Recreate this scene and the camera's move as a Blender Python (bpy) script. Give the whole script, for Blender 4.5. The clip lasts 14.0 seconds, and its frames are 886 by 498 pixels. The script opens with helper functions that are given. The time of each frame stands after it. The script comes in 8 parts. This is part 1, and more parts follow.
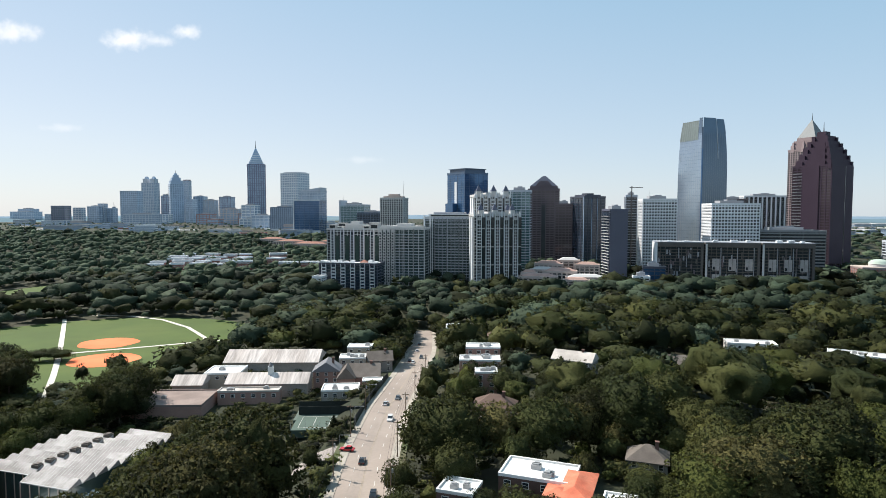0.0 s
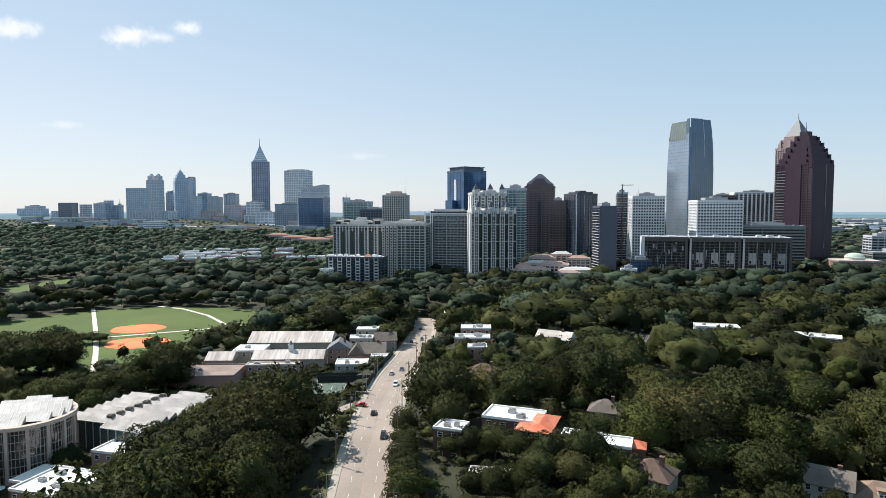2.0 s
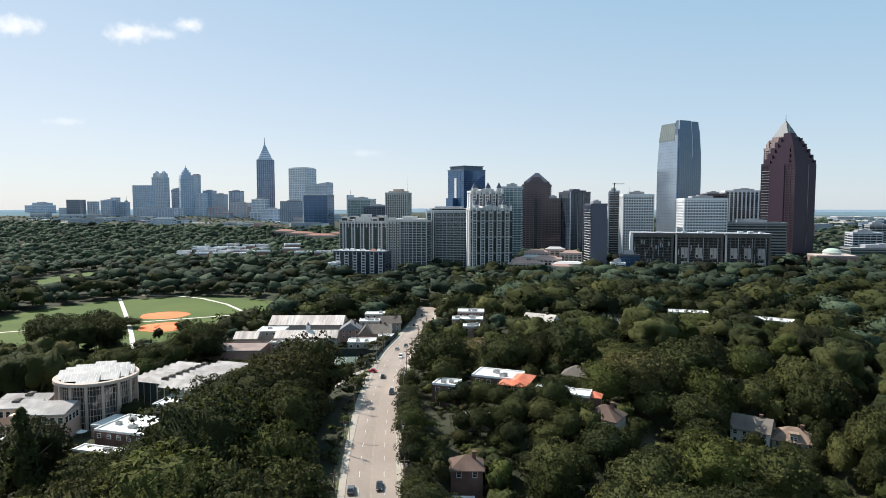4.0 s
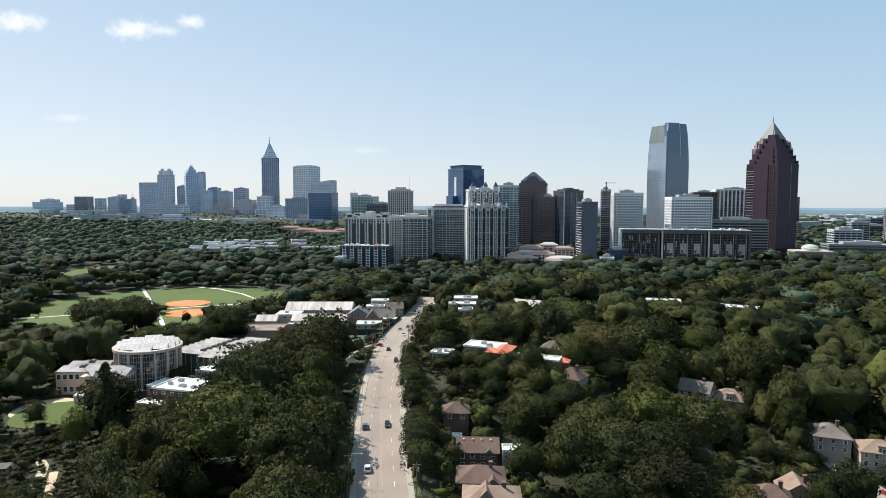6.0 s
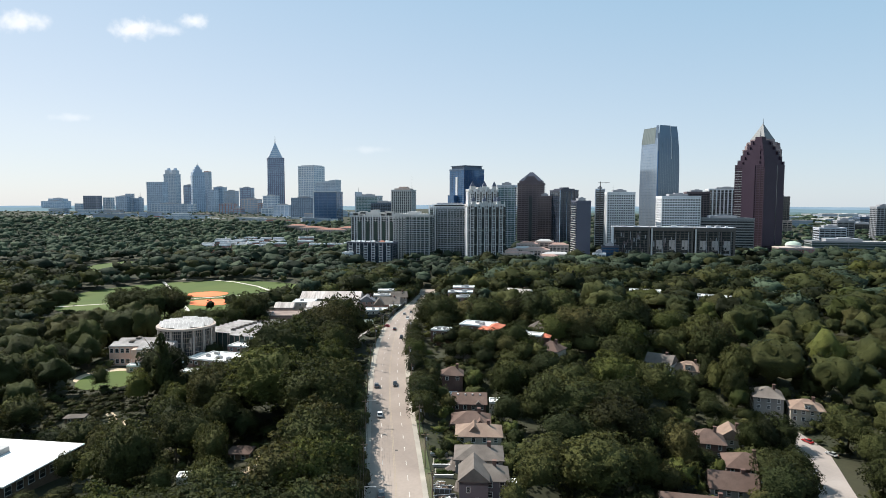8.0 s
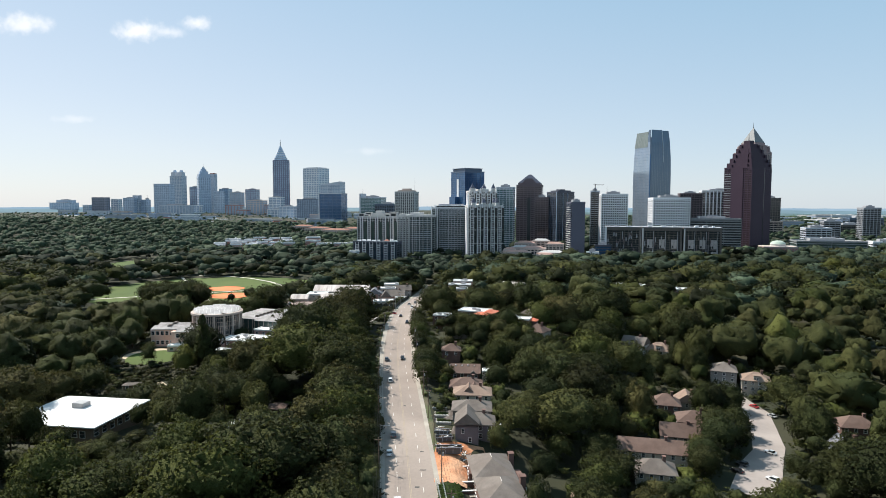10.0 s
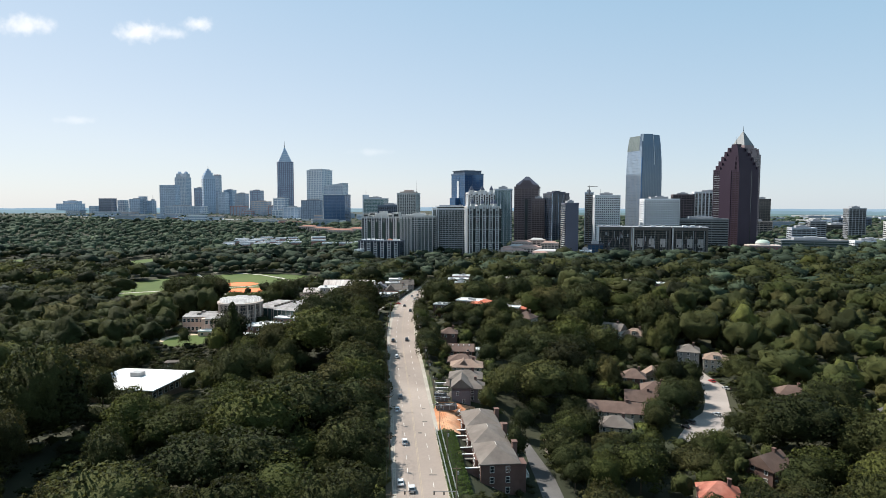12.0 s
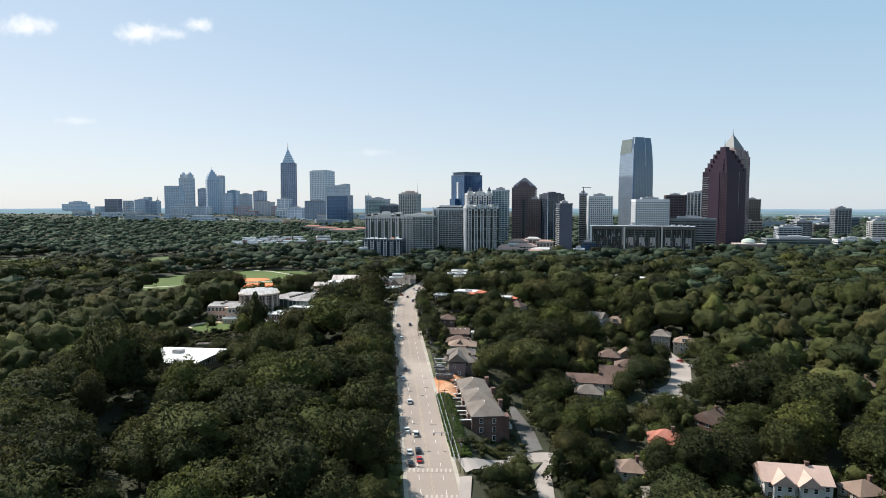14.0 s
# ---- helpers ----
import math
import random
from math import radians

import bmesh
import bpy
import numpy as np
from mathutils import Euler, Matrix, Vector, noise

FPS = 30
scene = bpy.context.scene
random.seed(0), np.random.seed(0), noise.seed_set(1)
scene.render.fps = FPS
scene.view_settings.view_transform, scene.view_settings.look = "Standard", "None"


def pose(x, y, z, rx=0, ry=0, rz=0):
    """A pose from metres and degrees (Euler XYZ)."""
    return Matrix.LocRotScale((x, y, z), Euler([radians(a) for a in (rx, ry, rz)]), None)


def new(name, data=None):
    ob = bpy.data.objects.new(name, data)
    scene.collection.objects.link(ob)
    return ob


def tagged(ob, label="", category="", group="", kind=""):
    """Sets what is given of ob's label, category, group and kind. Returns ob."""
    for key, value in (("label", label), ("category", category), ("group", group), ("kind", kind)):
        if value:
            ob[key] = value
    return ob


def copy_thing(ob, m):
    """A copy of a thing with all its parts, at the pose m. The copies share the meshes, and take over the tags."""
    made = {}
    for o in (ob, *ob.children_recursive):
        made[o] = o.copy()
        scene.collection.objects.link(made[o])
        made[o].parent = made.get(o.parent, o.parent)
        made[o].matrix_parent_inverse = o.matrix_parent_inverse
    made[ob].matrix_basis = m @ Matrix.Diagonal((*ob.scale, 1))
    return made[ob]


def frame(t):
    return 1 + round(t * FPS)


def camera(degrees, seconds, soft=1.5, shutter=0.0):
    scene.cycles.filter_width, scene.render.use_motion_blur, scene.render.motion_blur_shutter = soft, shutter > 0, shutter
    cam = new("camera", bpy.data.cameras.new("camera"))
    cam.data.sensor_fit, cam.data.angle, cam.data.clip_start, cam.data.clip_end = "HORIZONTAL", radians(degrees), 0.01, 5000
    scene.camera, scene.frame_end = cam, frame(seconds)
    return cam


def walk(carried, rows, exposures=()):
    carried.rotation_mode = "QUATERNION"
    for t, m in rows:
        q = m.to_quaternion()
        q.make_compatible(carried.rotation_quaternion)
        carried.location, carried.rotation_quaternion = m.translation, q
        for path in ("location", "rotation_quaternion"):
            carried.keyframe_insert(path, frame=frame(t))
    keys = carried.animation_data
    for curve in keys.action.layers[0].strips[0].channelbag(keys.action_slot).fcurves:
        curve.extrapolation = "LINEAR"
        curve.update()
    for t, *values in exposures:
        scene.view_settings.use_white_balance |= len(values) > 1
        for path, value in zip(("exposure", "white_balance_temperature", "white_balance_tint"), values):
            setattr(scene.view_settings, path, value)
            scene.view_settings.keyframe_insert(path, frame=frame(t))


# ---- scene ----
# camera: seconds, x, y, z, pitch, roll, yaw
PATH = (
    (0.0, 0.00, -0.00, 76.50, -3.405, -0.004, 0.000),
    (0.5, 0.50, -10.38, 76.61, -3.506, 0.018, 0.025),
    (1.0, 1.03, -20.71, 76.84, -3.614, 0.056, 0.040),
    (1.5, 1.50, -31.14, 77.16, -3.687, 0.079, 0.092),
    (2.0, 1.92, -41.68, 77.34, -3.762, 0.087, 0.115),
    (2.5, 2.29, -52.40, 77.38, -3.832, 0.086, 0.137),
    (3.0, 2.63, -63.40, 77.43, -3.891, 0.067, 0.185),
    (3.5, 3.06, -74.70, 77.50, -3.952, 0.047, 0.227),
    (4.0, 3.58, -86.22, 77.60, -4.015, 0.025, 0.265),
    (4.5, 4.18, -97.89, 77.70, -4.078, -0.000, 0.302),
    (5.0, 4.84, -109.63, 77.80, -4.139, -0.029, 0.340),
    (5.5, 5.54, -121.35, 77.88, -4.197, -0.062, 0.380),
    (6.0, 6.28, -132.97, 77.94, -4.251, -0.099, 0.426),
    (6.5, 6.95, -144.39, 77.94, -4.285, -0.122, 0.488),
    (7.0, 7.49, -155.66, 77.81, -4.296, -0.136, 0.559),
    (7.5, 7.96, -166.87, 77.60, -4.305, -0.131, 0.619),
    (8.0, 8.35, -178.08, 77.31, -4.314, -0.116, 0.652),
    (8.5, 8.71, -189.33, 77.10, -4.295, -0.108, 0.697),
    (9.0, 9.05, -200.63, 76.96, -4.259, -0.105, 0.749),
    (9.5, 9.41, -211.97, 76.88, -4.216, -0.106, 0.804),
    (10.0, 9.82, -223.37, 76.86, -4.176, -0.109, 0.857),
    (10.5, 10.31, -234.82, 76.89, -4.150, -0.112, 0.905),
    (11.0, 10.89, -246.31, 76.95, -4.148, -0.112, 0.942),
    (11.5, 11.42, -257.84, 77.06, -4.132, -0.101, 0.959),
    (12.0, 11.80, -269.33, 77.32, -4.112, -0.080, 0.976),
    (12.5, 12.23, -280.80, 77.45, -4.091, -0.074, 0.989),
    (13.0, 12.64, -292.23, 77.38, -4.088, -0.067, 0.996),
    (13.5, 13.06, -303.62, 77.35, -4.079, -0.064, 1.011),
    (14.0, 13.51, -315.00, 77.33, -4.073, -0.065, 1.032),
)
cam = camera(71.00, 14.0, soft=0.9)
walk(cam, [(t, pose(x, y, z, 90 + p, r, w)) for t, x, y, z, p, r, w in PATH])
# ---- end of path ----

# ---- world, sun, exposure ----
SUN_AZ, SUN_EL = radians(-59.0), radians(50.0)   # clockwise from +y; above the horizon
world = bpy.data.worlds.new("sky")
scene.world = world
world.use_nodes = True
wn, wl = world.node_tree.nodes, world.node_tree.links
wn.clear()


def wmath(op, a, b=None):
    n = wn.new("ShaderNodeMath")
    n.operation = op
    for i, v in enumerate((a, b)):
        if v is None:
            continue
        if isinstance(v, (int, float)):
            n.inputs[i].default_value = v
        else:
            wl.new(v, n.inputs[i])
    return n.outputs[0]


sky = wn.new("ShaderNodeTexSky")
sky.sky_type = "NISHITA"
sky.sun_disc = False
sky.sun_elevation, sky.sun_rotation = SUN_EL, SUN_AZ % (2 * math.pi)
sky.altitude, sky.air_density, sky.dust_density, sky.ozone_density = 300, 1.0, 0.5, 1.0
# small fair-weather clouds, by direction
coord = wn.new("ShaderNodeTexCoord")
sep = wn.new("ShaderNodeSeparateXYZ")
wl.new(coord.outputs["Generated"], sep.inputs[0])
ahead = wmath("MAXIMUM", sep.outputs[1], 0.05)
cu, cv = wmath("DIVIDE", sep.outputs[0], ahead), wmath("DIVIDE", sep.outputs[2], ahead)
flat = wn.new("ShaderNodeCombineXYZ")
wl.new(cu, flat.inputs[0]), wl.new(cv, flat.inputs[1])
puff = wn.new("ShaderNodeTexNoise")
puff.inputs["Scale"].default_value, puff.inputs["Detail"].default_value = 55, 6
wl.new(flat.outputs[0], puff.inputs["Vector"])
cover = None
for u0, v0, ru, rv, strength in ((-0.680, 0.284, 0.050, 0.017, 0.8), (-0.500, 0.272, 0.040, 0.017, 0.95), (-0.452, 0.270, 0.030, 0.010, 0.6),
                                 (-0.407, 0.284, 0.027, 0.011, 0.85), (-0.606, 0.134, 0.032, 0.007, 0.35), (-0.13, 0.083, 0.035, 0.006, 0.25)):
    du = wmath("DIVIDE", wmath("SUBTRACT", cu, u0), ru)
    dv = wmath("DIVIDE", wmath("SUBTRACT", cv, v0), rv)
    r = wmath("SQRT", wmath("ADD", wmath("MULTIPLY", du, du), wmath("MULTIPLY", dv, dv)))
    r = wmath("ADD", r, wmath("MULTIPLY", wmath("SUBTRACT", puff.outputs[0], 0.5), 1.6))
    m = wn.new("ShaderNodeMapRange")
    m.interpolation_type = "SMOOTHSTEP"
    wl.new(r, m.inputs[0])
    m.inputs[1].default_value, m.inputs[2].default_value, m.inputs[3].default_value, m.inputs[4].default_value = 0.0, 1.25, strength, 0
    cover = m.outputs[0] if cover is None else wmath("MAXIMUM", cover, m.outputs[0])
# summer haze: pale light scattered evenly over the whole sky
veil = wn.new("ShaderNodeMix")
veil.data_type = "RGBA"
veil.inputs["Factor"].default_value = 0.72
wl.new(sky.outputs[0], veil.inputs[6])
up = wn.new("ShaderNodeMapRange")
up.inputs[1].default_value, up.inputs[2].default_value = 0.0, 0.42
wl.new(sep.outputs[2], up.inputs[0])
pale = wn.new("ShaderNodeMix")
pale.data_type = "RGBA"
# paler towards the sun, deeper blue away from it
side = wmath("ADD", up.outputs[0], wmath("MULTIPLY", sep.outputs[0], 0.42))
clampn = wn.new("ShaderNodeClamp")
wl.new(side, clampn.inputs[0])
wl.new(clampn.outputs[0], pale.inputs["Factor"])
pale.inputs[6].default_value, pale.inputs[7].default_value = (6.3, 6.85, 7.6, 1), (3.2, 5.3, 7.0, 1)
wl.new(pale.outputs[2], veil.inputs[7])
mix = wn.new("ShaderNodeMix")
mix.data_type = "RGBA"
wl.new(cover, mix.inputs["Factor"])
wl.new(veil.outputs[2], mix.inputs[6])
mix.inputs[7].default_value = (9.0, 9.1, 9.3, 1)
back = wn.new("ShaderNodeBackground")
back.inputs["Strength"].default_value = 0.08
wl.new(mix.outputs[2], back.inputs[0])
wl.new(back.outputs[0], wn.new("ShaderNodeOutputWorld").inputs[0])

sun_data = bpy.data.lights.new("sun", "SUN")
sun_data.energy, sun_data.angle, sun_data.color = 5.0, radians(0.53), (1.0, 0.95, 0.87)
sun = new("sun", sun_data)
to_sun = Vector((math.sin(SUN_AZ) * math.cos(SUN_EL), math.cos(SUN_AZ) * math.cos(SUN_EL), math.sin(SUN_EL)))
sun.rotation_mode = "QUATERNION"
sun.rotation_quaternion = to_sun.to_track_quat("Z", "Y")
sun.location = (-300, 200, 500)
scene.view_settings.exposure = 0.60


# ---- materials ----
def mat(name, color, rough=0.8, metal=0.0, vary=0.25, scale=0.5, fine=6.0, bump=0.0, tint=None, spec=0.4, per_object=0.0, translucent=0.0, island=0.0, share=0.65, stretch=None):
    """Principled surface whose colour wanders at two scales (in metres), with optional relief and a second tint."""
    m = bpy.data.materials.new(name)
    m.use_nodes = True
    n, l = m.node_tree.nodes, m.node_tree.links
    b = n["Principled BSDF"]
    b.inputs["Roughness"].default_value, b.inputs["Metallic"].default_value = rough, metal
    b.inputs["Specular IOR Level"].default_value = spec
    geo = n.new("ShaderNodeNewGeometry")

    def noise_at(s, detail):
        t = n.new("ShaderNodeTexNoise")
        t.inputs["Scale"].default_value, t.inputs["Detail"].default_value = s, detail
        if stretch:
            v = n.new("ShaderNodeVectorMath")
            v.operation = "MULTIPLY"
            v.inputs[1].default_value = stretch
            l.new(geo.outputs["Position"], v.inputs[0])
            l.new(v.outputs[0], t.inputs["Vector"])
        else:
            l.new(geo.outputs["Position"], t.inputs["Vector"])
        return t.outputs["Fac"]

    def calc(op, a, c):
        t = n.new("ShaderNodeMath")
        t.operation = op
        for i, v in enumerate((a, c)):
            if isinstance(v, (int, float)):
                t.inputs[i].default_value = v
            else:
                l.new(v, t.inputs[i])
        return t.outputs[0]

    coarse, small = noise_at(scale, 4), noise_at(fine, 3)
    f = calc("ADD", calc("MULTIPLY", coarse, share), calc("MULTIPLY", small, 1.0 - share))
    f = calc("MULTIPLY", calc("SUBTRACT", f, 0.5), vary * 4)
    if per_object:
        info = n.new("ShaderNodeObjectInfo")
        f = calc("ADD", f, calc("MULTIPLY", calc("SUBTRACT", info.outputs["Random"], 0.5), per_object))
    if island:
        f = calc("ADD", f, calc("MULTIPLY", calc("SUBTRACT", geo.outputs["Random Per Island"], 0.5), island))
    gain = calc("MAXIMUM", calc("ADD", f, 1.0), 0.05)
    mixn = n.new("ShaderNodeMix")
    mixn.data_type = "RGBA"
    mixn.inputs[6].default_value = (*color, 1)
    mixn.inputs[7].default_value = (*(tint or color), 1)
    ramp = n.new("ShaderNodeMapRange")
    ramp.inputs[1].default_value, ramp.inputs[2].default_value = 0.42, 0.62
    l.new(noise_at(scale * 0.37, 2), ramp.inputs[0])
    l.new(ramp.outputs[0], mixn.inputs["Factor"])
    scaled = n.new("ShaderNodeVectorMath")
    scaled.operation = "SCALE"
    l.new(mixn.outputs[2], scaled.inputs[0])
    l.new(gain, scaled.inputs["Scale"])
    l.new(scaled.outputs[0], b.inputs["Base Color"])
    if bump:
        bn = n.new("ShaderNodeBump")
        bn.inputs["Strength"].default_value, bn.inputs["Distance"].default_value = 0.6, bump
        l.new(small, bn.inputs["Height"])
        l.new(bn.outputs[0], b.inputs["Normal"])
    if translucent:
        tr = n.new("ShaderNodeBsdfTranslucent")
        l.new(scaled.outputs[0], tr.inputs[0])
        ms = n.new("ShaderNodeMixShader")
        ms.inputs[0].default_value = translucent
        l.new(b.outputs[0], ms.inputs[1])
        l.new(tr.outputs[0], ms.inputs[2])
        l.new(ms.outputs[0], n["Material Output"].inputs[0])
    return m


def leaf_mat(name, color, tint, grain_size=2.2, depth=0.5):
    """Foliage: colour by tree (attribute or object), by clump and by leaf; thin leaves let some light through."""
    m = mat(name, color, 0.8, vary=0.58, scale=0.11, fine=3.0, share=0.22, spec=0.12, tint=tint, translucent=0.18, island=0.5, per_object=0.7)
    n, l = m.node_tree.nodes, m.node_tree.links
    at = n.new("ShaderNodeAttribute")
    at.attribute_name = "tree_tone"
    hsv = n.new("ShaderNodeHueSaturation")
    src = [k for k in l if k.to_node.type == "BSDF_PRINCIPLED" and k.to_socket.name == "Base Color"][0].from_socket
    mr = n.new("ShaderNodeMapRange")
    l.new(at.outputs["Fac"], mr.inputs[0])
    mr.inputs[1].default_value, mr.inputs[2].default_value, mr.inputs[3].default_value, mr.inputs[4].default_value = -1, 1, 0.40, 1.75
    mh = n.new("ShaderNodeMapRange")
    l.new(at.outputs["Fac"], mh.inputs[0])
    mh.inputs[1].default_value, mh.inputs[2].default_value, mh.inputs[3].default_value, mh.inputs[4].default_value = -1, 1, 0.518, 0.480
    l.new(mr.outputs[0], hsv.inputs["Value"])
    l.new(mh.outputs[0], hsv.inputs["Hue"])
    for k in [k for k in l if k.from_socket == src and k.to_node != hsv]:
        target = k.to_socket
        l.remove(k)
        l.new(hsv.outputs[0], target)
    l.new(src, hsv.inputs["Color"])
    # leaves in a clump share the clump's roundness
    soft = n.new("ShaderNodeAttribute")
    soft.attribute_name = "clump_normal"
    turn = n.new("ShaderNodeVectorTransform")
    turn.vector_type, turn.convert_from, turn.convert_to = "NORMAL", "OBJECT", "WORLD"
    l.new(soft.outputs["Vector"], turn.inputs[0])
    # small relief of single leaves
    pos = n.new("ShaderNodeNewGeometry")
    grain = n.new("ShaderNodeTexNoise")
    grain.inputs["Scale"].default_value, grain.inputs["Detail"].default_value = grain_size, 4
    l.new(pos.outputs["Position"], grain.inputs["Vector"])
    relief = n.new("ShaderNodeBump")
    relief.inputs["Strength"].default_value, relief.inputs["Distance"].default_value = 1.0, depth
    l.new(grain.outputs["Fac"], relief.inputs["Height"])
    l.new(turn.outputs[0], relief.inputs["Normal"])
    for k in n:
        if k.type in ("BSDF_PRINCIPLED", "BSDF_TRANSLUCENT"):
            l.new(relief.outputs[0], k.inputs["Normal"])
    return m


M = dict(
    ground=mat("forest_floor", (0.022, 0.026, 0.011), 0.95, vary=0.4, scale=0.05, fine=0.8, tint=(0.036, 0.034, 0.017)),
    grass=mat("mown_grass", (0.052, 0.082, 0.010), 0.9, vary=0.16, scale=0.05, fine=1.2, tint=(0.066, 0.094, 0.013)),
    verge=mat("verge_grass", (0.06, 0.075, 0.028), 0.9, vary=0.3, scale=0.2, fine=1.5, tint=(0.10, 0.085, 0.05)),
    clay=mat("infield_clay", (0.70, 0.165, 0.06), 0.95, vary=0.10, scale=0.08, fine=0.8, tint=(0.74, 0.20, 0.08)),
    dirt=mat("red_dirt", (0.46, 0.185, 0.085), 0.95, vary=0.45, scale=0.25, fine=1.6, bump=0.6, tint=(0.60, 0.34, 0.20)),
    sandpath=mat("sand_path", (0.46, 0.37, 0.26), 0.95, vary=0.2, scale=0.3, fine=2.0),
    asphalt=mat("sunbleached_asphalt", (0.25, 0.203, 0.172), 0.85, vary=0.16, scale=0.06, fine=1.0, tint=(0.30, 0.247, 0.21), bump=0.01),
    street=mat("side_street_asphalt", (0.26, 0.225, 0.205), 0.9, vary=0.15, scale=0.1, fine=1.2, tint=(0.31, 0.27, 0.245)),
    lane=mat("grey_lane_asphalt", (0.085, 0.08, 0.078), 0.9, vary=0.25, scale=0.15, fine=1.5, tint=(0.11, 0.105, 0.10)),
    patch=mat("dark_asphalt_patch", (0.07, 0.065, 0.06), 0.85, vary=0.2, scale=0.5),
    concrete=mat("concrete", (0.30, 0.27, 0.23), 0.9, vary=0.16, scale=0.25, fine=3.0, tint=(0.36, 0.32, 0.27)),
    path=mat("pale_path", (0.56, 0.52, 0.45), 0.9, vary=0.12, scale=0.2, fine=2.0),
    white_line=mat("white_road_paint", (0.58, 0.55, 0.51), 0.7, vary=0.3, scale=0.5),
    yellow_line=mat("worn_yellow_road_paint", (0.31, 0.25, 0.18), 0.7, vary=0.2, scale=0.5),
    worn_line=mat("worn_crossing_paint", (0.36, 0.315, 0.28), 0.8, vary=0.35, scale=0.6),
    bark=mat("bark", (0.10, 0.075, 0.055), 0.95, vary=0.3, scale=1.0, fine=6.0, bump=0.03),
    # ridge woods with distance haze put into the colour, bluer farther off
    far=mat("far_woods_haze", (0.145, 0.205, 0.26), 1.0, vary=0.08, scale=0.004, fine=0.02, tint=(0.165, 0.225, 0.28), spec=0.0),
    far_b=mat("far_woods_haze_blue", (0.115, 0.17, 0.20), 1.0, vary=0.16, scale=0.006, fine=0.03, tint=(0.135, 0.19, 0.22), spec=0.0),
    far_c=mat("far_woods_haze_green", (0.09, 0.135, 0.14), 1.0, vary=0.3, scale=0.008, fine=0.04, tint=(0.108, 0.152, 0.155), spec=0.0),
    far_d=mat("far_woods_haze_dim", (0.068, 0.105, 0.098), 1.0, vary=0.3, scale=0.01, fine=0.05, tint=(0.085, 0.125, 0.115), spec=0.0),
)
M["leaf"] = leaf_mat("broadleaf_foliage", (0.0328, 0.0382, 0.0126), (0.0420, 0.0462, 0.0147))
# paler, bluer leaves: distance haze put into the foliage colour
M["leaf_far"] = leaf_mat("haze_tinted_foliage", (0.041, 0.060, 0.037), (0.050, 0.070, 0.043), 0.7, 0.6)
M["leaf_light"] = leaf_mat("yellow_green_foliage", (0.0385, 0.0470, 0.0122), (0.0475, 0.0542, 0.0140))
M["leaf_dark"] = leaf_mat("conifer_foliage", (0.0232, 0.0300, 0.0101), (0.0294, 0.0352, 0.0115))
M["leaf_hedge"] = leaf_mat("clipped_hedge_foliage", (0.044, 0.070, 0.015), (0.062, 0.088, 0.020))
M["leaf_brown"] = leaf_mat("bronze_foliage", (0.0396, 0.0396, 0.0134), (0.0472, 0.0459, 0.0157))


# ---- helpers for building ----
def link(name, bm, material, parent=None, label="", smooth=False):
    me = bpy.data.meshes.new(name)
    bm.to_mesh(me)
    bm.free()
    me.materials.append(material)
    if smooth:
        me.polygons.foreach_set("use_smooth", [True] * len(me.polygons))
    ob = new(name, me)
    if parent:
        ob.parent = parent
    if label:
        ob["label"] = label
    return ob


def part(name, bm, material, parent, label="", smooth=False):
    return link(name, bm, material, parent, label, smooth)


def again(ob, m):
    """Another piece on the same mesh under the same parent."""
    o = ob.copy()
    scene.collection.objects.link(o)
    o.matrix_basis = m
    return o


def thing(name, x, y, z, rot=0, label="", category="", group="", kind=""):
    e = new(name)
    e.empty_display_size = 0.5
    e.matrix_basis = pose(x, y, z, 0, 0, rot)
    return tagged(e, label, category, group, kind)


def box(bm, x0, x1, y0, y1, z0, z1):
    vs = [bm.verts.new(c) for c in ((x0, y0, z0), (x1, y0, z0), (x1, y1, z0), (x0, y1, z0), (x0, y0, z1), (x1, y0, z1), (x1, y1, z1), (x0, y1, z1))]
    for f in ((3, 2, 1, 0), (4, 5, 6, 7), (0, 1, 5, 4), (1, 2, 6, 5), (2, 3, 7, 6), (3, 0, 4, 7)):
        bm.faces.new([vs[i] for i in f])
    return bm


def boxes(*args):
    bm = bmesh.new()
    for a in args:
        box(bm, *a)
    return bm


def prism(bm, ring, z0, z1, top=1.0, cx=0.0, cy=0.0):
    """Upright prism on a ring of (x, y); the top ring is drawn in by the factor top about (cx, cy)."""
    a = [bm.verts.new((x, y, z0)) for x, y in ring]
    b = [bm.verts.new((cx + (x - cx) * top, cy + (y - cy) * top, z1)) for x, y in ring]
    k = len(ring)
    for i in range(k):
        bm.faces.new((a[i], a[(i + 1) % k], b[(i + 1) % k], b[i]))
    bm.faces.new(b)
    bm.faces.new(a[::-1])
    return bm


def circle(r, k, cx=0.0, cy=0.0, ry=None):
    return [(cx + r * math.cos(2 * math.pi * i / k), cy + (ry or r) * math.sin(2 * math.pi * i / k)) for i in range(k)]


def smooth01(a, b, v):
    t = np.clip((v - a) / (b - a), 0, 1)
    return t * t * (3 - 2 * t)


# ---- lie of the land ----
# avenue: along y, its centre x, height z and width
AVE_Y = (-700, -160, -122, -95, -30, 20, 60, 100, 140.7, 186.3, 237.1, 290.1, 339.3, 379.8, 426.9, 482.2, 700)
AVE_X = (75, 10.8, 6.4, 3.3, -4, -10, -15, -19, -21.3, -22.3, -20.9, -16.7, -14, -13.1, -13.7, -15.1, -20)
AVE_Z = (-20, -11.3, -10, -9.5, -7, -4, -1.5, 1.2, 3.3, 3.2, 1.1, -2, -5.1, -8, -12.3, -15.4, -14)
yy = np.arange(-700, 701, 5.0)
kern = np.hanning(9) / np.hanning(9).sum()


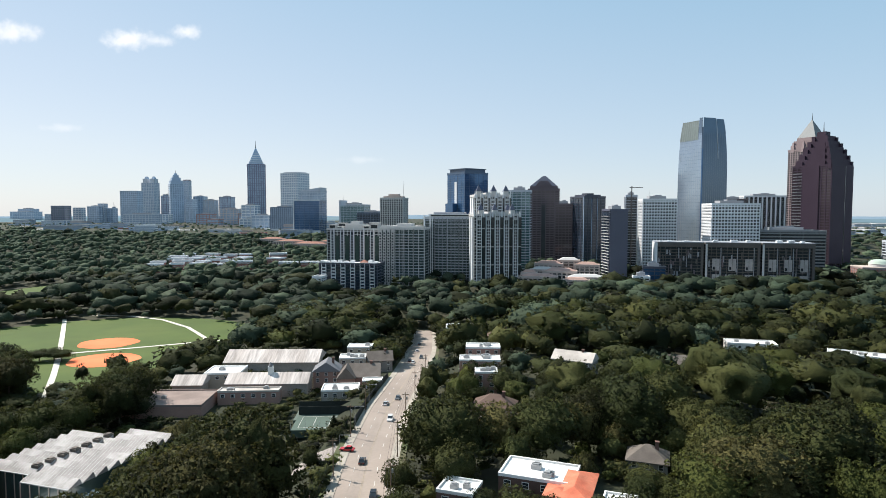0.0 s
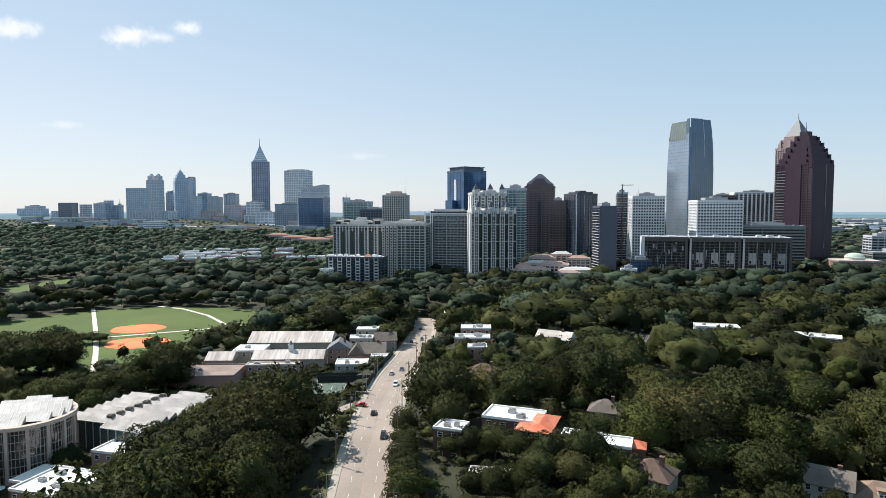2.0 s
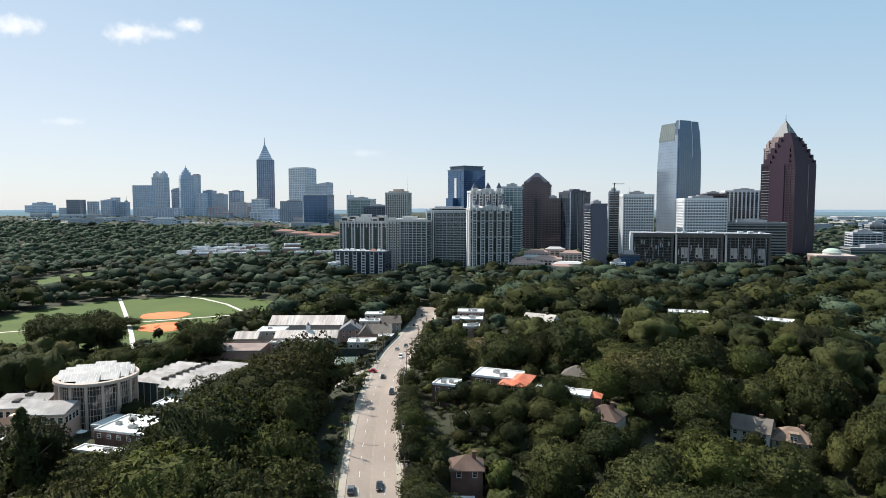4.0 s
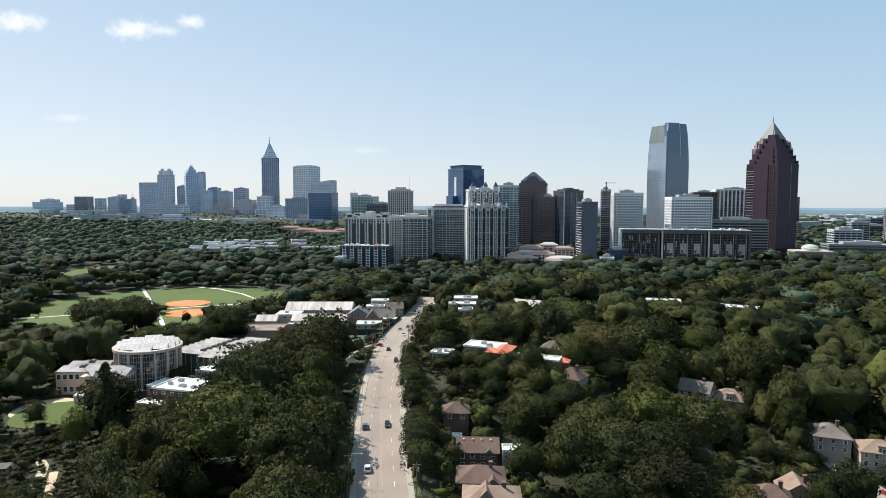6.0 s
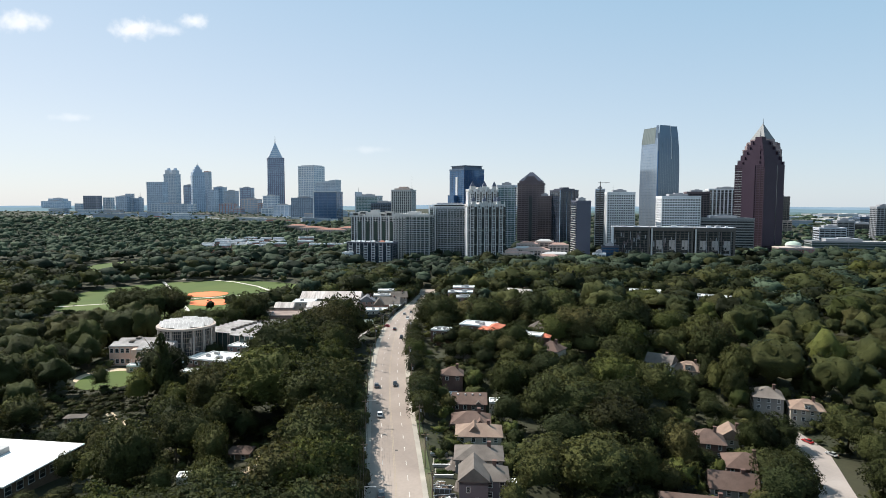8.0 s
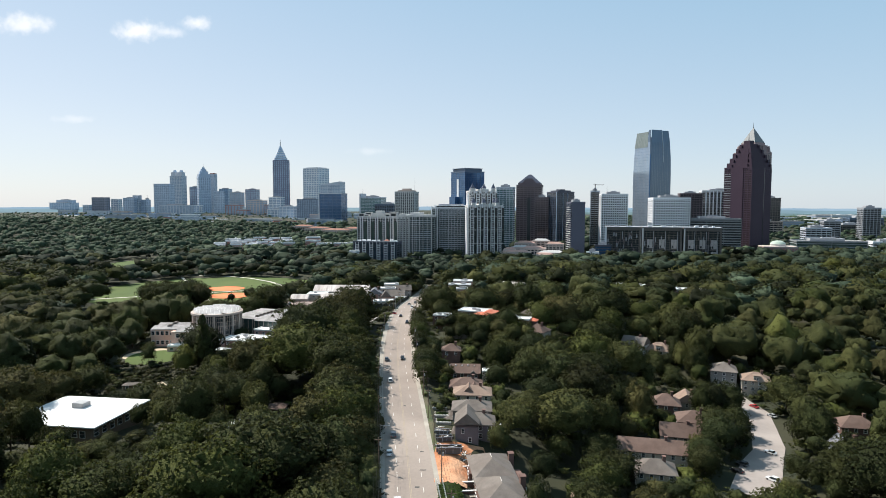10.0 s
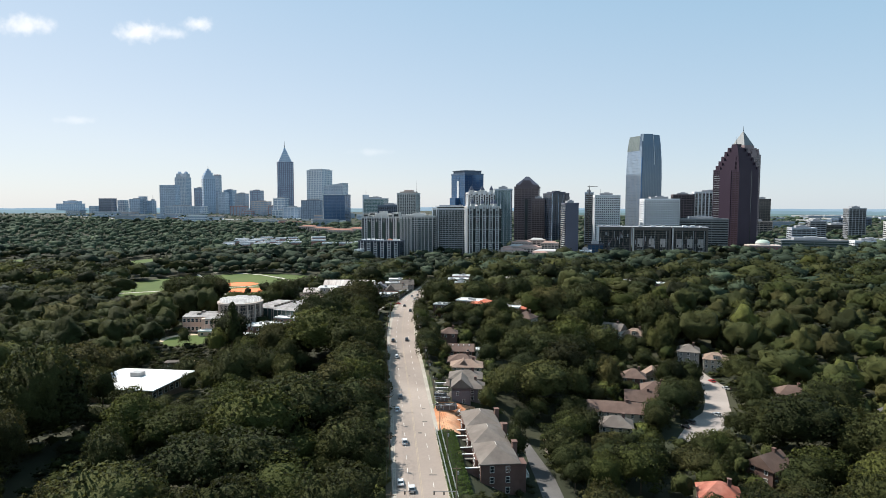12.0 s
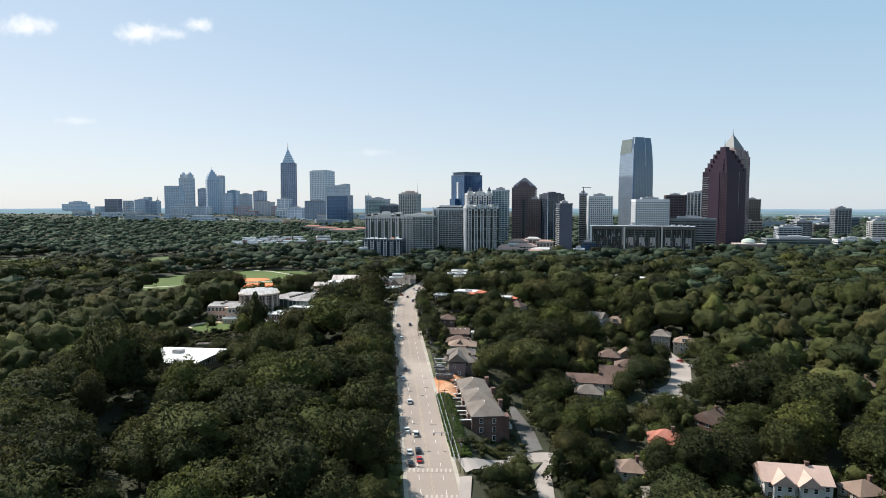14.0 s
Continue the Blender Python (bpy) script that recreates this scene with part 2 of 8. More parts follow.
def eased(v):
    s = np.interp(yy, AVE_Y, v)
    return np.convolve(np.pad(s, 4, mode="edge"), kern, "valid")


AX, AZ = eased(AVE_X), eased(AVE_Z)


def ave_x(y):
    return np.interp(y, yy, AX)


def ave_z(y):
    return np.interp(y, yy, AZ)


def ave_half(y):
    return np.interp(y, (-130, 20, 160, 400), (7.8, 7.5, 6.6, 6.4))


WEST = ((-60, -120, -8), (-110, -20, -8), (-135, 40, -12), (-158, 128, -9), (-112, 165, -8), (-220, 150, -12), (-60, 258, -6), (-85, 300, -6.5), (-100, 300, -7), (-200, 380, -12),
        (-300, 470, -12), (-160, 450, -12), (-480, 480, -10), (-350, 200, -14), (-300, -20, -12), (-250, 600, -10), (-45, 100, -3))
EAST = ((26, -60, -17), (24, 20, -5), (30, 140, 3), (18, 275, 3), (60, 60, -10), (72, -15, -20), (98, 22, -19), (140, 45, -22), (152, 75, -22), (170, 105, -16), (90, -80, -19),
        (165, -150, -17), (200, -40, -17), (222, 310, -7), (330, 200, -10), (100, 200, -4), (100, 380, -2), (0, 560, -9), (20, 720, 0), (300, 650, -2), (600, 760, 0), (450, 450, -5))
CTRL = np.array(WEST + EAST, float)


def ground(x, y):
    """Height of the ground at x, y (arrays or numbers)."""
    x, y = np.asarray(x, float), np.asarray(y, float)
    num, den = np.zeros(np.broadcast(x, y).shape), np.zeros(np.broadcast(x, y).shape)
    for cx, cy, cz in CTRL:
        w = 1.0 / (((x - cx) ** 2 + (y - cy) ** 2) / 1600.0 + 0.35) ** 2
        num, den = num + w * cz, den + w
    z = num / den
    field = smooth01(1.25, 0.95, np.hypot((x + 235) / 130.0, (y - 405) / 125.0))
    z = z * (1 - field) - 12.0 * field
    rise = smooth01(900, 1900, np.hypot(x, y))
    z = z * (1 - rise) + 28.0 * rise
    d = np.abs(x - ave_x(y))
    near = smooth01(30, 12, d) * smooth01(560, 470, y) * smooth01(-650, -400, y)
    return z * (1 - near) + (ave_z(y) - 0.10) * near


def gz(x, y):
    return float(ground(x, y))


CLEAR = []   # (x, y, half length, half width, turn, tallest plant); trees stay out or stay low there


def clear(x, y, hx, hy, rot=0.0, tall=0.0, round_=False):
    CLEAR.append((x, y, hx, hy, radians(rot), tall, round_))


def allowed(x, y):
    """Tallest plant that may stand at x, y (arrays)."""
    h = np.full(x.shape, 99.0)
    for cx, cy, hx, hy, a, tall, oval in CLEAR:
        u = (x - cx) * math.cos(a) + (y - cy) * math.sin(a)
        v = -(x - cx) * math.sin(a) + (y - cy) * math.cos(a)
        inside = np.hypot(u / hx, v / hy) < 1 if oval else (np.abs(u) < hx) & (np.abs(v) < hy)
        h = np.where(inside, np.minimum(h, tall), h)
    d = np.abs(x - ave_x(y)) - ave_half(y)
    slope = np.where(x < ave_x(y), 5.0 + 1.6 * np.maximum(d - 3.0, 0), 6.5 + 2.4 * np.maximum(d - 3.0, 0))
    h = np.minimum(h, np.where(y < 470, slope, 99.0))
    return np.where((d < 3.0) & (y < 474) & (y > -600), 0.0, h)


def mesh_of(name, v, f, material, tone=None, soft=None):
    me = bpy.data.meshes.new(name)
    me.vertices.add(len(v))
    me.vertices.foreach_set("co", np.ascontiguousarray(v, np.float32).ravel())
    me.loops.add(f.size)
    me.loops.foreach_set("vertex_index", np.ascontiguousarray(f, np.int32).ravel())
    me.polygons.add(len(f))
    me.polygons.foreach_set("loop_start", np.arange(0, f.size, 3, dtype=np.int32))
    if tone is not None:
        me.attributes.new("tree_tone", "FLOAT", "POINT").data.foreach_set("value", np.ascontiguousarray(tone, np.float32))
    if soft is not None:
        me.attributes.new("clump_normal", "FLOAT_VECTOR", "POINT").data.foreach_set("vector", np.ascontiguousarray(soft, np.float32).ravel())
    me.update(calc_edges=True)
    me.materials.append(material)
    return me


# ground sheet
def steps(a, b, fine_a, fine_b, s):
    inner = np.arange(fine_a, fine_b + 1e-6, s)
    k = np.linspace(0, 1, 26)[1:]
    return np.concatenate([(fine_a + (a - fine_a) * k ** 2)[::-1], inner, fine_b + (b - fine_b) * k ** 2])


gx, gy = steps(-4900, 4900, -420, 480, 7.5), steps(-4900, 4900, -190, 620, 7.5)
GX, GY = np.meshgrid(gx, gy)
GZ = ground(GX, GY)
me = bpy.data.meshes.new("ground")
nx, ny = len(gx), len(gy)
idx = np.arange(nx * ny).reshape(ny, nx)
quads = np.stack([idx[:-1, :-1], idx[:-1, 1:], idx[1:, 1:], idx[1:, :-1]], -1).reshape(-1, 4)
me.from_pydata(np.stack([GX, GY, GZ], -1).reshape(-1, 3).tolist(), [], quads.tolist())
me.materials.append(M["ground"])
me.polygons.foreach_set("use_smooth", [True] * len(me.polygons))
tagged(new("ground", me), "shaded earth and leaf litter under the trees", "ground", kind="structure")

# far wooded ridges, one behind the other, that close the horizon; haze sits in their colours
def ridge(r, a0, a1, foot, head, rough, key, label, k):
    bm = bmesh.new()
    rows = []
    for i in range(k + 1):
        a = radians(a0 + (a1 - a0) * i / k)
        u, v = math.sin(a), math.cos(a)
        z = head + rough * (noise.noise((u * 9, v * 9, r * 0.01)) + 0.6 * noise.noise((u * 40, v * 40, r * 0.02)) + 0.3 * noise.noise((u * 260, v * 260, 1.0)))
        rows.append((bm.verts.new((r * 0.9 * u, r * 0.9 * v, foot)), bm.verts.new((r * u, r * v, z)), bm.verts.new((r * 1.06 * u, r * 1.06 * v, foot))))
    for (p, q, o), (p2, q2, o2) in zip(rows, rows[1:]):
        bm.faces.new((p, q, q2, p2)), bm.faces.new((q, o, o2, q2))
    return tagged(link("backdrop", bm, M[key], smooth=True), label, "backdrop", kind="structure")


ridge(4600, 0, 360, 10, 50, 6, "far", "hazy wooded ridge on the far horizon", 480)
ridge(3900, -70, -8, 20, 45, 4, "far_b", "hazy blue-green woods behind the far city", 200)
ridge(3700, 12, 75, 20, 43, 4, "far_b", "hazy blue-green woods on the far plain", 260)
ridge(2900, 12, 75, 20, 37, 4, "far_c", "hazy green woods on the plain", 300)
ridge(2150, 14, 75, 20, 33, 4, "far_d", "faintly hazy green woods on the nearer plain", 340)


# ---- avenue ----
def strip(name, ys, left, right, lift, material, label="", category="", parent=None, kind="structure", depth=0.0):
    """A ribbon that lies along the avenue between two offsets from its centre."""
    bm = bmesh.new()
    rows = []
    for y in ys:
        x, z, s = float(ave_x(y)), float(ave_z(y)), float(ave_half(y)) / 7.5
        a, b = left * s if abs(left) < 9 else left, right * s if abs(right) < 9 else right
        rows.append([bm.verts.new((x + a, y, z + lift)), bm.verts.new((x + b, y, z + lift))])
        if depth:
            rows[-1] += [bm.verts.new((x + b, y, z + lift - depth)), bm.verts.new((x + a, y, z + lift - depth))]
    for r, q in zip(rows, rows[1:]):
        bm.faces.new((r[0], r[1], q[1], q[0]))
        if depth:
            bm.faces.new((r[1], r[2], q[2], q[1]))
            bm.faces.new((r[3], r[0], q[0], q[3]))
    if depth:
        bm.faces.new((rows[0][3], rows[0][2], rows[0][1], rows[0][0]))
        bm.faces.new(rows[-1])
    ob = link(name, bm, material, parent)
    return tagged(ob, label, category, kind=kind)


span = np.arange(-420, 476, 5.0)
road = strip("road", span, -7.5, 7.5, 0.05, M["asphalt"], "sun-bleached four-lane asphalt avenue through the trees", "road")
strip("pavement", span, 7.75, 9.1, 0.17, M["concrete"], "pale concrete pavement beside the avenue", "pavement", depth=0.3)
strip("pavement", span, -9.1, -7.75, 0.17, M["concrete"], "pale concrete pavement beside the avenue", "pavement", depth=0.3)
strip("kerb", span, 7.5, 7.75, 0.19, M["concrete"], "pale concrete kerb of the avenue", "kerb", depth=0.3)
strip("kerb", span, -7.75, -7.5, 0.19, M["concrete"], "pale concrete kerb of the avenue", "kerb", depth=0.3)
strip("verge", span, 9.15, 11.0, 0.10, M["verge"], "worn grass verge beside the pavement", "verge", depth=0.4)
strip("verge", span, -11.0, -9.15, 0.10, M["verge"], "worn grass verge beside the pavement", "verge", depth=0.4)
for off in (-0.28, 0.14):
    strip("centre_line", span, off, off + 0.14, 0.075, M["yellow_line"], parent=road, kind="")
dash_me = boxes((-0.07, 0.07, -1.6, 1.6, 0, 0.02))
dash = link("lane_dash", dash_me, M["white_line"], road)
first = True
for off in (-3.75, 3.75):
    for y in np.arange(-150, 330, 9.5):
        s = float(ave_half(y)) / 7.5
        slope = math.degrees(math.atan2(float(ave_x(y - 2) - ave_x(y + 2)), 4))
        rise = math.degrees(math.atan2(float(ave_z(y + 2) - ave_z(y - 2)), 4))
        m = pose(float(ave_x(y)) + off * s, y, float(ave_z(y)) + 0.07, rise, 0, slope)
        if first:
            dash.matrix_basis, first = m, False
        else:
            again(dash, m)
# crosswalks, stop line and covers in the asphalt
for y0 in (-116.5, -134):
    for i in range(10):
        x = float(ave_x(y0)) - 6.8 + 1.5 * i
        bm = boxes((x - 0.3, x + 0.3, y0 - 1.5, y0 + 1.5, 0, 0.02))
        o = link("crosswalk_bar", bm, M["worn_line"], road)
        o.location.z = float(ave_z(y0)) + 0.075
for x, y, w, l in ((-3, -53, 1.6, 1.2), (-6.5, 166, 1.0, 1.4), (4.2, -77, 2.6, 0.5), (5.0, -20, 1.2, 0.7), (1.0, 20, 0.9, 0.9), (2.0, -44, 1.4, 1.0), (4.5, -33, 2.0, 0.6), (-5, 60, 1.0, 0.8)):
    bm = boxes((-w / 2, w / 2, -l / 2, l / 2, 0, 0.02))
    o = link("road_patch", bm, M["patch"], road, "dark square patch in the asphalt")
    o.location = (float(ave_x(y)) + x, y, float(ave_z(y)) + 0.066)


def sheet(name, pts, material, label, category, lift=0.12, kind="structure", cell=6.0, z=None):
    """A patch of surfacing with a free outline, draped on the ground."""
    bm = bmesh.new()
    f = bm.faces.new([bm.verts.new((x, y, 0)) for x, y in pts])
    bmesh.ops.triangulate(bm, faces=[f])
    for _ in range(5):
        long = [e for e in bm.edges if e.calc_length() > cell]
        if not long:
            break
        bmesh.ops.subdivide_edges(bm, edges=long, cuts=1)
        bmesh.ops.triangulate(bm, faces=bm.faces[:])
    for v in bm.verts:
        v.co.z = (gz(v.co.x, v.co.y) if z is None else z) + lift
    bmesh.ops.recalc_face_normals(bm, faces=bm.faces)
    for f in bm.faces:
        if f.normal.z < 0:
            f.normal_flip()
    return tagged(link(name, bm, material), label, category, kind=kind)


def ribbon(name, pts, width, material, label, category, lift=0.2, z=None):
    """A path of even width through the given points."""
    bm = bmesh.new()
    dense = []
    for (x0, y0), (x1, y1) in zip(pts, pts[1:]):
        k = max(2, int(math.hypot(x1 - x0, y1 - y0) / 4))
        dense += [(x0 + (x1 - x0) * i / k, y0 + (y1 - y0) * i / k) for i in range(k)]
    dense.append(pts[-1])
    rows = []
    for i, (x, y) in enumerate(dense):
        a, b = dense[max(0, i - 1)], dense[min(len(dense) - 1, i + 1)]
        dx, dy = b[0] - a[0], b[1] - a[1]
        n = math.hypot(dx, dy) or 1
        ox, oy = -dy / n * width / 2, dx / n * width / 2
        rows.append([bm.verts.new((x + s * ox, y + s * oy, (gz(x + s * ox, y + s * oy) if z is None else z) + lift)) for s in (-1, 1)])
    for r, q in zip(rows, rows[1:]):
        bm.faces.new((r[0], r[1], q[1], q[0]))
    bmesh.ops.recalc_face_normals(bm, faces=bm.faces)
    for f in bm.faces:
        if f.normal.z < 0:
            f.normal_flip()
    return tagged(link(name, bm, material), label, category, kind="structure")


# ---- park meadow with two infields ----
FZ = -12.0
meadow = [(-235 + 118 * math.cos(a), 405 + 112 * math.sin(a)) for a in np.linspace(0, 2 * math.pi, 48, endpoint=False)]
meadow = [(min(x, -150) if y < 470 else x, y) for x, y in meadow]
sheet("meadow", meadow, M["grass"], "mown green park meadow with two clay infields", "meadow", 0.15, z=FZ, cell=40)
clear(-237, 405, 108, 109, 0, 0, True)
for k, (cx, cy, r, turn) in enumerate(((-226, 415, 19, 20), (-203, 367, 20, 15))):
    pts = [(cx + r * (1 + 0.05 * math.sin(5 * a)) * math.cos(a), cy + r * 0.92 * math.sin(a)) for a in np.linspace(0, 2 * math.pi, 36, endpoint=False)]
    sheet("infield", pts, M["clay"], "orange clay softball infield in the meadow", "infield", 0.22, z=FZ, cell=30)
ribbon("park_path", [(-312, 508), (-270, 436), (-237, 379), (-210, 330), (-188, 288)], 3.1, M["path"], "pale straight path across the meadow", "path", 0.3, FZ)
ribbon("park_path", [(-330, 335), (-258, 372), (-196, 402), (-153, 424), (-138, 432)], 2.9, M["path"], "pale diagonal path across the meadow", "path", 0.34, FZ)
ribbon("park_path", [(-300, 528), (-263, 522), (-230, 505), (-195, 471), (-168, 433), (-150, 398), (-142, 385)], 2.9, M["path"], "pale curved path round the meadow", "path", 0.38, FZ)

# clearing with rough grass among the woods beyond the meadow
sheet("clearing", [(-478, 632), (-452, 602), (-414, 577), (-404, 592), (-432, 648), (-448, 712), (-464, 722), (-480, 682)], M["grass"], "open lawn clearing among the far park trees", "lawn", 0.4, cell=30)
clear(-444, 645, 34, 80, 12, 0, True)
sheet("clearing", [(-655, 700), (-690, 640), (-670, 560), (-620, 540), (-585, 570), (-572, 620), (-590, 690)], M["grass"], "broad open lawn among the far park trees", "lawn", 0.4, cell=30)
clear(-630, 618, 56, 84, 0, 0, True)
clear(-575, 505, 40, 34, 0, 8)
clear(-396, 548, 50, 26, 20, 8)

# ---- towers ----
def wall(name, color, **k):
    k.setdefault("rough", 0.75), k.setdefault("vary", 0.12), k.setdefault("scale", 0.05), k.setdefault("fine", 0.6)
    return mat(name, color, **k)


def glass(name, color, rough=0.08, spec=0.8, metal=0.0, vary=0.35):
    return mat(name, color, rough, metal, vary=vary, scale=0.06, fine=0.35, spec=spec)


G = dict(sea=glass("sea_green_balcony_glass", (0.075, 0.10, 0.10), 0.1, metal=0.15, vary=0.5), dark=glass("dark_window_glass", (0.025, 0.03, 0.035)), blue=glass("blue_curtain_glass", (0.035, 0.10, 0.21), metal=0.35), steel=glass("lit_silver_blue_glass", (0.33, 0.40, 0.48), 0.12, metal=0.6, vary=0.15),
         teal=glass("teal_curtain_glass", (0.08, 0.16, 0.17), metal=0.3), green=glass("green_balcony_glass", (0.05, 0.075, 0.07)), bronze=glass("bronze_glass", (0.05, 0.035, 0.04), 0.1, metal=0.2),
         # glass for far towers, lightened and blued to hold distance haze
         haze=glass("haze_blue_glass", (0.30, 0.38, 0.48), 0.2, metal=0.2),
         olive=glass("olive_tinted_glass", (0.19, 0.22, 0.20), 0.15, metal=0.3), storm=glass("slate_blue_curtain_glass", (0.12, 0.16, 0.21), 0.15, metal=0.45, vary=0.12), ink=glass("ink_blue_glass", (0.03, 0.045, 0.065), 0.12, metal=0.2))
# white, cream, pale and grey lean blue: some distance haze in the walls
W = dict(white=wall("white_precast", (0.62, 0.63, 0.645)), bright=wall("bright_white_panel", (0.70, 0.71, 0.73)), cream=wall("cream_stone", (0.49, 0.48, 0.47)), pink=wall("tan_stone", (0.44, 0.36, 0.32)),
         brown=wall("mauve_brown_granite", (0.135, 0.105, 0.115)), red=wall("polished_plum_granite", (0.050, 0.034, 0.050), rough=0.5, spec=0.15), rose=wall("rose_granite", (0.27, 0.205, 0.205)), rosy=wall("rosy_tile_roof", (0.42, 0.27, 0.225), vary=0.25), grey=wall("grey_concrete", (0.285, 0.295, 0.32)), slate=wall("slate_blue_panel", (0.085, 0.125, 0.19), rough=0.3),
         char=wall("charcoal_panel", (0.095, 0.085, 0.080), vary=0.3, scale=0.12), violet=wall("violet_slate_panel", (0.095, 0.098, 0.135), rough=0.4), brick=wall("red_brick_wall", (0.22, 0.10, 0.075)), navy=wall("deep_blue_granite", (0.055, 0.06, 0.085), rough=0.3), pale=wall("pale_grey_stone", (0.45, 0.48, 0.53)),
         # haze and dusk claddings carry distance haze in their colour
         haze=wall("haze_blue_cladding", (0.35, 0.43, 0.54), rough=0.4), dusk=wall("haze_dark_granite", (0.115, 0.12, 0.19), rough=0.3), roof=wall("pale_gravel_roof", (0.36, 0.345, 0.325)), white_roof=wall("white_membrane_roof", (0.78, 0.77, 0.75), vary=0.06), silver=wall("silver_metal_cladding", (0.155, 0.165, 0.17), rough=0.6),
         mid=wall("mid_grey_concrete", (0.20, 0.21, 0.22)), ash=wall("warm_ash_panel", (0.34, 0.32, 0.31), vary=0.25, scale=0.2), copper=wall("green_copper", (0.36, 0.43, 0.37)), tile=wall("terracotta_roof", (0.25, 0.105, 0.07), vary=0.25), rust=wall("red_brown_facade", (0.30, 0.14, 0.11)))


def tower(name, x, y, w, d, top, label, skin, pane, rot=-12, base=None, floor=3.6, band=1.1, bay=4.0, pier=0.8, proud=0.25, plant=True, sides=True, group="", category="tower", roofing="roof"):
    """A high-rise: glazed core, one band a storey, piers between the windows, parapet, roof and plant room."""
    z0 = gz(x, y) - 1.5 if base is None else base
    t = thing(name, x, y, z0, rot, label, category, group)
    clear(x, y, w / 2 + 4, d / 2 + 4, rot)
    h = top - z0
    part("core", boxes((-w / 2, w / 2, -d / 2, d / 2, 0, h - 0.5)), pane, t)
    n = max(2, int(h / floor))
    fh = h / n
    if band:
        p = proud
        slab = part("floor_band", boxes((-w / 2 - p, w / 2 + p, -d / 2 - p, d / 2 + p, 0, band)), skin, t)
        if y > 1000:
            # too far off to tell apart: one mesh
            bpy.data.objects.remove(slab)
            bm = boxes(*[(-w / 2 - p, w / 2 + p, -d / 2 - p, d / 2 + p, i * fh, i * fh + band) for i in range(n)])
            part("floor_band", bm, skin, t)["kind"] = "stuff"
        else:
            for i in range(1, n):
                again(slab, Matrix.Translation((0, 0, i * fh)))
    if pier and y > 1000:
        p, k, q = proud + 0.12, int(w / bay), max(1, int(d / bay))
        rows = [(-w / 2 + w * i / k - pier / 2, -w / 2 + w * i / k + pier / 2, -d / 2 - p, -d / 2 + p, 0, h) for i in range(k + 1)]
        s = -1 if x > 0 else 1
        rows += [(s * w / 2 - p, s * w / 2 + p, -d / 2 + d * i / q - pier / 2, -d / 2 + d * i / q + pier / 2, 0, h) for i in range(1, q)]
        part("pier", boxes(*rows), skin, t)["kind"] = "stuff"
    elif pier:
        p = proud + 0.12
        a = None
        for s in (-1, 1):
            for i in range(int(w / bay) + 1) if s < 0 else range(0, int(w / bay) + 1, 3):
                px = -w / 2 + (w - 0.0) * i / int(w / bay)
                m = Matrix.Translation((px, s * (d / 2), 0))
                if a is None:
                    a = part("pier", boxes((-pier / 2, pier / 2, -p, p, 0, h)), skin, t)
                    a.matrix_basis = m
                else:
                    again(a, m)
        if sides:
            a = None
            k = max(1, int(d / bay))
            for s in (-1,) if x > 0 else (1,):
                for i in range(1, k):
                    m = Matrix.Translation((s * (w / 2), -d / 2 + d * i / k, 0))
                    if a is None:
                        a = part("side_pier", boxes((-p, p, -pier / 2, pier / 2, 0, h)), skin, t)
                        a.matrix_basis = m
                    else:
                        again(a, m)
    e = proud + 0.3
    part("parapet", boxes((-w / 2 - e, w / 2 + e, -d / 2 - e, -d / 2 + 0.3, h - 1.6, h + 0.9), (-w / 2 - e, w / 2 + e, d / 2 - 0.3, d / 2 + e, h - 1.6, h + 0.9),
                          (-w / 2 - e, -w / 2 + 0.3, -d / 2 + 0.3, d / 2 - 0.3, h - 1.6, h + 0.9), (w / 2 - 0.3, w / 2 + e, -d / 2 + 0.3, d / 2 - 0.3, h - 1.6, h + 0.9)), skin, t)
    part("roof", boxes((-w / 2 + 0.3, w / 2 - 0.3, -d / 2 + 0.3, d / 2 - 0.3, h - 0.5, h)), W[roofing], t)
    if plant:
        part("plant_room", boxes((-w * 0.28, w * 0.22, -d * 0.25, d * 0.25, h, h + 4.2), (-w * 0.1, w * 0.1, -d * 0.15, d * 0.2, h + 4.2, h + 5.6)), W["grey"], t)
    return t, h


def setbacks(t, h, tiers, skin, name="setback"):
    """Blocks stacked above the roof: (half width, half depth, foot, head) over the roof."""
    for a, b, z0, z1 in tiers:
        part(name, boxes((-a, a, -b, b, h + z0, h + z1)), skin, t)


def pyramid(t, h, a, b, rise, skin, name="pyramid_roof", tip=0.02, foot=0.0):
    part(name, prism(bmesh.new(), [(-a, -b), (a, -b), (a, b), (-a, b)], h + foot, h + rise, tip), skin, t)


def mast(t, z0, z1, r=0.7, x=0.0, y=0.0, name="spire"):
    part(name, prism(bmesh.new(), circle(r, 6, x, y), z0, z1, 0.2, x, y), W["silver"], t)


# ---- midtown cluster ----
t, h = tower("apartment_tower", -101, 733, 62, 34, 57, "pale ornate apartment tower with stepped roof and balconies", W["cream"], G["dark"], band=0.7, bay=3.9, pier=0.8, floor=3.1, plant=False)
setbacks(t, h, ((10, 12, 0, 5.5), (5, 7, 5.5, 9)), W["cream"])
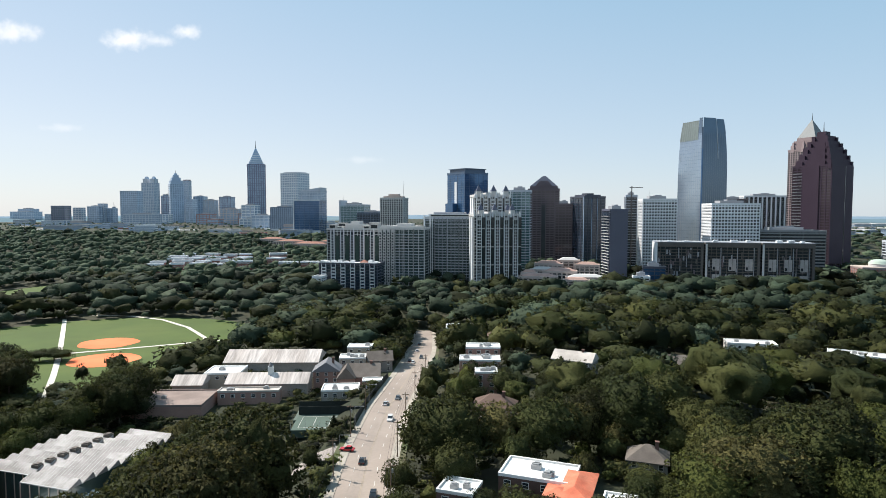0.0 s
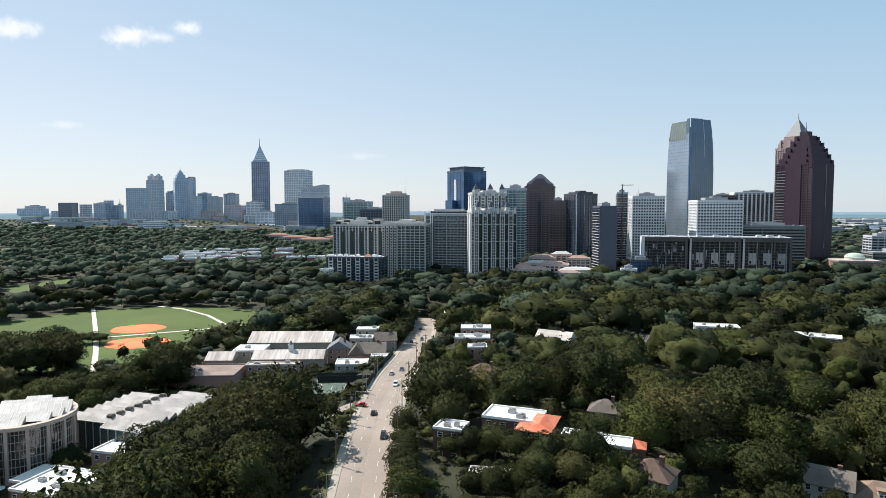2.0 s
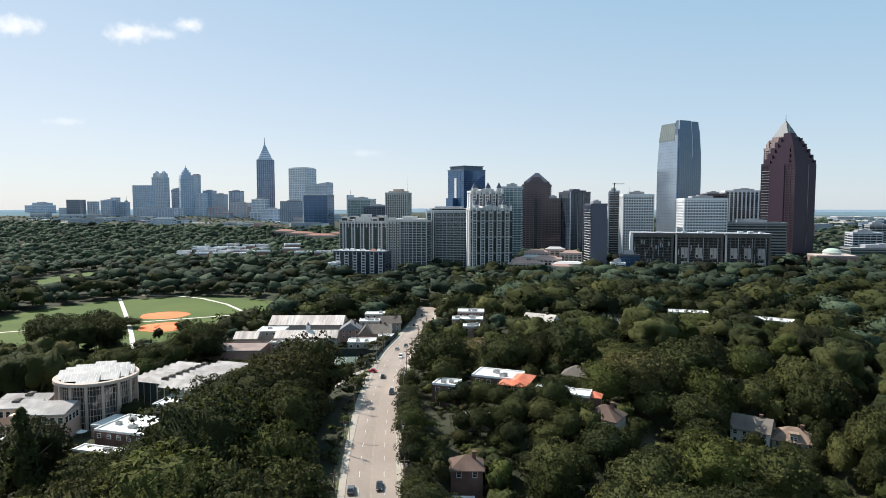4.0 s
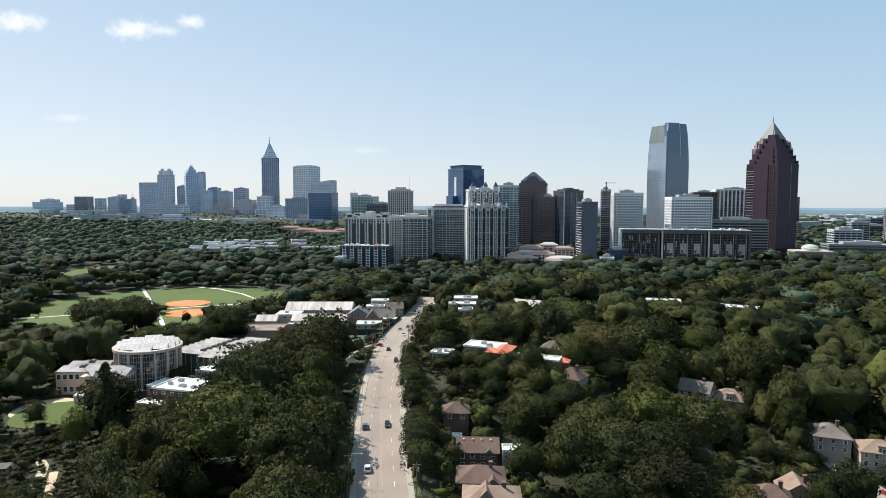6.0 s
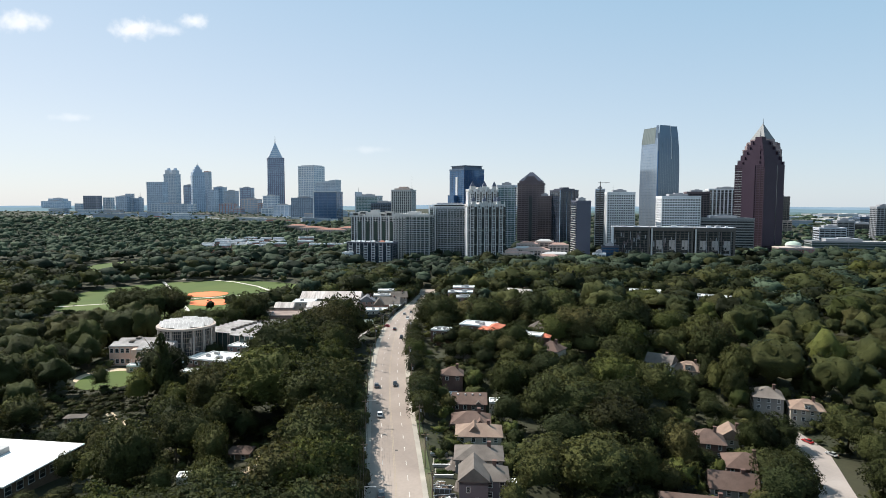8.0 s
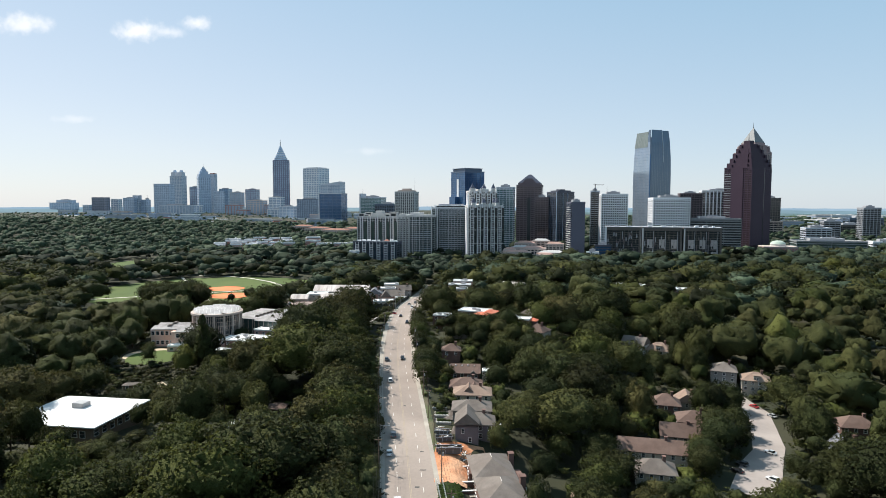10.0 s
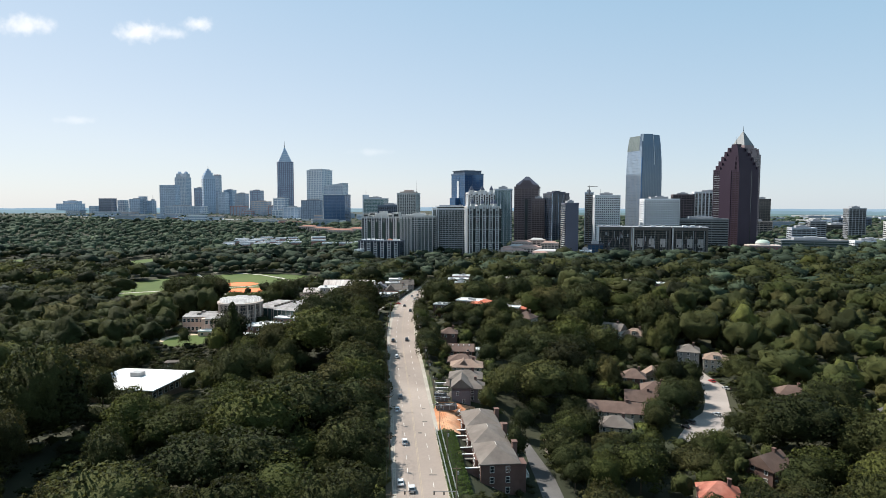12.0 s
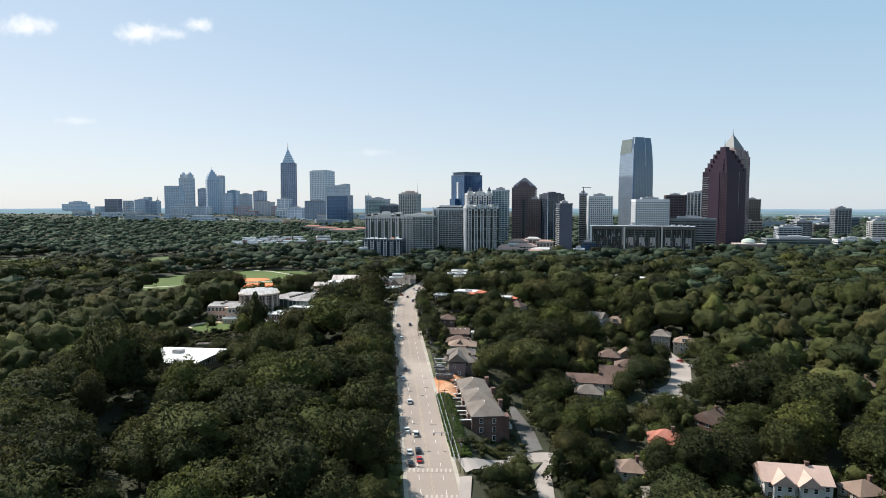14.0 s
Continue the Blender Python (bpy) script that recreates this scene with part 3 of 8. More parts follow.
for u, v, w_, z_ in ((-26, -9, 4.2, 4.6), (-17, -10, 3.2, 2.4), (16, -10, 3.6, 3.4), (25, -9, 4.6, 5.4), (-21, 8, 5, 6.0), (19, 9, 6, 6.6)):
    part("roof_pavilion", boxes((u - w_, u + w_, v - 4, v + 4, h, h + z_), (u - w_ - 0.5, u + w_ + 0.5, v - 4.5, v + 4.5, h + z_, h + z_ + 0.6)), W["cream"], t)
    part("pavilion_glass", boxes((u - w_ + 0.8, u + w_ - 0.8, v - 4.1, v - 3.9, h + 0.8, h + z_ - 0.6)), G["dark"], t)
for u in (-24, -12, 0, 12, 24):
    part("bay", boxes((u - 2.2, u - 1.3, -18.6, -17, 4, h - 2), (u + 1.3, u + 2.2, -18.6, -17, 4, h + 1)), W["white"], t)
    part("bay_glass", boxes((u - 1.3, u + 1.3, -18.2, -17, 4, h - 3)), G["ink"], t)
    for k in range(int(h / 3.1) - 2):
        part("balcony", boxes((u - 1.3, u + 1.3, -18.9, -18.2, 4 + 3.1 * k, 4.9 + 3.1 * k)), W["cream"], t)
    part("bay_side_glass", boxes((u + 3.4, u + 8.2, -17.6, -17.2, 6, h - 8)), G["green"], t)
t, h = tower("apartment_tower", -41, 684, 50, 30, 59, "cream and green-glass apartment tower", W["cream"], G["sea"], band=0.3, bay=25, pier=0.5, floor=3.05, plant=False)
rail = part("balcony", boxes((-7.6, 12.2, -16.7, -15.2, 3, 3.45), (13.4, 24.6, -16.2, -15.2, 3, 3.45)), W["pale"], t)
for k in range(1, int(h / 3.05) - 2):
    again(rail, Matrix.Translation((0, 0, 3.05 * k)))
for u in (-7.8, -3.0, 2.2, 7.4, 12.6, 18.6, 24.6):
    part("pier_fin", boxes((u - 0.28, u + 0.28, -16.5, -15, 0, h)), W["cream"], t)
part("glass_strip", boxes((12.9, 13.3, -15.7, -15.2, 2, h - 1)), G["dark"], t)
for u in (-24.2, -19.6, -15.0, -10.4):
    part("stone_bay", boxes((u - 1.5, u + 1.5, -16.3, -14.6, 0, h + 0.8)), W["cream"], t)
    slit = part("bay_window", boxes((u - 0.9, u + 0.9, -16.42, -16.2, 3.6, 5.2)), G["dark"], t)
    for k in range(1, int(h / 3.05) - 2):
        again(slit, Matrix.Translation((0, 0, 3.05 * k)))
part("stone_corner", boxes((-25.9, -24.7, -14.6, 15, 0, h + 1)), W["cream"], t)
setbacks(t, h, ((17, 12, 0, 2.4), (8, 8, 2.4, 5.2)), W["cream"])
part("roof_pavilion", boxes((-24, -17, -13, -4, h, h + 3.4), (16, 23, -12, -2, h, h + 2.6)), W["cream"], t)
t, h = tower("apartment_tower", 8, 702, 52, 30, 70, "glass apartment tower with white concrete edges", W["pale"], G["sea"], band=0.3, bay=26, pier=0.5, floor=3.05, plant=False)
rail = part("balcony", boxes((-13.6, -1.2, -16.5, -15.2, 3, 3.45), (0.2, 12.4, -16.5, -15.2, 3, 3.45), (13.8, 25.0, -16.5, -15.2, 3, 3.45)), W["pale"], t)
for k in range(1, int(h / 3.05) - 1):
    again(rail, Matrix.Translation((0, 0, 3.05 * k)))
for u in (-14.2, -10.0, -5.6, -0.5, 4.2, 8.6, 13.1, 17.2, 21.4):
    part("pale_fin", boxes((u - 0.25, u + 0.25, -16.1, -15, 0, h)), W["grey"], t)
part("white_fin", boxes((-26.9, -25.3, -15.9, -14.5, 0, h + 3.5), (-20, -18.8, -16.4, -14.9, 0, h + 3.5), (-17.4, -16.6, -16.4, -14.9, 0, h + 1), (25.3, 26.9, -15.9, -14.5, 0, h + 1)), W["bright"], t)
part("white_canopy", boxes((-26.9, 26.9, -16.4, -14.6, h + 0.9, h + 1.7), (-22, 26.9, -16.4, 15, h + 3.6, h + 4.2)), W["bright"], t)
part("roof_storey", boxes((-20, 25, -13.5, 13, h + 1.0, h + 3.6)), G["dark"], t)
setbacks(t, h, ((17, 9, 4.2, 6.4),), W["grey"])


def turreted(x, y, w, d, top, label, turrets):
    t, h = tower("condominium_tower", x, y, w, d, top, label, W["cream"], G["dark"], band=0.6, bay=2.7, pier=0.6, floor=3.2, plant=False, rot=8)
    n = 5
    for i in range(n):
        u = -w / 2 + w * (i + 0.5) / n
        part("bay", boxes((u - 2.1, u + 2.1, -d / 2 - 1.8, -d / 2, 3, h - 4)), W["cream"], t)
        part("bay_glass", boxes((u - 1.75, u + 1.75, -d / 2 - 1.95, -d / 2 - 1.7, 4, h - 6)), G["dark"], t)
        part("rib", boxes((u - 2.7, u - 2.1, -d / 2 - 2.5, -d / 2, 2, h + 1), (u + 2.1, u + 2.7, -d / 2 - 2.5, -d / 2, 2, h + 1)), W["white"], t)
        # dark strip proud of the wall puts the shade of a recess into colour
        part("recess", boxes((u + 3.1, u - 3.1 + w / n, -d / 2 - 0.75, -d / 2 - 0.3, 3, h - 3)), G["dark"], t)
        part("bay_mullion", boxes((u - 0.2, u + 0.2, -d / 2 - 2.15, -d / 2 - 1.9, 4, h - 5)), W["cream"], t)
        sill = part("bay_band", boxes((u - 2.15, u + 2.15, -d / 2 - 2.1, -d / 2 - 1.6, 4, 4.7)), W["white"], t)
        for k in range(1, int((h - 10) / 3.2)):
            again(sill, Matrix.Translation((0, 0, 3.2 * k)))
    for v in (-d * 0.3, d * 0.1):
        part("bay", boxes((-w / 2 - 1.6, -w / 2, v - 2, v + 2, 3, h - 3)), W["bright"], t)
    for k in (0.3, 0.55, 0.8):
        part("cornice", boxes((-w / 2 - 0.9, w / 2 + 0.9, -d / 2 - 2.3, d / 2 + 0.9, h * k, h * k + 0.8)), W["cream"], t)
    for u, v, s in turrets:
        part("turret", boxes((u - s, u + s, v - s, v + s, h - 1, h + 4.5)), W["cream"], t)
        part("turret_roof", prism(bmesh.new(), [(u - s - 0.5, v - s - 0.5), (u + s + 0.5, v - s - 0.5), (u + s + 0.5, v + s + 0.5), (u - s - 0.5, v + s + 0.5)], h + 4.5, h + 11.5, 0.03, u, v), W["violet"], t)
    part("gable", boxes((-w * 0.2, w * 0.2, -d / 2 - 1, d * 0.3, h, h + 3)), W["cream"], t)
    for i in range(n + 1):
        u = -w / 2 + w * i / n
        part("pinnacle", prism(bmesh.new(), [(u - 0.9, -d / 2 - 1.6), (u + 0.9, -d / 2 - 1.6), (u + 0.9, -d / 2), (u - 0.9, -d / 2)], h - 3, h + 4.5, 0.3, u, -d / 2 - 0.8), W["white"], t)


turreted(55, 668, 49, 28, 74, "ornate white condominium tower with turrets and bays", ((-17, -10, 2.6), (-2, -10, 2.6), (17, -10, 2.6), (17, 10, 2.6)))
turreted(53, 704, 40, 28, 95, "taller ornate white condominium tower with turrets", ((-15, -9, 2.6), (2, -9, 2.8), (16, -9, 2.6)))
t, h = tower("residential_tower", 94, 760, 26, 26, 102, "teal glass residential tower behind the condominiums", W["pale"], G["teal"], band=0.8, bay=5, pier=0.6, floor=3.2)
t, h = tower("apartment_block", -94, 640, 62, 24, 24, "low dark apartment block with white framed balconies", W["navy"], G["ink"], band=0.4, bay=11, pier=0.6, floor=3.2, plant=False, roofing="white_roof")
for i in range(6):
    u = -31 + 62 * (i + 0.5) / 6
    for k in range(int((h - 2) / 3.2)):
        part("balcony", boxes((u - 2.3, u + 2.3, -13.2, -12, 2 + 3.2 * k, 3.1 + 3.2 * k)), W["white"], t)
    part("balcony_frame", boxes((u - 2.5, u - 2.1, -13.3, -12, 1, h), (u + 2.1, u + 2.5, -13.3, -12, 1, h)), W["white"], t)
part("roof_rail", boxes((-31.4, 31.4, -12.9, -12.5, h + 0.9, h + 1.5)), W["white"], t)
for k, u in enumerate((-26, -19, -12, -5, 2, 21, 27)):
    part("roof_hut", boxes((u - 2, u + 2, -6 + k % 3, -1 + k % 2, h, h + 2.2 + 0.5 * (k % 3))), W["white"], t)
part("terracotta_gable", prism(bmesh.new(), [(8, -4), (18, -4), (18, 6), (8, 6)], h, h + 3.5, 0.1, 13, 1), W["tile"], t)
t, h = tower("office_tower", 40, 1019, 47, 47, 139, "deep blue glass office tower with flat crown", W["slate"], G["blue"], rot=35, band=0.3, bay=8, pier=0.3, proud=0.1, plant=False)
part("glass_slot", boxes((-24.1, -23.3, -3, 3, 10, h - 14)), W["bright"], t)
part("lower_wing", boxes((-33, -23.8, -4, 16, 0, h * 0.66)), G["blue"], t)
part("crown", boxes((-21, 20, -21, 20, h, h + 6), (-23, 21, -23, 21, h + 6, h + 7.0)), W["slate"], t)
t, h = tower("residential_tower", -97, 1244, 46, 40, 104, "pale rose residential tower with stepped roof", W["cream"], G["dark"], band=0.9, bay=4.4, pier=1.8, plant=False)
setbacks(t, h, ((18, 15, 0, 4), (10, 8, 4, 8)), W["pink"])
mast(t, h, h + 34, 0.35, 19, 0, "antenna")
t, h = tower("residential_tower", -192, 1362, 56, 40, 92, "teal glass residential tower with slanting crown and mast", W["pale"], G["teal"], band=0.7, bay=8, pier=0.5)
part("fin", boxes((-29.5, -26, -20.5, 20, 0, h + 10)), W["pale"], t)
mast(t, h + 9, h + 22, 0.5, -27.5, 0)
tower("residential_block", -150, 1330, 60, 30, 75, "dark lower residential block", W["slate"], G["ink"], band=0.9, bay=6, pier=0.8)
t, h = tower("office_tower", 160, 985, 47, 44, 112, "dark brown office tower with gabled crown", W["brown"], G["bronze"], band=1.7, bay=6, pier=1.3, plant=False)
part("dark_slot", boxes((-3, 3, -22.9, -21.8, 6, h - 24)), G["dark"], t)
part("crown_wall", boxes((-21, 21, -20, 20, h, h + 4.5)), W["brown"], t)
# slope in darker navy, to offset in colour the sunlight on it
pyramid(t, h, 21, 20, 21, W["navy"], "gabled_crown", 0.12, 4.5)
part("crown_gable", prism(bmesh.new(), [(-13, -20.5), (13, -20.5), (13, -19), (-13, -19)], h + 4.5, h + 13, 0.5, 0, -19.5), W["brown"], t)
tower("office_tower", 347, 752, 54, 39, 86, "white precast office block with square windows", W["bright"], G["dark"], rot=-6, band=1.6, bay=3.4, pier=1.2)
t, h = tower("office_tower", 267, 776, 40, 30, 92, "white precast office tower with square windows", W["white"], G["dark"], rot=-6, band=1.6, bay=3.3, pier=1.2)
mast(t, h, h + 12, 0.3, -10, 0, "antenna")
t, h = tower("residential_tower", 249, 826, 14, 24, 98, "unfinished concrete tower with open floors", W["pale"], G["dark"], band=0.6, bay=6, pier=0.7, floor=3.3)
part("crane_mast", boxes((-0.6, 0.6, -13.5, -12.3, 0, h + 12), (-3, 14, -13.2, -12.6, h + 10, h + 10.8)), W["char"], t)
t, h = tower("office_tower", 190, 688, 20, 26, 79, "slate blue slab tower with pale balconies on its narrow side", W["violet"], G["ink"], rot=4, band=0.3, bay=5, pier=0.25, proud=0.1)
for k in range(24):
    part("balcony", boxes((-11.2, -10, -12, 12, 2 + 3.2 * k, 2.45 + 3.2 * k)), W["cream"], t)
part("slab_face", boxes((-9.4, 10.1, -13.35, -13, 2, h + 0.5)), W["violet"], t)
t, h = tower("office_tower", 190, 818, 32, 32, 96, "dark glass tower with pale vertical edges", W["navy"], G["ink"], rot=20, band=0.5, bay=6, pier=0.7, plant=False)
setbacks(t, h, ((12, 12, 0, 3), (5, 6, 3, 5)), W["navy"])
# pale strips stand for vertical highlights on the dark glass
part("pale_edge", boxes((-16.6, -15.9, -16.6, -15.9, 0, h), (-4.5, -4.0, -16.5, -16, 0, h), (4.0, 4.5, -16.5, -16, 0, h)), W["haze"], t)
tower("office_tower", 163, 838, 22, 30, 87, "narrow brown office tower", W["brown"], G["bronze"], band=1.2, bay=4, pier=0.8)
tower("office_tower", 206, 850, 26, 30, 90, "dark blue glass office tower", W["navy"], G["ink"], band=0.8, bay=5, pier=0.8)
tower("office_block", 419, 760, 74, 46, 54, "grey banded office block with set-back roof", W["mid"], G["dark"], band=1.7, bay=24, pier=0.4)
tower("residential_tower", 600, 1165, 76, 40, 106, "white and dark striped residential tower", W["bright"], G["dark"], band=0.4, bay=7, pier=2.6)
tower("office_tower", 517, 1115, 44, 40, 99, "dark grey stepped office tower", W["brown"], G["dark"], band=1.2, bay=5, pier=1.0)
# panelled building in three dark frames
for i, (u0, u1) in enumerate(((-77, -29), (-26, 26), (29, 77))):
    a = radians(-14)
    uc, w = (u0 + u1) / 2, u1 - u0
    x, y = 307 + uc * math.cos(a), 664 + uc * math.sin(a)
    t, h = tower("parking_building", x, y, w, 30, 43, "dark framed parking building with pale panels", W["char"], G["dark"], rot=-14, band=0.7, bay=5.2, pier=0.45, floor=3.2, plant=False, group="panelled parking buildings")
    part("frame", boxes((-w / 2 - 0.5, -w / 2 + 2, -16.4, -15, 2, h + 1.2), (w / 2 - 2, w / 2 + 0.5, -16.4, -15, 2, h + 1.2), (-w / 2 + 2, w / 2 - 2, -16.4, -15, h - 3.5, h + 1.2)), W["char"], t)
    part("roof_edge", boxes((-w / 2 - 0.8, w / 2 + 0.8, -16.6, 15.5, h + 1.2, h + 1.8)), W["grey"], t)
    g = random.Random(31 + i)
    for k in range(4):
        cx = g.uniform(-w / 2 + 4, w / 2 - 8)
        part("roof_unit", boxes((cx, cx + g.uniform(2, 7), -12, -6, h + 1.8, h + g.uniform(2.6, 4.2))), W["white"], t)
    for k in range(26):
        cx, cz = g.uniform(-w / 2 + 3, w / 2 - 3), g.choice((4, 8, 13, 17, 22, 27, 31))
        part("slat", boxes((cx - g.uniform(0.2, 0.7), cx + g.uniform(0.2, 0.6), -15.75, -15.2, cz, min(h - 4, cz + g.choice((4, 7, 11))))), W[g.choice(("grey", "char", "brown", "grey", "char", "brown"))], t)
    if i == 0:
        part("pale_end", boxes((-w / 2 - 0.9, -w / 2 - 0.5, -16, 15, 0, h + 1), (-w / 2 - 0.9, -w / 2 + 2.2, -16.9, -16.4, 0, h + 1)), W["white"], t)
        g = random.Random(5)
        for k in range(34):
            cx, cz = g.uniform(-w / 2 + 4, w / 2 - 4), g.uniform(6, h - 7)
            part("panel", boxes((cx - 0.8, cx + 0.8, -15.9, -15.2, cz - 2.4, cz + 2.4)), (W["grey"], W["char"], W["brown"])[k % 3], t)
    else:
        part("pale_fin", boxes((-w / 2 - 0.6, -w / 2 + 1.4, -16.7, -16.4, 3, h)), W["cream"], t)
        for c in range(3):
            cx = -w / 2 + w * (c + 0.62) / 3.25
            for z0, z1 in ((5.0, 14.5), (18.5, 31)):
                part("pale_panel", boxes((cx - 3.6, cx + 3.6, -16.3, -15.3, z0, z1)), W["ash"], t)
                part("panel_joint", boxes((cx - 0.15, cx + 0.15, -16.4, -16.3, z0, z1)), W["char"], t)
                part("panel_window", boxes((cx - 2.9, cx - 0.9, -16.36, -16.3, z0 + 1, z0 + 4)), G["dark"], t)
            part("slat", boxes((cx + 4.4, cx + 5.0, -16.3, -15.3, 4, h - 4)), W["grey"], t)
# red granite tower with stepped crown
t, h = tower("office_tower", 503, 828, 50, 50, 137, "polished red granite office tower with stepped crown", W["red"], G["bronze"], rot=30, band=1.3, bay=6, pier=1.2, plant=False)
part("granite_face", boxes((-25.6, 25.6, -25.9, -25.0, 12, h - 1), (-25.9, -25.0, -10, 12, 24, h - 1)), W["red"], t)
for k in range(30):
    part("balcony_edge", boxes((-26.3, -25.9, 12, 24, 12 + 4.0 * k, 12.7 + 4.0 * k)), W["grey"], t)
part("face_groove", boxes((6, 7.2, -26.05, -25.9, 12, h - 1)), G["dark"], t)
setbacks(t, h, ((23, 23, 0, 8), (20, 20, 8, 16), (17, 17, 16, 24), (13.5, 13.5, 24, 32), (10, 10, 32, 39), (5.5, 5.5, 39, 45)), W["red"])
for k, r in enumerate((24, 21.5, 18.5, 15, 11)):
    for s in (-1, 1):
        part("corner_turret", boxes((s * r - 2, s * r + 2, -r - 1, -r + 3, h + 8 * k - 5, h + 8 * k + 5.5)), W["red"], t)
        part("corner_turret", boxes((-r - 1, -r + 3, s * r * 0.6 - 2, s * r * 0.6 + 2, h + 8 * k - 5, h + 8 * k + 5.5)), W["red"], t)
mast(t, h + 45, h + 58, 0.8)
t, h = tower("office_tower", 606, 1030, 48, 48, 178, "granite office tower with silver pyramid roof and spire", W["rose"], G["dark"], rot=30, band=1.2, bay=4, pier=1.6, plant=False)
setbacks(t, h, ((22, 21.5, 0, 8), (19, 18.5, 8, 15), (15.5, 15, 15, 20)), W["rose"])
for u, v in ((-19, -21), (0, -22), (19, -21), (-22, 0), (-21, 17)):
    part("gable_dormer", prism(bmesh.new(), [(u - 4, v - 3), (u + 4, v - 3), (u + 4, v + 3), (u - 4, v + 3)], h - 4, h + 13, 0.35, u, v), W["rose"], t)
pyramid(t, h, 15, 14.5, 50, W["silver"], foot=20)
mast(t, h + 46, h + 60, 0.9)
tower("residential_tower", 716, 1170, 30, 40, 90, "dark residential tower with sloping crown", W["char"], G["dark"], band=0.8, bay=5, pier=0.8)


def sail_tower(x, y, w, d, rot, top):
    """Silver-blue glass tower: swelling plan, drawn in at the crown, fins, screen panels above the roof."""
    z0 = gz(x, y) - 1
    t = thing("office_tower", x, y, z0, rot, "tall silver-blue glass office tower with curved screen crown", "tower")
    clear(x, y, w / 2 + 4, d / 2 + 4, rot)
    h = top - z0
    prof = ((0, 0.95), (0.25, 0.985), (0.5, 1.0), (0.66, 0.995), (0.78, 0.97), (0.87, 0.925), (0.94, 0.865))
    ring = []
    for u, v in ((-1, -0.92), (-0.92, -1), (0.92, -1), (1, -0.92), (1, 0.92), (0.92, 1), (-0.92, 1), (-1, 0.92)):
        ring.append((u * w / 2, v * d / 2))

    def loft(grow, z_lo=0.0, z_hi=1.0):
        bm = bmesh.new()
        rows = []
        for k, s in prof:
            if z_lo <= k <= z_hi:
                rows.append([bm.verts.new((a * (s + grow), b * (s + grow), k * h)) for a, b in ring])
        for r, q in zip(rows, rows[1:]):
            for i in range(8):
                bm.faces.new((r[i], r[(i + 1) % 8], q[(i + 1) % 8], q[i]))
        bm.faces.new(rows[-1])
        return bm

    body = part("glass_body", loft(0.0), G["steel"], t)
    # front face darker, body lighter: the faces' shade and light put into colour
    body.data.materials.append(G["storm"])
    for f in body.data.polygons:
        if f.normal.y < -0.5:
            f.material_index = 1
    n = 42
    for i in range(1, n):
        k = 0.96 * i / n
        s = float(np.interp(k, [p[0] for p in prof], [p[1] for p in prof])) + 0.004
        part("floor_line", prism(bmesh.new(), [(a * s, b * s) for a, b in ring], k * h, k * h + 0.25), G["storm"], t)
    for i in range(1, 12):
        f = -0.92 + 1.84 * i / 12
        for face in (0, 1):
            bm = bmesh.new()
            pts = []
            for k, s in prof:
                s += 0.006
                pts.append((f * w / 2 * s, -d / 2 * s, k * h) if face else (-w / 2 * s, f * d / 2 * s, k * h))
            for p, q in zip(pts, pts[1:]):
                o = (0.12, 0, 0) if face else (0, 0.12, 0)
                bm.faces.new([bm.verts.new(v) for v in ((p[0] - o[0], p[1] - o[1], p[2]), (p[0] + o[0], p[1] + o[1], p[2]), (q[0] + o[0], q[1] + o[1], q[2]), (q[0] - o[0], q[1] - o[1], q[2]))])
            part("mullion", bm, W["silver"], t)
    def screen(face, f0, f1, k0, k1, grow, material, name):
        """A curved panel that follows the tower's swelling face and goes on above its roof."""
        bm = bmesh.new()
        ks = np.linspace(k0, k1, 7)
        rows = []
        for k in ks:
            s = float(np.interp(k, [p[0] for p in prof] + [1.02], [p[1] for p in prof] + [0.775])) + grow
            rows.append([bm.verts.new((f * w / 2 * s, -d / 2 * s + o, k * h) if face else (-w / 2 * s + o, f * d / 2 * s, k * h)) for f, o in ((f0, 0), (f1, 0), (f1, 0.5), (f0, 0.5))])
        for p, q in zip(rows, rows[1:]):
            for i in range(4):
                bm.faces.new((p[i], p[(i + 1) % 4], q[(i + 1) % 4], q[i]))
        bm.faces.new(rows[-1])
        bmesh.ops.recalc_face_normals(bm, faces=bm.faces)
        part(name, bm, material, t)

    screen(1, -0.93, 0.18, 0.90, 1.0, 0.008, G["storm"], "crown_screen")
    screen(1, 0.22, 0.93, 0.90, 0.995, 0.008, G["storm"], "crown_screen")
    screen(0, -0.62, 0.93, 0.86, 0.985, 0.012, G["olive"], "olive_panel")
    screen(0, -0.93, -0.66, 0.90, 1.0, 0.008, G["storm"], "crown_screen")
    for i in range(9):
        f = -0.6 + 1.5 * i / 8
        screen(0, f - 0.012, f + 0.012, 0.86, 0.987, 0.016, W["silver"], "screen_bar")
    screen(1, 0.185, 0.215, 0.74, 1.0, 0.02, W["bright"], "light_slot")
    part("corner_fin", boxes((-w / 2 - 0.5, -w / 2 + 0.7, -d / 2 - 0.5, -d / 2 + 0.7, 20, h * 0.8)), G["blue"], t)


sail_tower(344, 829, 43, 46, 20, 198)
# right-hand edge of midtown
tower("office_block", 587, 740, 96, 38, 21, "low grey banded office block with dark windows", W["mid"], G["green"], band=1.3, bay=33, pier=0.5, floor=3.9)
clear(600, 712, 60, 12, 0, 6)
tower("residential_tower", 824, 1005, 30, 30, 70, "grey residential tower with dark windows", W["grey"], G["dark"], band=0.9, bay=6, pier=1.0)
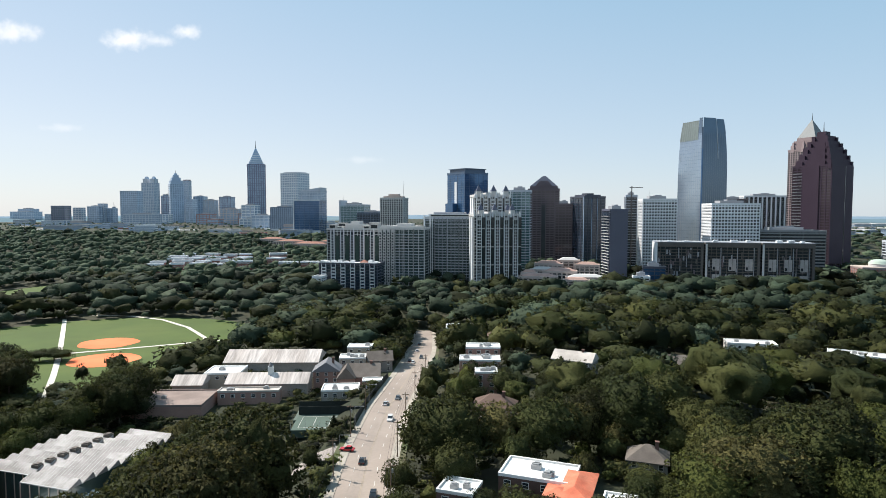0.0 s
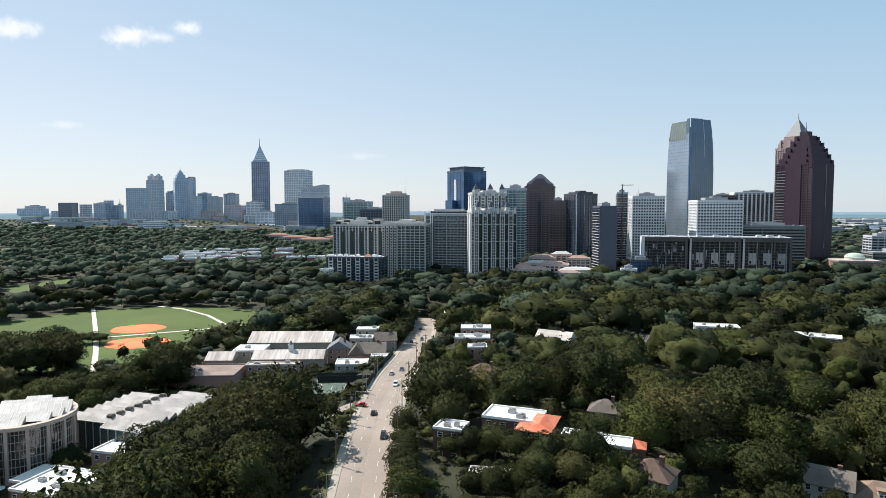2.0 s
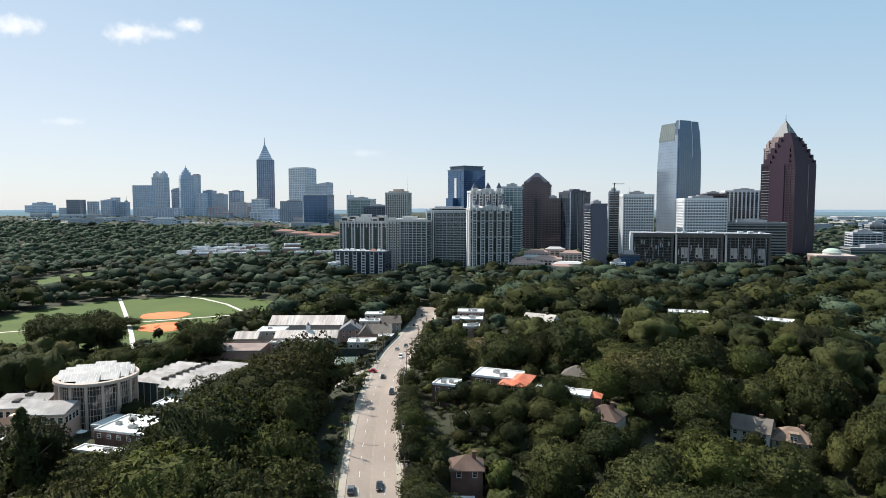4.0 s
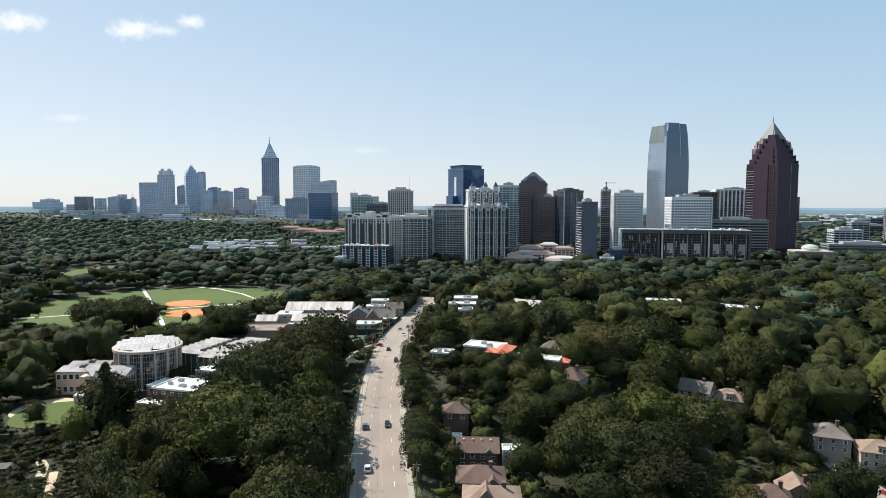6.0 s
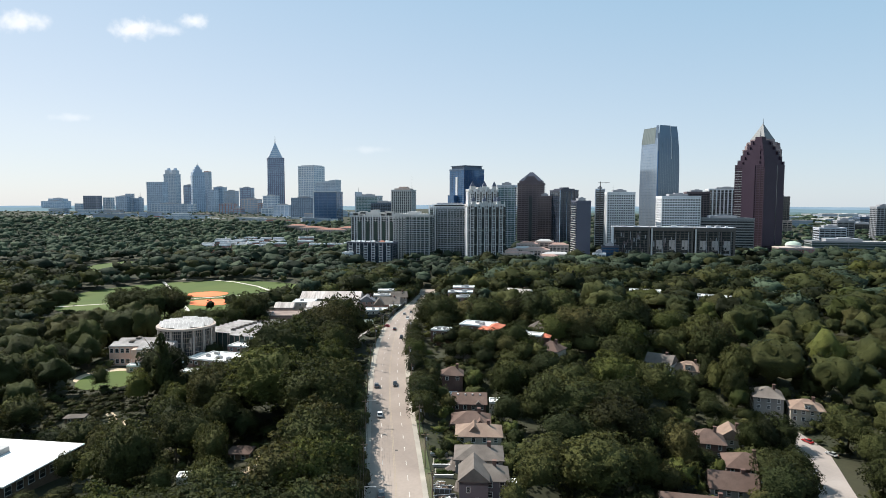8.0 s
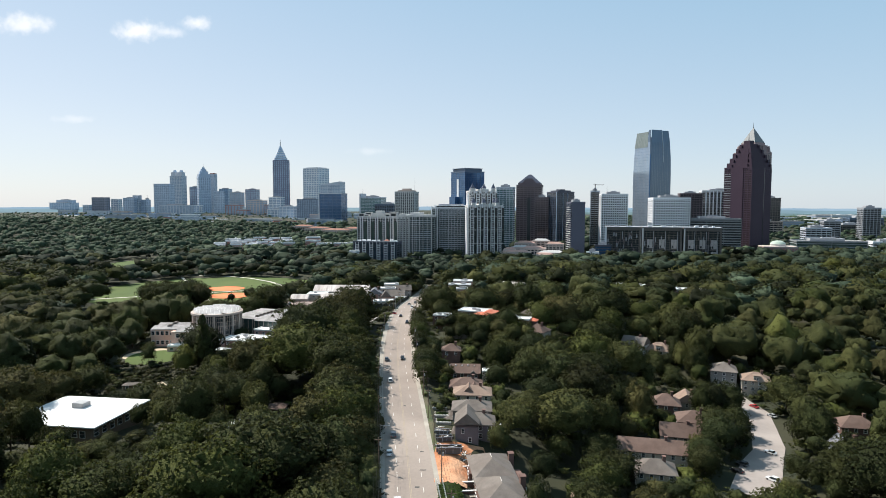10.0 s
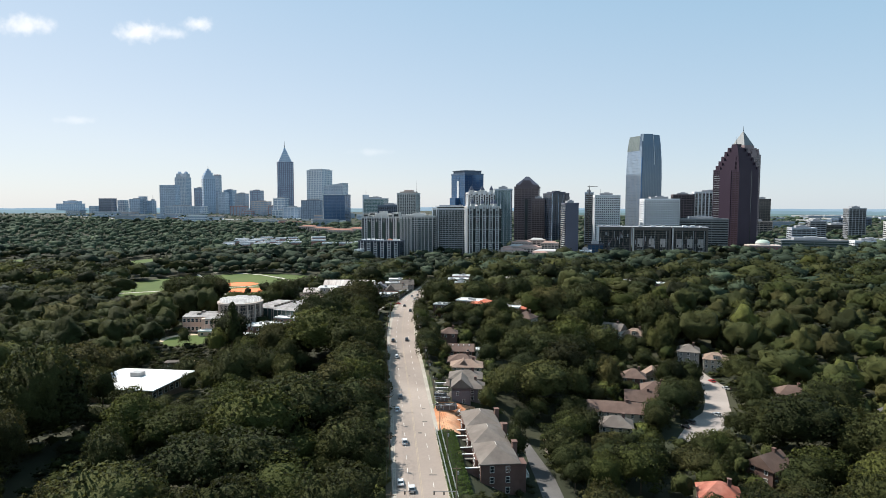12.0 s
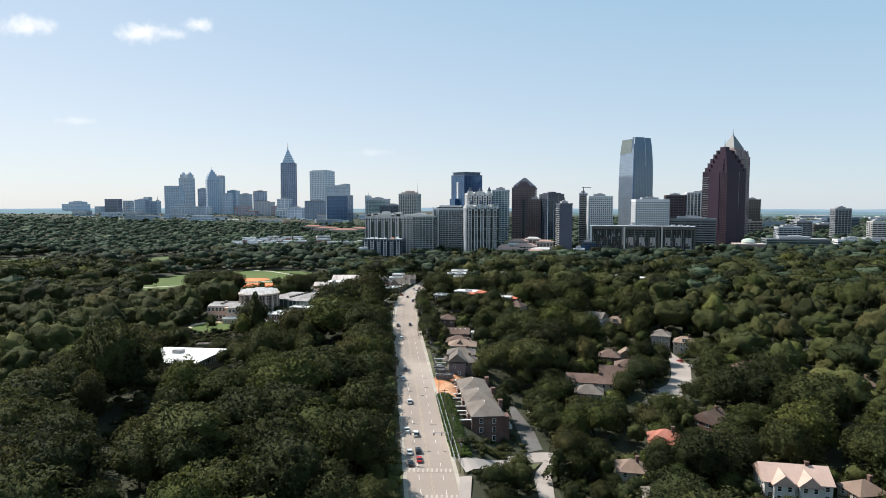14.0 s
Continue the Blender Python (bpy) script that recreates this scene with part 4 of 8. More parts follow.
for x, y, w, d, top, lab, skin in ((640, 862, 40, 28, 36, "pale parking block with open decks", "pale"), (704, 930, 27, 26, 46, "grey residential block with dark windows", "grey"), (700, 768, 52, 24, 18, "low white flat-roofed hall", "bright"), (770, 812, 70, 30, 15, "long low white flat-roofed hall", "bright"), (802, 858, 24, 24, 47, "cream residential tower with rounded cap", "cream"), (690, 1150, 70, 40, 40, "low pale block beyond the woods", "pink"), (880, 1150, 60, 40, 32, "low dark block beyond the woods", "char"),
                                   (980, 1260, 70, 40, 45, "dark office block in the distance", "slate"), (930, 960, 44, 36, 34, "slate residential block with dark windows", "slate")):
    tower("office_block", x, y, w, d, top, lab, W[skin], G["dark"], band=1.4, bay=8, pier=0.8, category="block")
# domed hall
t, h = tower("domed_hall", 486, 690, 44, 30, 15, "rose stone hall with green copper dome", W["rose"], W["rust"], roofing="rose", band=0.8, bay=4, pier=1.4, floor=4, plant=False, category="hall")
part("drum", prism(bmesh.new(), circle(10, 20), h, h + 4), W["cream"], t)
bm = bmesh.new()
bmesh.ops.create_uvsphere(bm, u_segments=20, v_segments=10, radius=10.4)
bmesh.ops.bisect_plane(bm, geom=bm.verts[:] + bm.edges[:] + bm.faces[:], plane_co=(0, 0, 0), plane_no=(0, 0, -1), clear_outer=True)
for v in bm.verts:
    v.co.z = v.co.z * 0.5 + h + 4
part("dome", bm, W["copper"], t, smooth=True)
part("cornice", boxes((-22.8, 22.8, -15.8, 15.8, h - 0.2, h + 1.0)), W["pink"], t)
# low market hall with rose-tiled roofs at the towers' feet
for x, y, w, d, top, roofm in ((118, 692, 30, 16, 19, "rosy"), (142, 700, 24, 16, 22, "cream"), (160, 688, 26, 14, 18, "rosy"), (108, 672, 26, 12, 14, "cream"), (100, 650, 40, 18, 9, "rosy"), (126, 668, 36, 20, 13, "rosy"), (150, 652, 40, 18, 8, "cream"), (138, 640, 26, 12, 6, "rosy"), (92, 660, 16, 14, 12, "rosy")):
    tower("market_hall", x, y, w, d, top, "low stuccoed hall with rose-tinted roof", W["pink"], G["dark"], band=1.2, bay=5, pier=1.5, plant=False, category="hall")
    tt = [o for o in scene.objects if o.name.startswith("market_hall")][-1]
    pyramid(tt, top - tt.location.z, w / 2, d / 2, 3.2, W[roofm], "low_roof", 0.55)
tower("office_block", 222, 652, 22, 14, 19, "small teal-blue panelled block", W["navy"], G["blue"], band=1.0, bay=5, pier=0.5, floor=4, category="block")
tower("office_block", 205, 640, 16, 10, 10, "small white pavilion block", W["bright"], G["dark"], band=1.4, bay=5, pier=0.8, category="block")
tower("office_block", 300, 628, 60, 12, 4, "long low white-roofed building before the trees", W["bright"], G["dark"], band=1.4, bay=8, pier=0.8, category="block", plant=False)
tower("apartment_block", -124, 622, 9, 14, 12, "small white apartment building", W["white"], G["dark"], band=1.2, bay=4, pier=1.0, category="apartments", plant=False)

# ---- garden apartments beyond the park ----
g = random.Random(77)
rows_ = [(x + g.uniform(-6, 6), y + g.uniform(-8, 8), g.uniform(16, 27), g.uniform(10, 13), 4.0 + (y - 870) * 0.035 + g.uniform(-0.8, 0.8), g.uniform(-18, 18)) for y in (872, 902, 934, 968, 1004) for x in (-408, -376, -344, -312)]
rows_ += [(-285, 880, 26, 12, 7, 12), (-250, 930, 24, 14, 8, -18), (-215, 862, 24, 14, 7, 3), (-186, 866, 22, 13, 7, -6), (-155, 870, 30, 16, 8, 0), (-262, 985, 26, 12, 11, 20)]
for x, y, w, d, top, rot in rows_:
    tower("garden_apartments", x, y, w, d, top, "low brown apartments with white flat roof", W["white"], W["rust"], rot=rot, band=0.35, bay=4, pier=0, floor=3, plant=False, roofing="white_roof", category="apartments", group="garden apartments")
for i, (x, y, w, d, top) in enumerate(((-300, 1220, 60, 20, 19), (-255, 1190, 70, 24, 16), (-345, 1260, 50, 20, 22), (-220, 1230, 50, 24, 18))):
    t, h = tower("villa_block", x, y, w, d, top, "low block with orange-red tiled roof", W["pink"], G["dark"], band=1.0, bay=5, pier=1.6, floor=3.2, plant=False, category="apartments", group="tiled villa blocks")
    pyramid(t, h, w / 2, d / 2, 4, W["tile"], "tiled_roof", 0.4)

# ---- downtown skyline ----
# blue in these far walls and panes stands for haze in the air
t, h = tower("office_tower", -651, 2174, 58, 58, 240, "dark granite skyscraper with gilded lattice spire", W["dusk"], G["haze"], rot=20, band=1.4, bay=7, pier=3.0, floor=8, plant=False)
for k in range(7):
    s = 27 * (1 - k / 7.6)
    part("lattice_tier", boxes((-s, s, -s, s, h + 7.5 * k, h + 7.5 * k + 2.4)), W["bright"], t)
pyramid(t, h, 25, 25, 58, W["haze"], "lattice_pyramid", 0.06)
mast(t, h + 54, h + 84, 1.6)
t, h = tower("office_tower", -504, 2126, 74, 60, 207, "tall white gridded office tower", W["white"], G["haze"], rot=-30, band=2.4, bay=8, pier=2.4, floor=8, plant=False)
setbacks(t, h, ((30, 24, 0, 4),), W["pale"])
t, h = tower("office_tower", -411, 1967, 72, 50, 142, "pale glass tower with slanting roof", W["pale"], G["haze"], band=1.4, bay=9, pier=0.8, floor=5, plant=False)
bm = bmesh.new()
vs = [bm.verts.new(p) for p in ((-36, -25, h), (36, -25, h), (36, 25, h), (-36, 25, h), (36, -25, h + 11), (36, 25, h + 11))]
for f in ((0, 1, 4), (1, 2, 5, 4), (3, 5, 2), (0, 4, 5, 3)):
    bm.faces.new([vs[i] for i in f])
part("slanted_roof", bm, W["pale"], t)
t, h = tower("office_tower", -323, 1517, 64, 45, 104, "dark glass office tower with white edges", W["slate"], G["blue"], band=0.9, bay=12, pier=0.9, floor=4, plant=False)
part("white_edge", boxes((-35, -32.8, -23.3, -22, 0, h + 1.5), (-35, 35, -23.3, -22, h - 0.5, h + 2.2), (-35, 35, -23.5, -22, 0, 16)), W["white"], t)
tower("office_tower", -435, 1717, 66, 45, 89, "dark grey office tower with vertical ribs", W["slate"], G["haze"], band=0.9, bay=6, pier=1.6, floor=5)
t, h = tower("office_tower", -1236, 2885, 56, 50, 205, "haze-blue skyscraper with stepped pointed crown", W["haze"], G["haze"], rot=33, band=1.4, bay=9, pier=2.4, floor=8, plant=False)
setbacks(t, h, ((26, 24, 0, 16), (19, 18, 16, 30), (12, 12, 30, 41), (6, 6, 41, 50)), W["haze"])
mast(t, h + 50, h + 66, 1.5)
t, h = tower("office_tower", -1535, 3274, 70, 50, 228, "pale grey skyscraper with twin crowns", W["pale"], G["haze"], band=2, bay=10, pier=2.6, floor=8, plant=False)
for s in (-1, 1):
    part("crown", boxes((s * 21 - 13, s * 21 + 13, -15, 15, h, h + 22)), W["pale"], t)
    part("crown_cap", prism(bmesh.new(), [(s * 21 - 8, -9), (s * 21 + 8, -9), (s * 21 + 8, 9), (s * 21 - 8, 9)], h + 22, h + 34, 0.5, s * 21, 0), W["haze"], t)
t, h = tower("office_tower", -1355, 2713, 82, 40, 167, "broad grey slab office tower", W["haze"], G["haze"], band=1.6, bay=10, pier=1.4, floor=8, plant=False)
# white panel puts the sunlit left edge of the slab into colour
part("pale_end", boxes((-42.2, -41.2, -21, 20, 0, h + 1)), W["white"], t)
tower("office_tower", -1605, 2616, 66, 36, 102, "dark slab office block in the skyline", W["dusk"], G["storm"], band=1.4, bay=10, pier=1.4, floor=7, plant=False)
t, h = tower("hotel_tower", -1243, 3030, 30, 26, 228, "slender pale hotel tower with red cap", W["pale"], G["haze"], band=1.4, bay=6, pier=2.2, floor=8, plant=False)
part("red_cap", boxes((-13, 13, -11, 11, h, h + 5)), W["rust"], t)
for x, y, w, d, top, skin, lab in ((-1893, 3000, 36, 30, 66, "pale", "narrow pale office block"), (-1578, 2700, 40, 26, 95, "white", "pale gridded slab block"), (-1563, 2800, 60, 30, 101, "haze", "haze-blue slab block"), (-1538, 2815, 30, 26, 114, "pale", "pale lift tower between slabs"), (-1507, 2830, 40, 30, 93, "haze", "lower haze-blue slab wing"),
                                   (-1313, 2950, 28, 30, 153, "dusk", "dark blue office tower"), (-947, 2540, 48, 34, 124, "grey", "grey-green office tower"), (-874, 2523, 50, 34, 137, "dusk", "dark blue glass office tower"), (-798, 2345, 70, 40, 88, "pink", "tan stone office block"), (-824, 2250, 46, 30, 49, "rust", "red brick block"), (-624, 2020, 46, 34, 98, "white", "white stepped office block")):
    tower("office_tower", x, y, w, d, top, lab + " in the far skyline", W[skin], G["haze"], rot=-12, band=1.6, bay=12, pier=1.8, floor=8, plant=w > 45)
for x, y, w, d, top, skin, lab in ((-601, 1985, 84, 40, 55, "white", "white banded low block"), (-1163, 2409, 130, 50, 68, "pale", "broad pale civic hall with long roof"), (-2143, 3200, 130, 60, 78, "pale", "broad pale hospital block"), (-2150, 3230, 80, 50, 92, "haze", "upper hospital wing"), (-1090, 2700, 34, 34, 132, "haze", "haze-blue office tower"),
                                   (-1160, 2980, 50, 40, 150, "haze", "haze-blue office tower"), (-1470, 3350, 50, 40, 170, "grey", "grey tower behind the twin crowns"), (-720, 2300, 60, 34, 70, "rust", "red-brown office block"), (-912, 2400, 64, 36, 68, "rust", "red-brown hospital block"), (-1113, 2500, 38, 30, 67, "white", "white low office block"), (-545, 1880, 54, 34, 66, "pale", "pale glass block")):
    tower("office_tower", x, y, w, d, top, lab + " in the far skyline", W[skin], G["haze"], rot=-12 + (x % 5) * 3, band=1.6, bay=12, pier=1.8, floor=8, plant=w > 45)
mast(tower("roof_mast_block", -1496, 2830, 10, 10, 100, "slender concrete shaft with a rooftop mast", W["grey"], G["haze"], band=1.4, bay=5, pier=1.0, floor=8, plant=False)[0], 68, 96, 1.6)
g = random.Random(11)
for i in range(92):
    y = g.uniform(1450, 2700)
    x = -y * g.uniform(0.13, 0.70) + 40
    w, d, top = g.uniform(22, 80), g.uniform(20, 44), 24 + g.choice((2, 4, 6, 8, 10, 14, 20))
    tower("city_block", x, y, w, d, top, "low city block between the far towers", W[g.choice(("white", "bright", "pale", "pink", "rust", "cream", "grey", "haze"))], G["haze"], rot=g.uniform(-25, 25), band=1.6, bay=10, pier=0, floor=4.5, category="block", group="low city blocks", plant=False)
for i in range(24):
    y = g.uniform(1150, 2100)
    x = y * g.uniform(0.50, 0.86)
    w, d, top = g.uniform(26, 90), g.uniform(24, 60), gz(x, y) + g.choice((9, 11, 13, 15))
    tower("city_block", x, y, w, d, top, "low pale block among the distant trees", W[g.choice(("white", "bright", "pale", "cream", "grey", "slate"))], G["haze"], rot=g.uniform(-25, 25), band=1.6, bay=10, pier=0, floor=4.5, category="block", group="low blocks among trees", plant=False)


# ---- low buildings: shared builders ----
R = dict(
    white=mat("white_flat_roof", (0.74, 0.73, 0.71), 0.7, vary=0.07, scale=0.12, fine=0.8, tint=(0.62, 0.61, 0.59)),
    grey=mat("grey_shingles", (0.118, 0.098, 0.085), 0.9, vary=0.25, scale=0.4, fine=2.5, tint=(0.145, 0.124, 0.108), per_object=0.25),
    brown=mat("brown_shingles", (0.105, 0.066, 0.052), 0.9, vary=0.25, scale=0.4, fine=2.5, tint=(0.13, 0.085, 0.068), per_object=0.25),
    tan=mat("tan_shingles", (0.19, 0.13, 0.10), 0.9, vary=0.22, scale=0.4, fine=2.5, tint=(0.23, 0.165, 0.125), per_object=0.2),
    rust=mat("rust_tile_roof", (0.27, 0.085, 0.055), 0.85, vary=0.3, scale=0.5, fine=2.5, tint=(0.36, 0.14, 0.10)),
    orange=mat("orange_tile_roof", (0.47, 0.115, 0.06), 0.8, vary=0.3, scale=0.4, fine=2.5, tint=(0.52, 0.17, 0.095)),
    pale=mat("lichened_pale_roof", (0.40, 0.36, 0.325), 0.9, vary=0.3, scale=0.25, fine=1.5, tint=(0.48, 0.44, 0.40)),
    streaked=mat("streaked_pale_roof", (0.40, 0.35, 0.32), 0.9, vary=0.55, scale=0.35, fine=1.3, share=0.45, tint=(0.50, 0.45, 0.42), stretch=(1.0, 0.10, 0.10)),
    pink=mat("faded_rose_roof", (0.44, 0.31, 0.26), 0.9, vary=0.16, scale=0.3, fine=2.0),
    dull=mat("dull_rose_gravel_roof", (0.20, 0.15, 0.13), 0.9, vary=0.2, scale=0.2, fine=1.5, tint=(0.25, 0.19, 0.165)),
    slate=mat("slate_roof", (0.15, 0.15, 0.16), 0.8, vary=0.18, scale=0.4, fine=2.0),
)
H = dict(
    brick=mat("brown_brick", (0.115, 0.065, 0.053), 0.9, vary=0.25, scale=0.4, fine=4.0, tint=(0.15, 0.09, 0.074)),
    white=mat("white_siding", (0.55, 0.53, 0.50), 0.8, vary=0.08, scale=0.5, fine=3.0),
    cream=mat("cream_stucco", (0.36, 0.315, 0.26), 0.9, vary=0.1, scale=0.4, fine=2.0),
    grey=mat("grey_siding", (0.22, 0.205, 0.195), 0.85, vary=0.1, scale=0.4, fine=3.0),
    mauve=mat("mauve_shingle_wall", (0.16, 0.13, 0.135), 0.9, vary=0.12, scale=0.4, fine=3.0),
    blue=mat("pale_blue_siding", (0.38, 0.43, 0.48), 0.8, vary=0.08, scale=0.5),
    stone=mat("grey_stone_wall", (0.30, 0.27, 0.24), 0.9, vary=0.2, scale=0.6, fine=2.5),
    sand=mat("pinkish_sandstone", (0.43, 0.35, 0.30), 0.85, vary=0.1, scale=0.5),
    trim=mat("white_trim", (0.70, 0.69, 0.66), 0.7, vary=0.06, scale=0.5),
    door=mat("dark_door_paint", (0.07, 0.05, 0.045), 0.5, vary=0.1),
    metal=mat("galvanised_duct", (0.32, 0.32, 0.32), 0.5, metal=0.3, vary=0.12, scale=0.8),
    green=mat("court_green", (0.075, 0.105, 0.085), 0.9, vary=0.15, scale=0.15, fine=1.0, tint=(0.095, 0.12, 0.10)),
    screen=mat("dark_windscreen_mesh", (0.02, 0.024, 0.022), 0.95, vary=0.2, scale=0.5),
    timber=mat("weathered_timber", (0.16, 0.11, 0.075), 0.9, vary=0.2, scale=0.8, fine=4),
    rose=mat("rose_brick_wall", (0.33, 0.20, 0.165), 0.9, vary=0.15, scale=0.4, fine=3.0),
    blush=mat("blush_pink_render", (0.56, 0.37, 0.29), 0.9, vary=0.15, scale=0.3, fine=3.0, tint=(0.62, 0.43, 0.35)),
)
pale_glass = mat("pale_roof_glazing", (0.40, 0.375, 0.36), 0.55, vary=0.25, scale=0.4, fine=2.0, spec=0.2, tint=(0.52, 0.49, 0.47))
clear_glass = mat("greenhouse_glass", (0.21, 0.195, 0.19), 0.65, vary=0.35, scale=0.3, fine=1.5, spec=0.1, tint=(0.32, 0.30, 0.29))


def view_gap(x, y, half, reach=1.0, steps_=None, wall=6.0):
    """Caps planting before a house towards the camera's flight, so that the house stays in view."""
    # (8, -190) lies under the camera's flight
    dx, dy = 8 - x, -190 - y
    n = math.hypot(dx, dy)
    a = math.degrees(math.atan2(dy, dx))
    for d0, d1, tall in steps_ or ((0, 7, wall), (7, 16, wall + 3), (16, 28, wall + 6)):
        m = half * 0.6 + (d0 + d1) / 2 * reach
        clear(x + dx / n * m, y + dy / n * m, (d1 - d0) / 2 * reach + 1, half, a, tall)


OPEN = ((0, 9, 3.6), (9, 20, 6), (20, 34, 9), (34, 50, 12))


def lowest(x, y, w, d, rot):
    a = radians(rot)
    return min(gz(x + u * math.cos(a) - v * math.sin(a), y + u * math.sin(a) + v * math.cos(a)) for u in (-w / 2, 0, w / 2) for v in (-d / 2, 0, d / 2))


def window_set(t, spots, w, h, name="window"):
    """Framed windows with dark panes; spots are (x, y, z, turn) on the walls, facing the turned -y."""
    f = g = None
    for x, y, z, a in spots:
        m = pose(x, y, z, 0, 0, a)
        if f is None:
            f = part(name, boxes((-w / 2 - 0.12, -w / 2, -0.10, 0.05, -0.12, h + 0.12), (w / 2, w / 2 + 0.12, -0.10, 0.05, -0.12, h + 0.12), (-w / 2, w / 2, -0.10, 0.05, -0.12, 0), (-w / 2, w / 2, -0.10, 0.05, h, h + 0.12),
                                 (-w / 2, w / 2, -0.07, 0.05, h * 0.48, h * 0.48 + 0.07)), H["trim"], t)
            f.matrix_basis = m
            g = part("pane", boxes((-w / 2, w / 2, -0.03, 0.04, 0, h)), G["dark"], f)
            first = f
        else:
            o = again(first, m)
            q = g.copy()
            scene.collection.objects.link(q)
            q.parent = o


def roof_mesh(w, d, h, rise, style="hip", over=0.6, thick=0.25, ridge_x=True):
    bm = bmesh.new()
    a, b = w / 2 + over, d / 2 + over
    if not ridge_x:
        a, b = b, a
    inset = b if style == "hip" else 0.0
    inset = min(inset, a * 0.98)
    pts = [(-a, -b, h), (a, -b, h), (a, b, h), (-a, b, h), (-a + inset, 0, h + rise), (a - inset, 0, h + rise)]
    pts = pts + [(x, y, z - thick) for x, y, z in pts[:4]]
    if not ridge_x:
        pts = [(-y, x, z) for x, y, z in pts]
    v = [bm.verts.new(p) for p in pts]
    for f in ((0, 1, 5, 4), (1, 2, 5), (2, 3, 4, 5), (3, 0, 4), (0, 6, 7, 1), (1, 7, 8, 2), (2, 8, 9, 3), (3, 9, 6, 0), (9, 8, 7, 6)):
        bm.faces.new([v[i] for i in f])
    return bm


DWELLINGS = []   # x, y, reach of each house, for the garden trees round it


def house(name, x, y, w, d, rot, walls, rise, label, skin, roof, style="hip", ridge_x=True, chimney=True, porch=0.0, dormer=False, sink=0.4, top=None, view_open=True, group="houses among the trees", category="house", storey=2.9, windows=True):
    """A dwelling: walls, pitched roof with eaves, framed windows with panes, door, chimney, porch, dormer."""
    z0 = lowest(x, y, w, d, rot) - sink if top is None else top - walls
    t = thing(name, x, y, z0, rot, label, category, group)
    clear(x, y, w / 2 + 1.4, d / 2 + 1.4, rot)
    DWELLINGS.append((x, y, max(w, d) / 2))
    if view_open:
        view_gap(x, y, max(w, d) / 2 + 1, 1.0, None, walls)
    bm = boxes((-w / 2, w / 2, -d / 2, d / 2, -3.0, walls))
    if style == "gable":
        if ridge_x:
            for s in (-1, 1):
                bm.faces.new([bm.verts.new((s * w / 2, v, z)) for v, z in ((-d / 2, walls), (d / 2, walls), (0, walls + rise * 0.97))][::s])
        else:
            for s in (-1, 1):
                bm.faces.new([bm.verts.new((u, s * d / 2, z)) for u, z in ((-w / 2, walls), (w / 2, walls), (0, walls + rise * 0.97))][::s])
    part("wall", bm, skin, t)
    part("roof", roof_mesh(w, d, walls + 0.1, rise, style, ridge_x=ridge_x), roof, t)
    n = max(1, int(walls / storey))
    spots = []
    for i in range(n):
        z = walls - storey * (n - i) + 1.0
        for k in range(max(2, int(w / 3.2))):
            u = -w / 2 + w * (k + 0.5) / max(2, int(w / 3.2))
            spots += [(u, -d / 2 - 0.02, z, 0)]
        for k in range(max(2, int(d / 4.0))):
            v = -d / 2 + d * (k + 0.5) / max(2, int(d / 4.0))
            spots += [(-w / 2 - 0.02, v, z, -90)] if x > 8 else [(w / 2 + 0.02, v, z, 90)]
    if windows:
        window_set(t, spots, 1.15, 1.5)
    part("door", boxes((-w / 2 - 0.12, -w / 2 + 0.02, -0.55, 0.55, walls - storey * n, walls - storey * n + 2.1)), H["door"], t)
    if chimney:
        part("chimney", boxes((w * 0.18, w * 0.18 + 1.1, -0.5, 0.6, walls * 0.6, walls + rise + 1.1), (w * 0.18 - 0.1, w * 0.18 + 1.2, -0.6, 0.7, walls + rise + 0.9, walls + rise + 1.15)), H["brick"], t)
    if porch:
        part("porch_roof", roof_mesh(porch + 0.8, d * 0.88, 2.75, 1.0, "hip", 0.35, 0.2, ridge_x=False), roof, t).location = (-w / 2 - porch / 2, 0, 0)
        for v in (-d * 0.42, 0, d * 0.42):
            part("porch_post", boxes((-w / 2 - porch + 0.1, -w / 2 - porch + 0.35, v - 0.13, v + 0.13, -1, 2.7)), H["trim"], t)
    if dormer:
        part("dormer", boxes((-1.3, 1.3, -d / 2 + 0.2, -d / 2 + 2.4, walls, walls + rise * 0.75)), skin, t)
        part("dormer_roof", boxes((-1.7, 1.7, -d / 2 - 0.2, -d / 2 + 2.8, walls + rise * 0.75, walls + rise * 0.75 + 0.2)), roof, t)
        window_set(t, [(-0.55, -d / 2 + 0.17, walls + 0.5, 0), (0.55, -d / 2 + 0.17, walls + 0.5, 0)], 0.8, rise * 0.35, "dormer_window")
    return t


def cross_gable(t, u, v0, v1, z, w, rise, skin, roof):
    """A gable that breaks through a roof and faces the front, from v0 back to v1."""
    bm = bmesh.new()
    prism(bm, [(u - w / 2, v0), (u + w / 2, v0), (u + w / 2, v1), (u - w / 2, v1)], z - 1.2, z)
    bm.faces.new([bm.verts.new(p) for p in ((u - w / 2, v0, z), (u + w / 2, v0, z), (u, v0, z + rise * 0.97))])
    part("front_gable", bm, skin, t)
    o = part("gable_roof", roof_mesh(w, v1 - v0, z + 0.08, rise, "gable", 0.45, 0.22, ridge_x=False), roof, t)
    o.location = (u, (v0 + v1) / 2, 0)


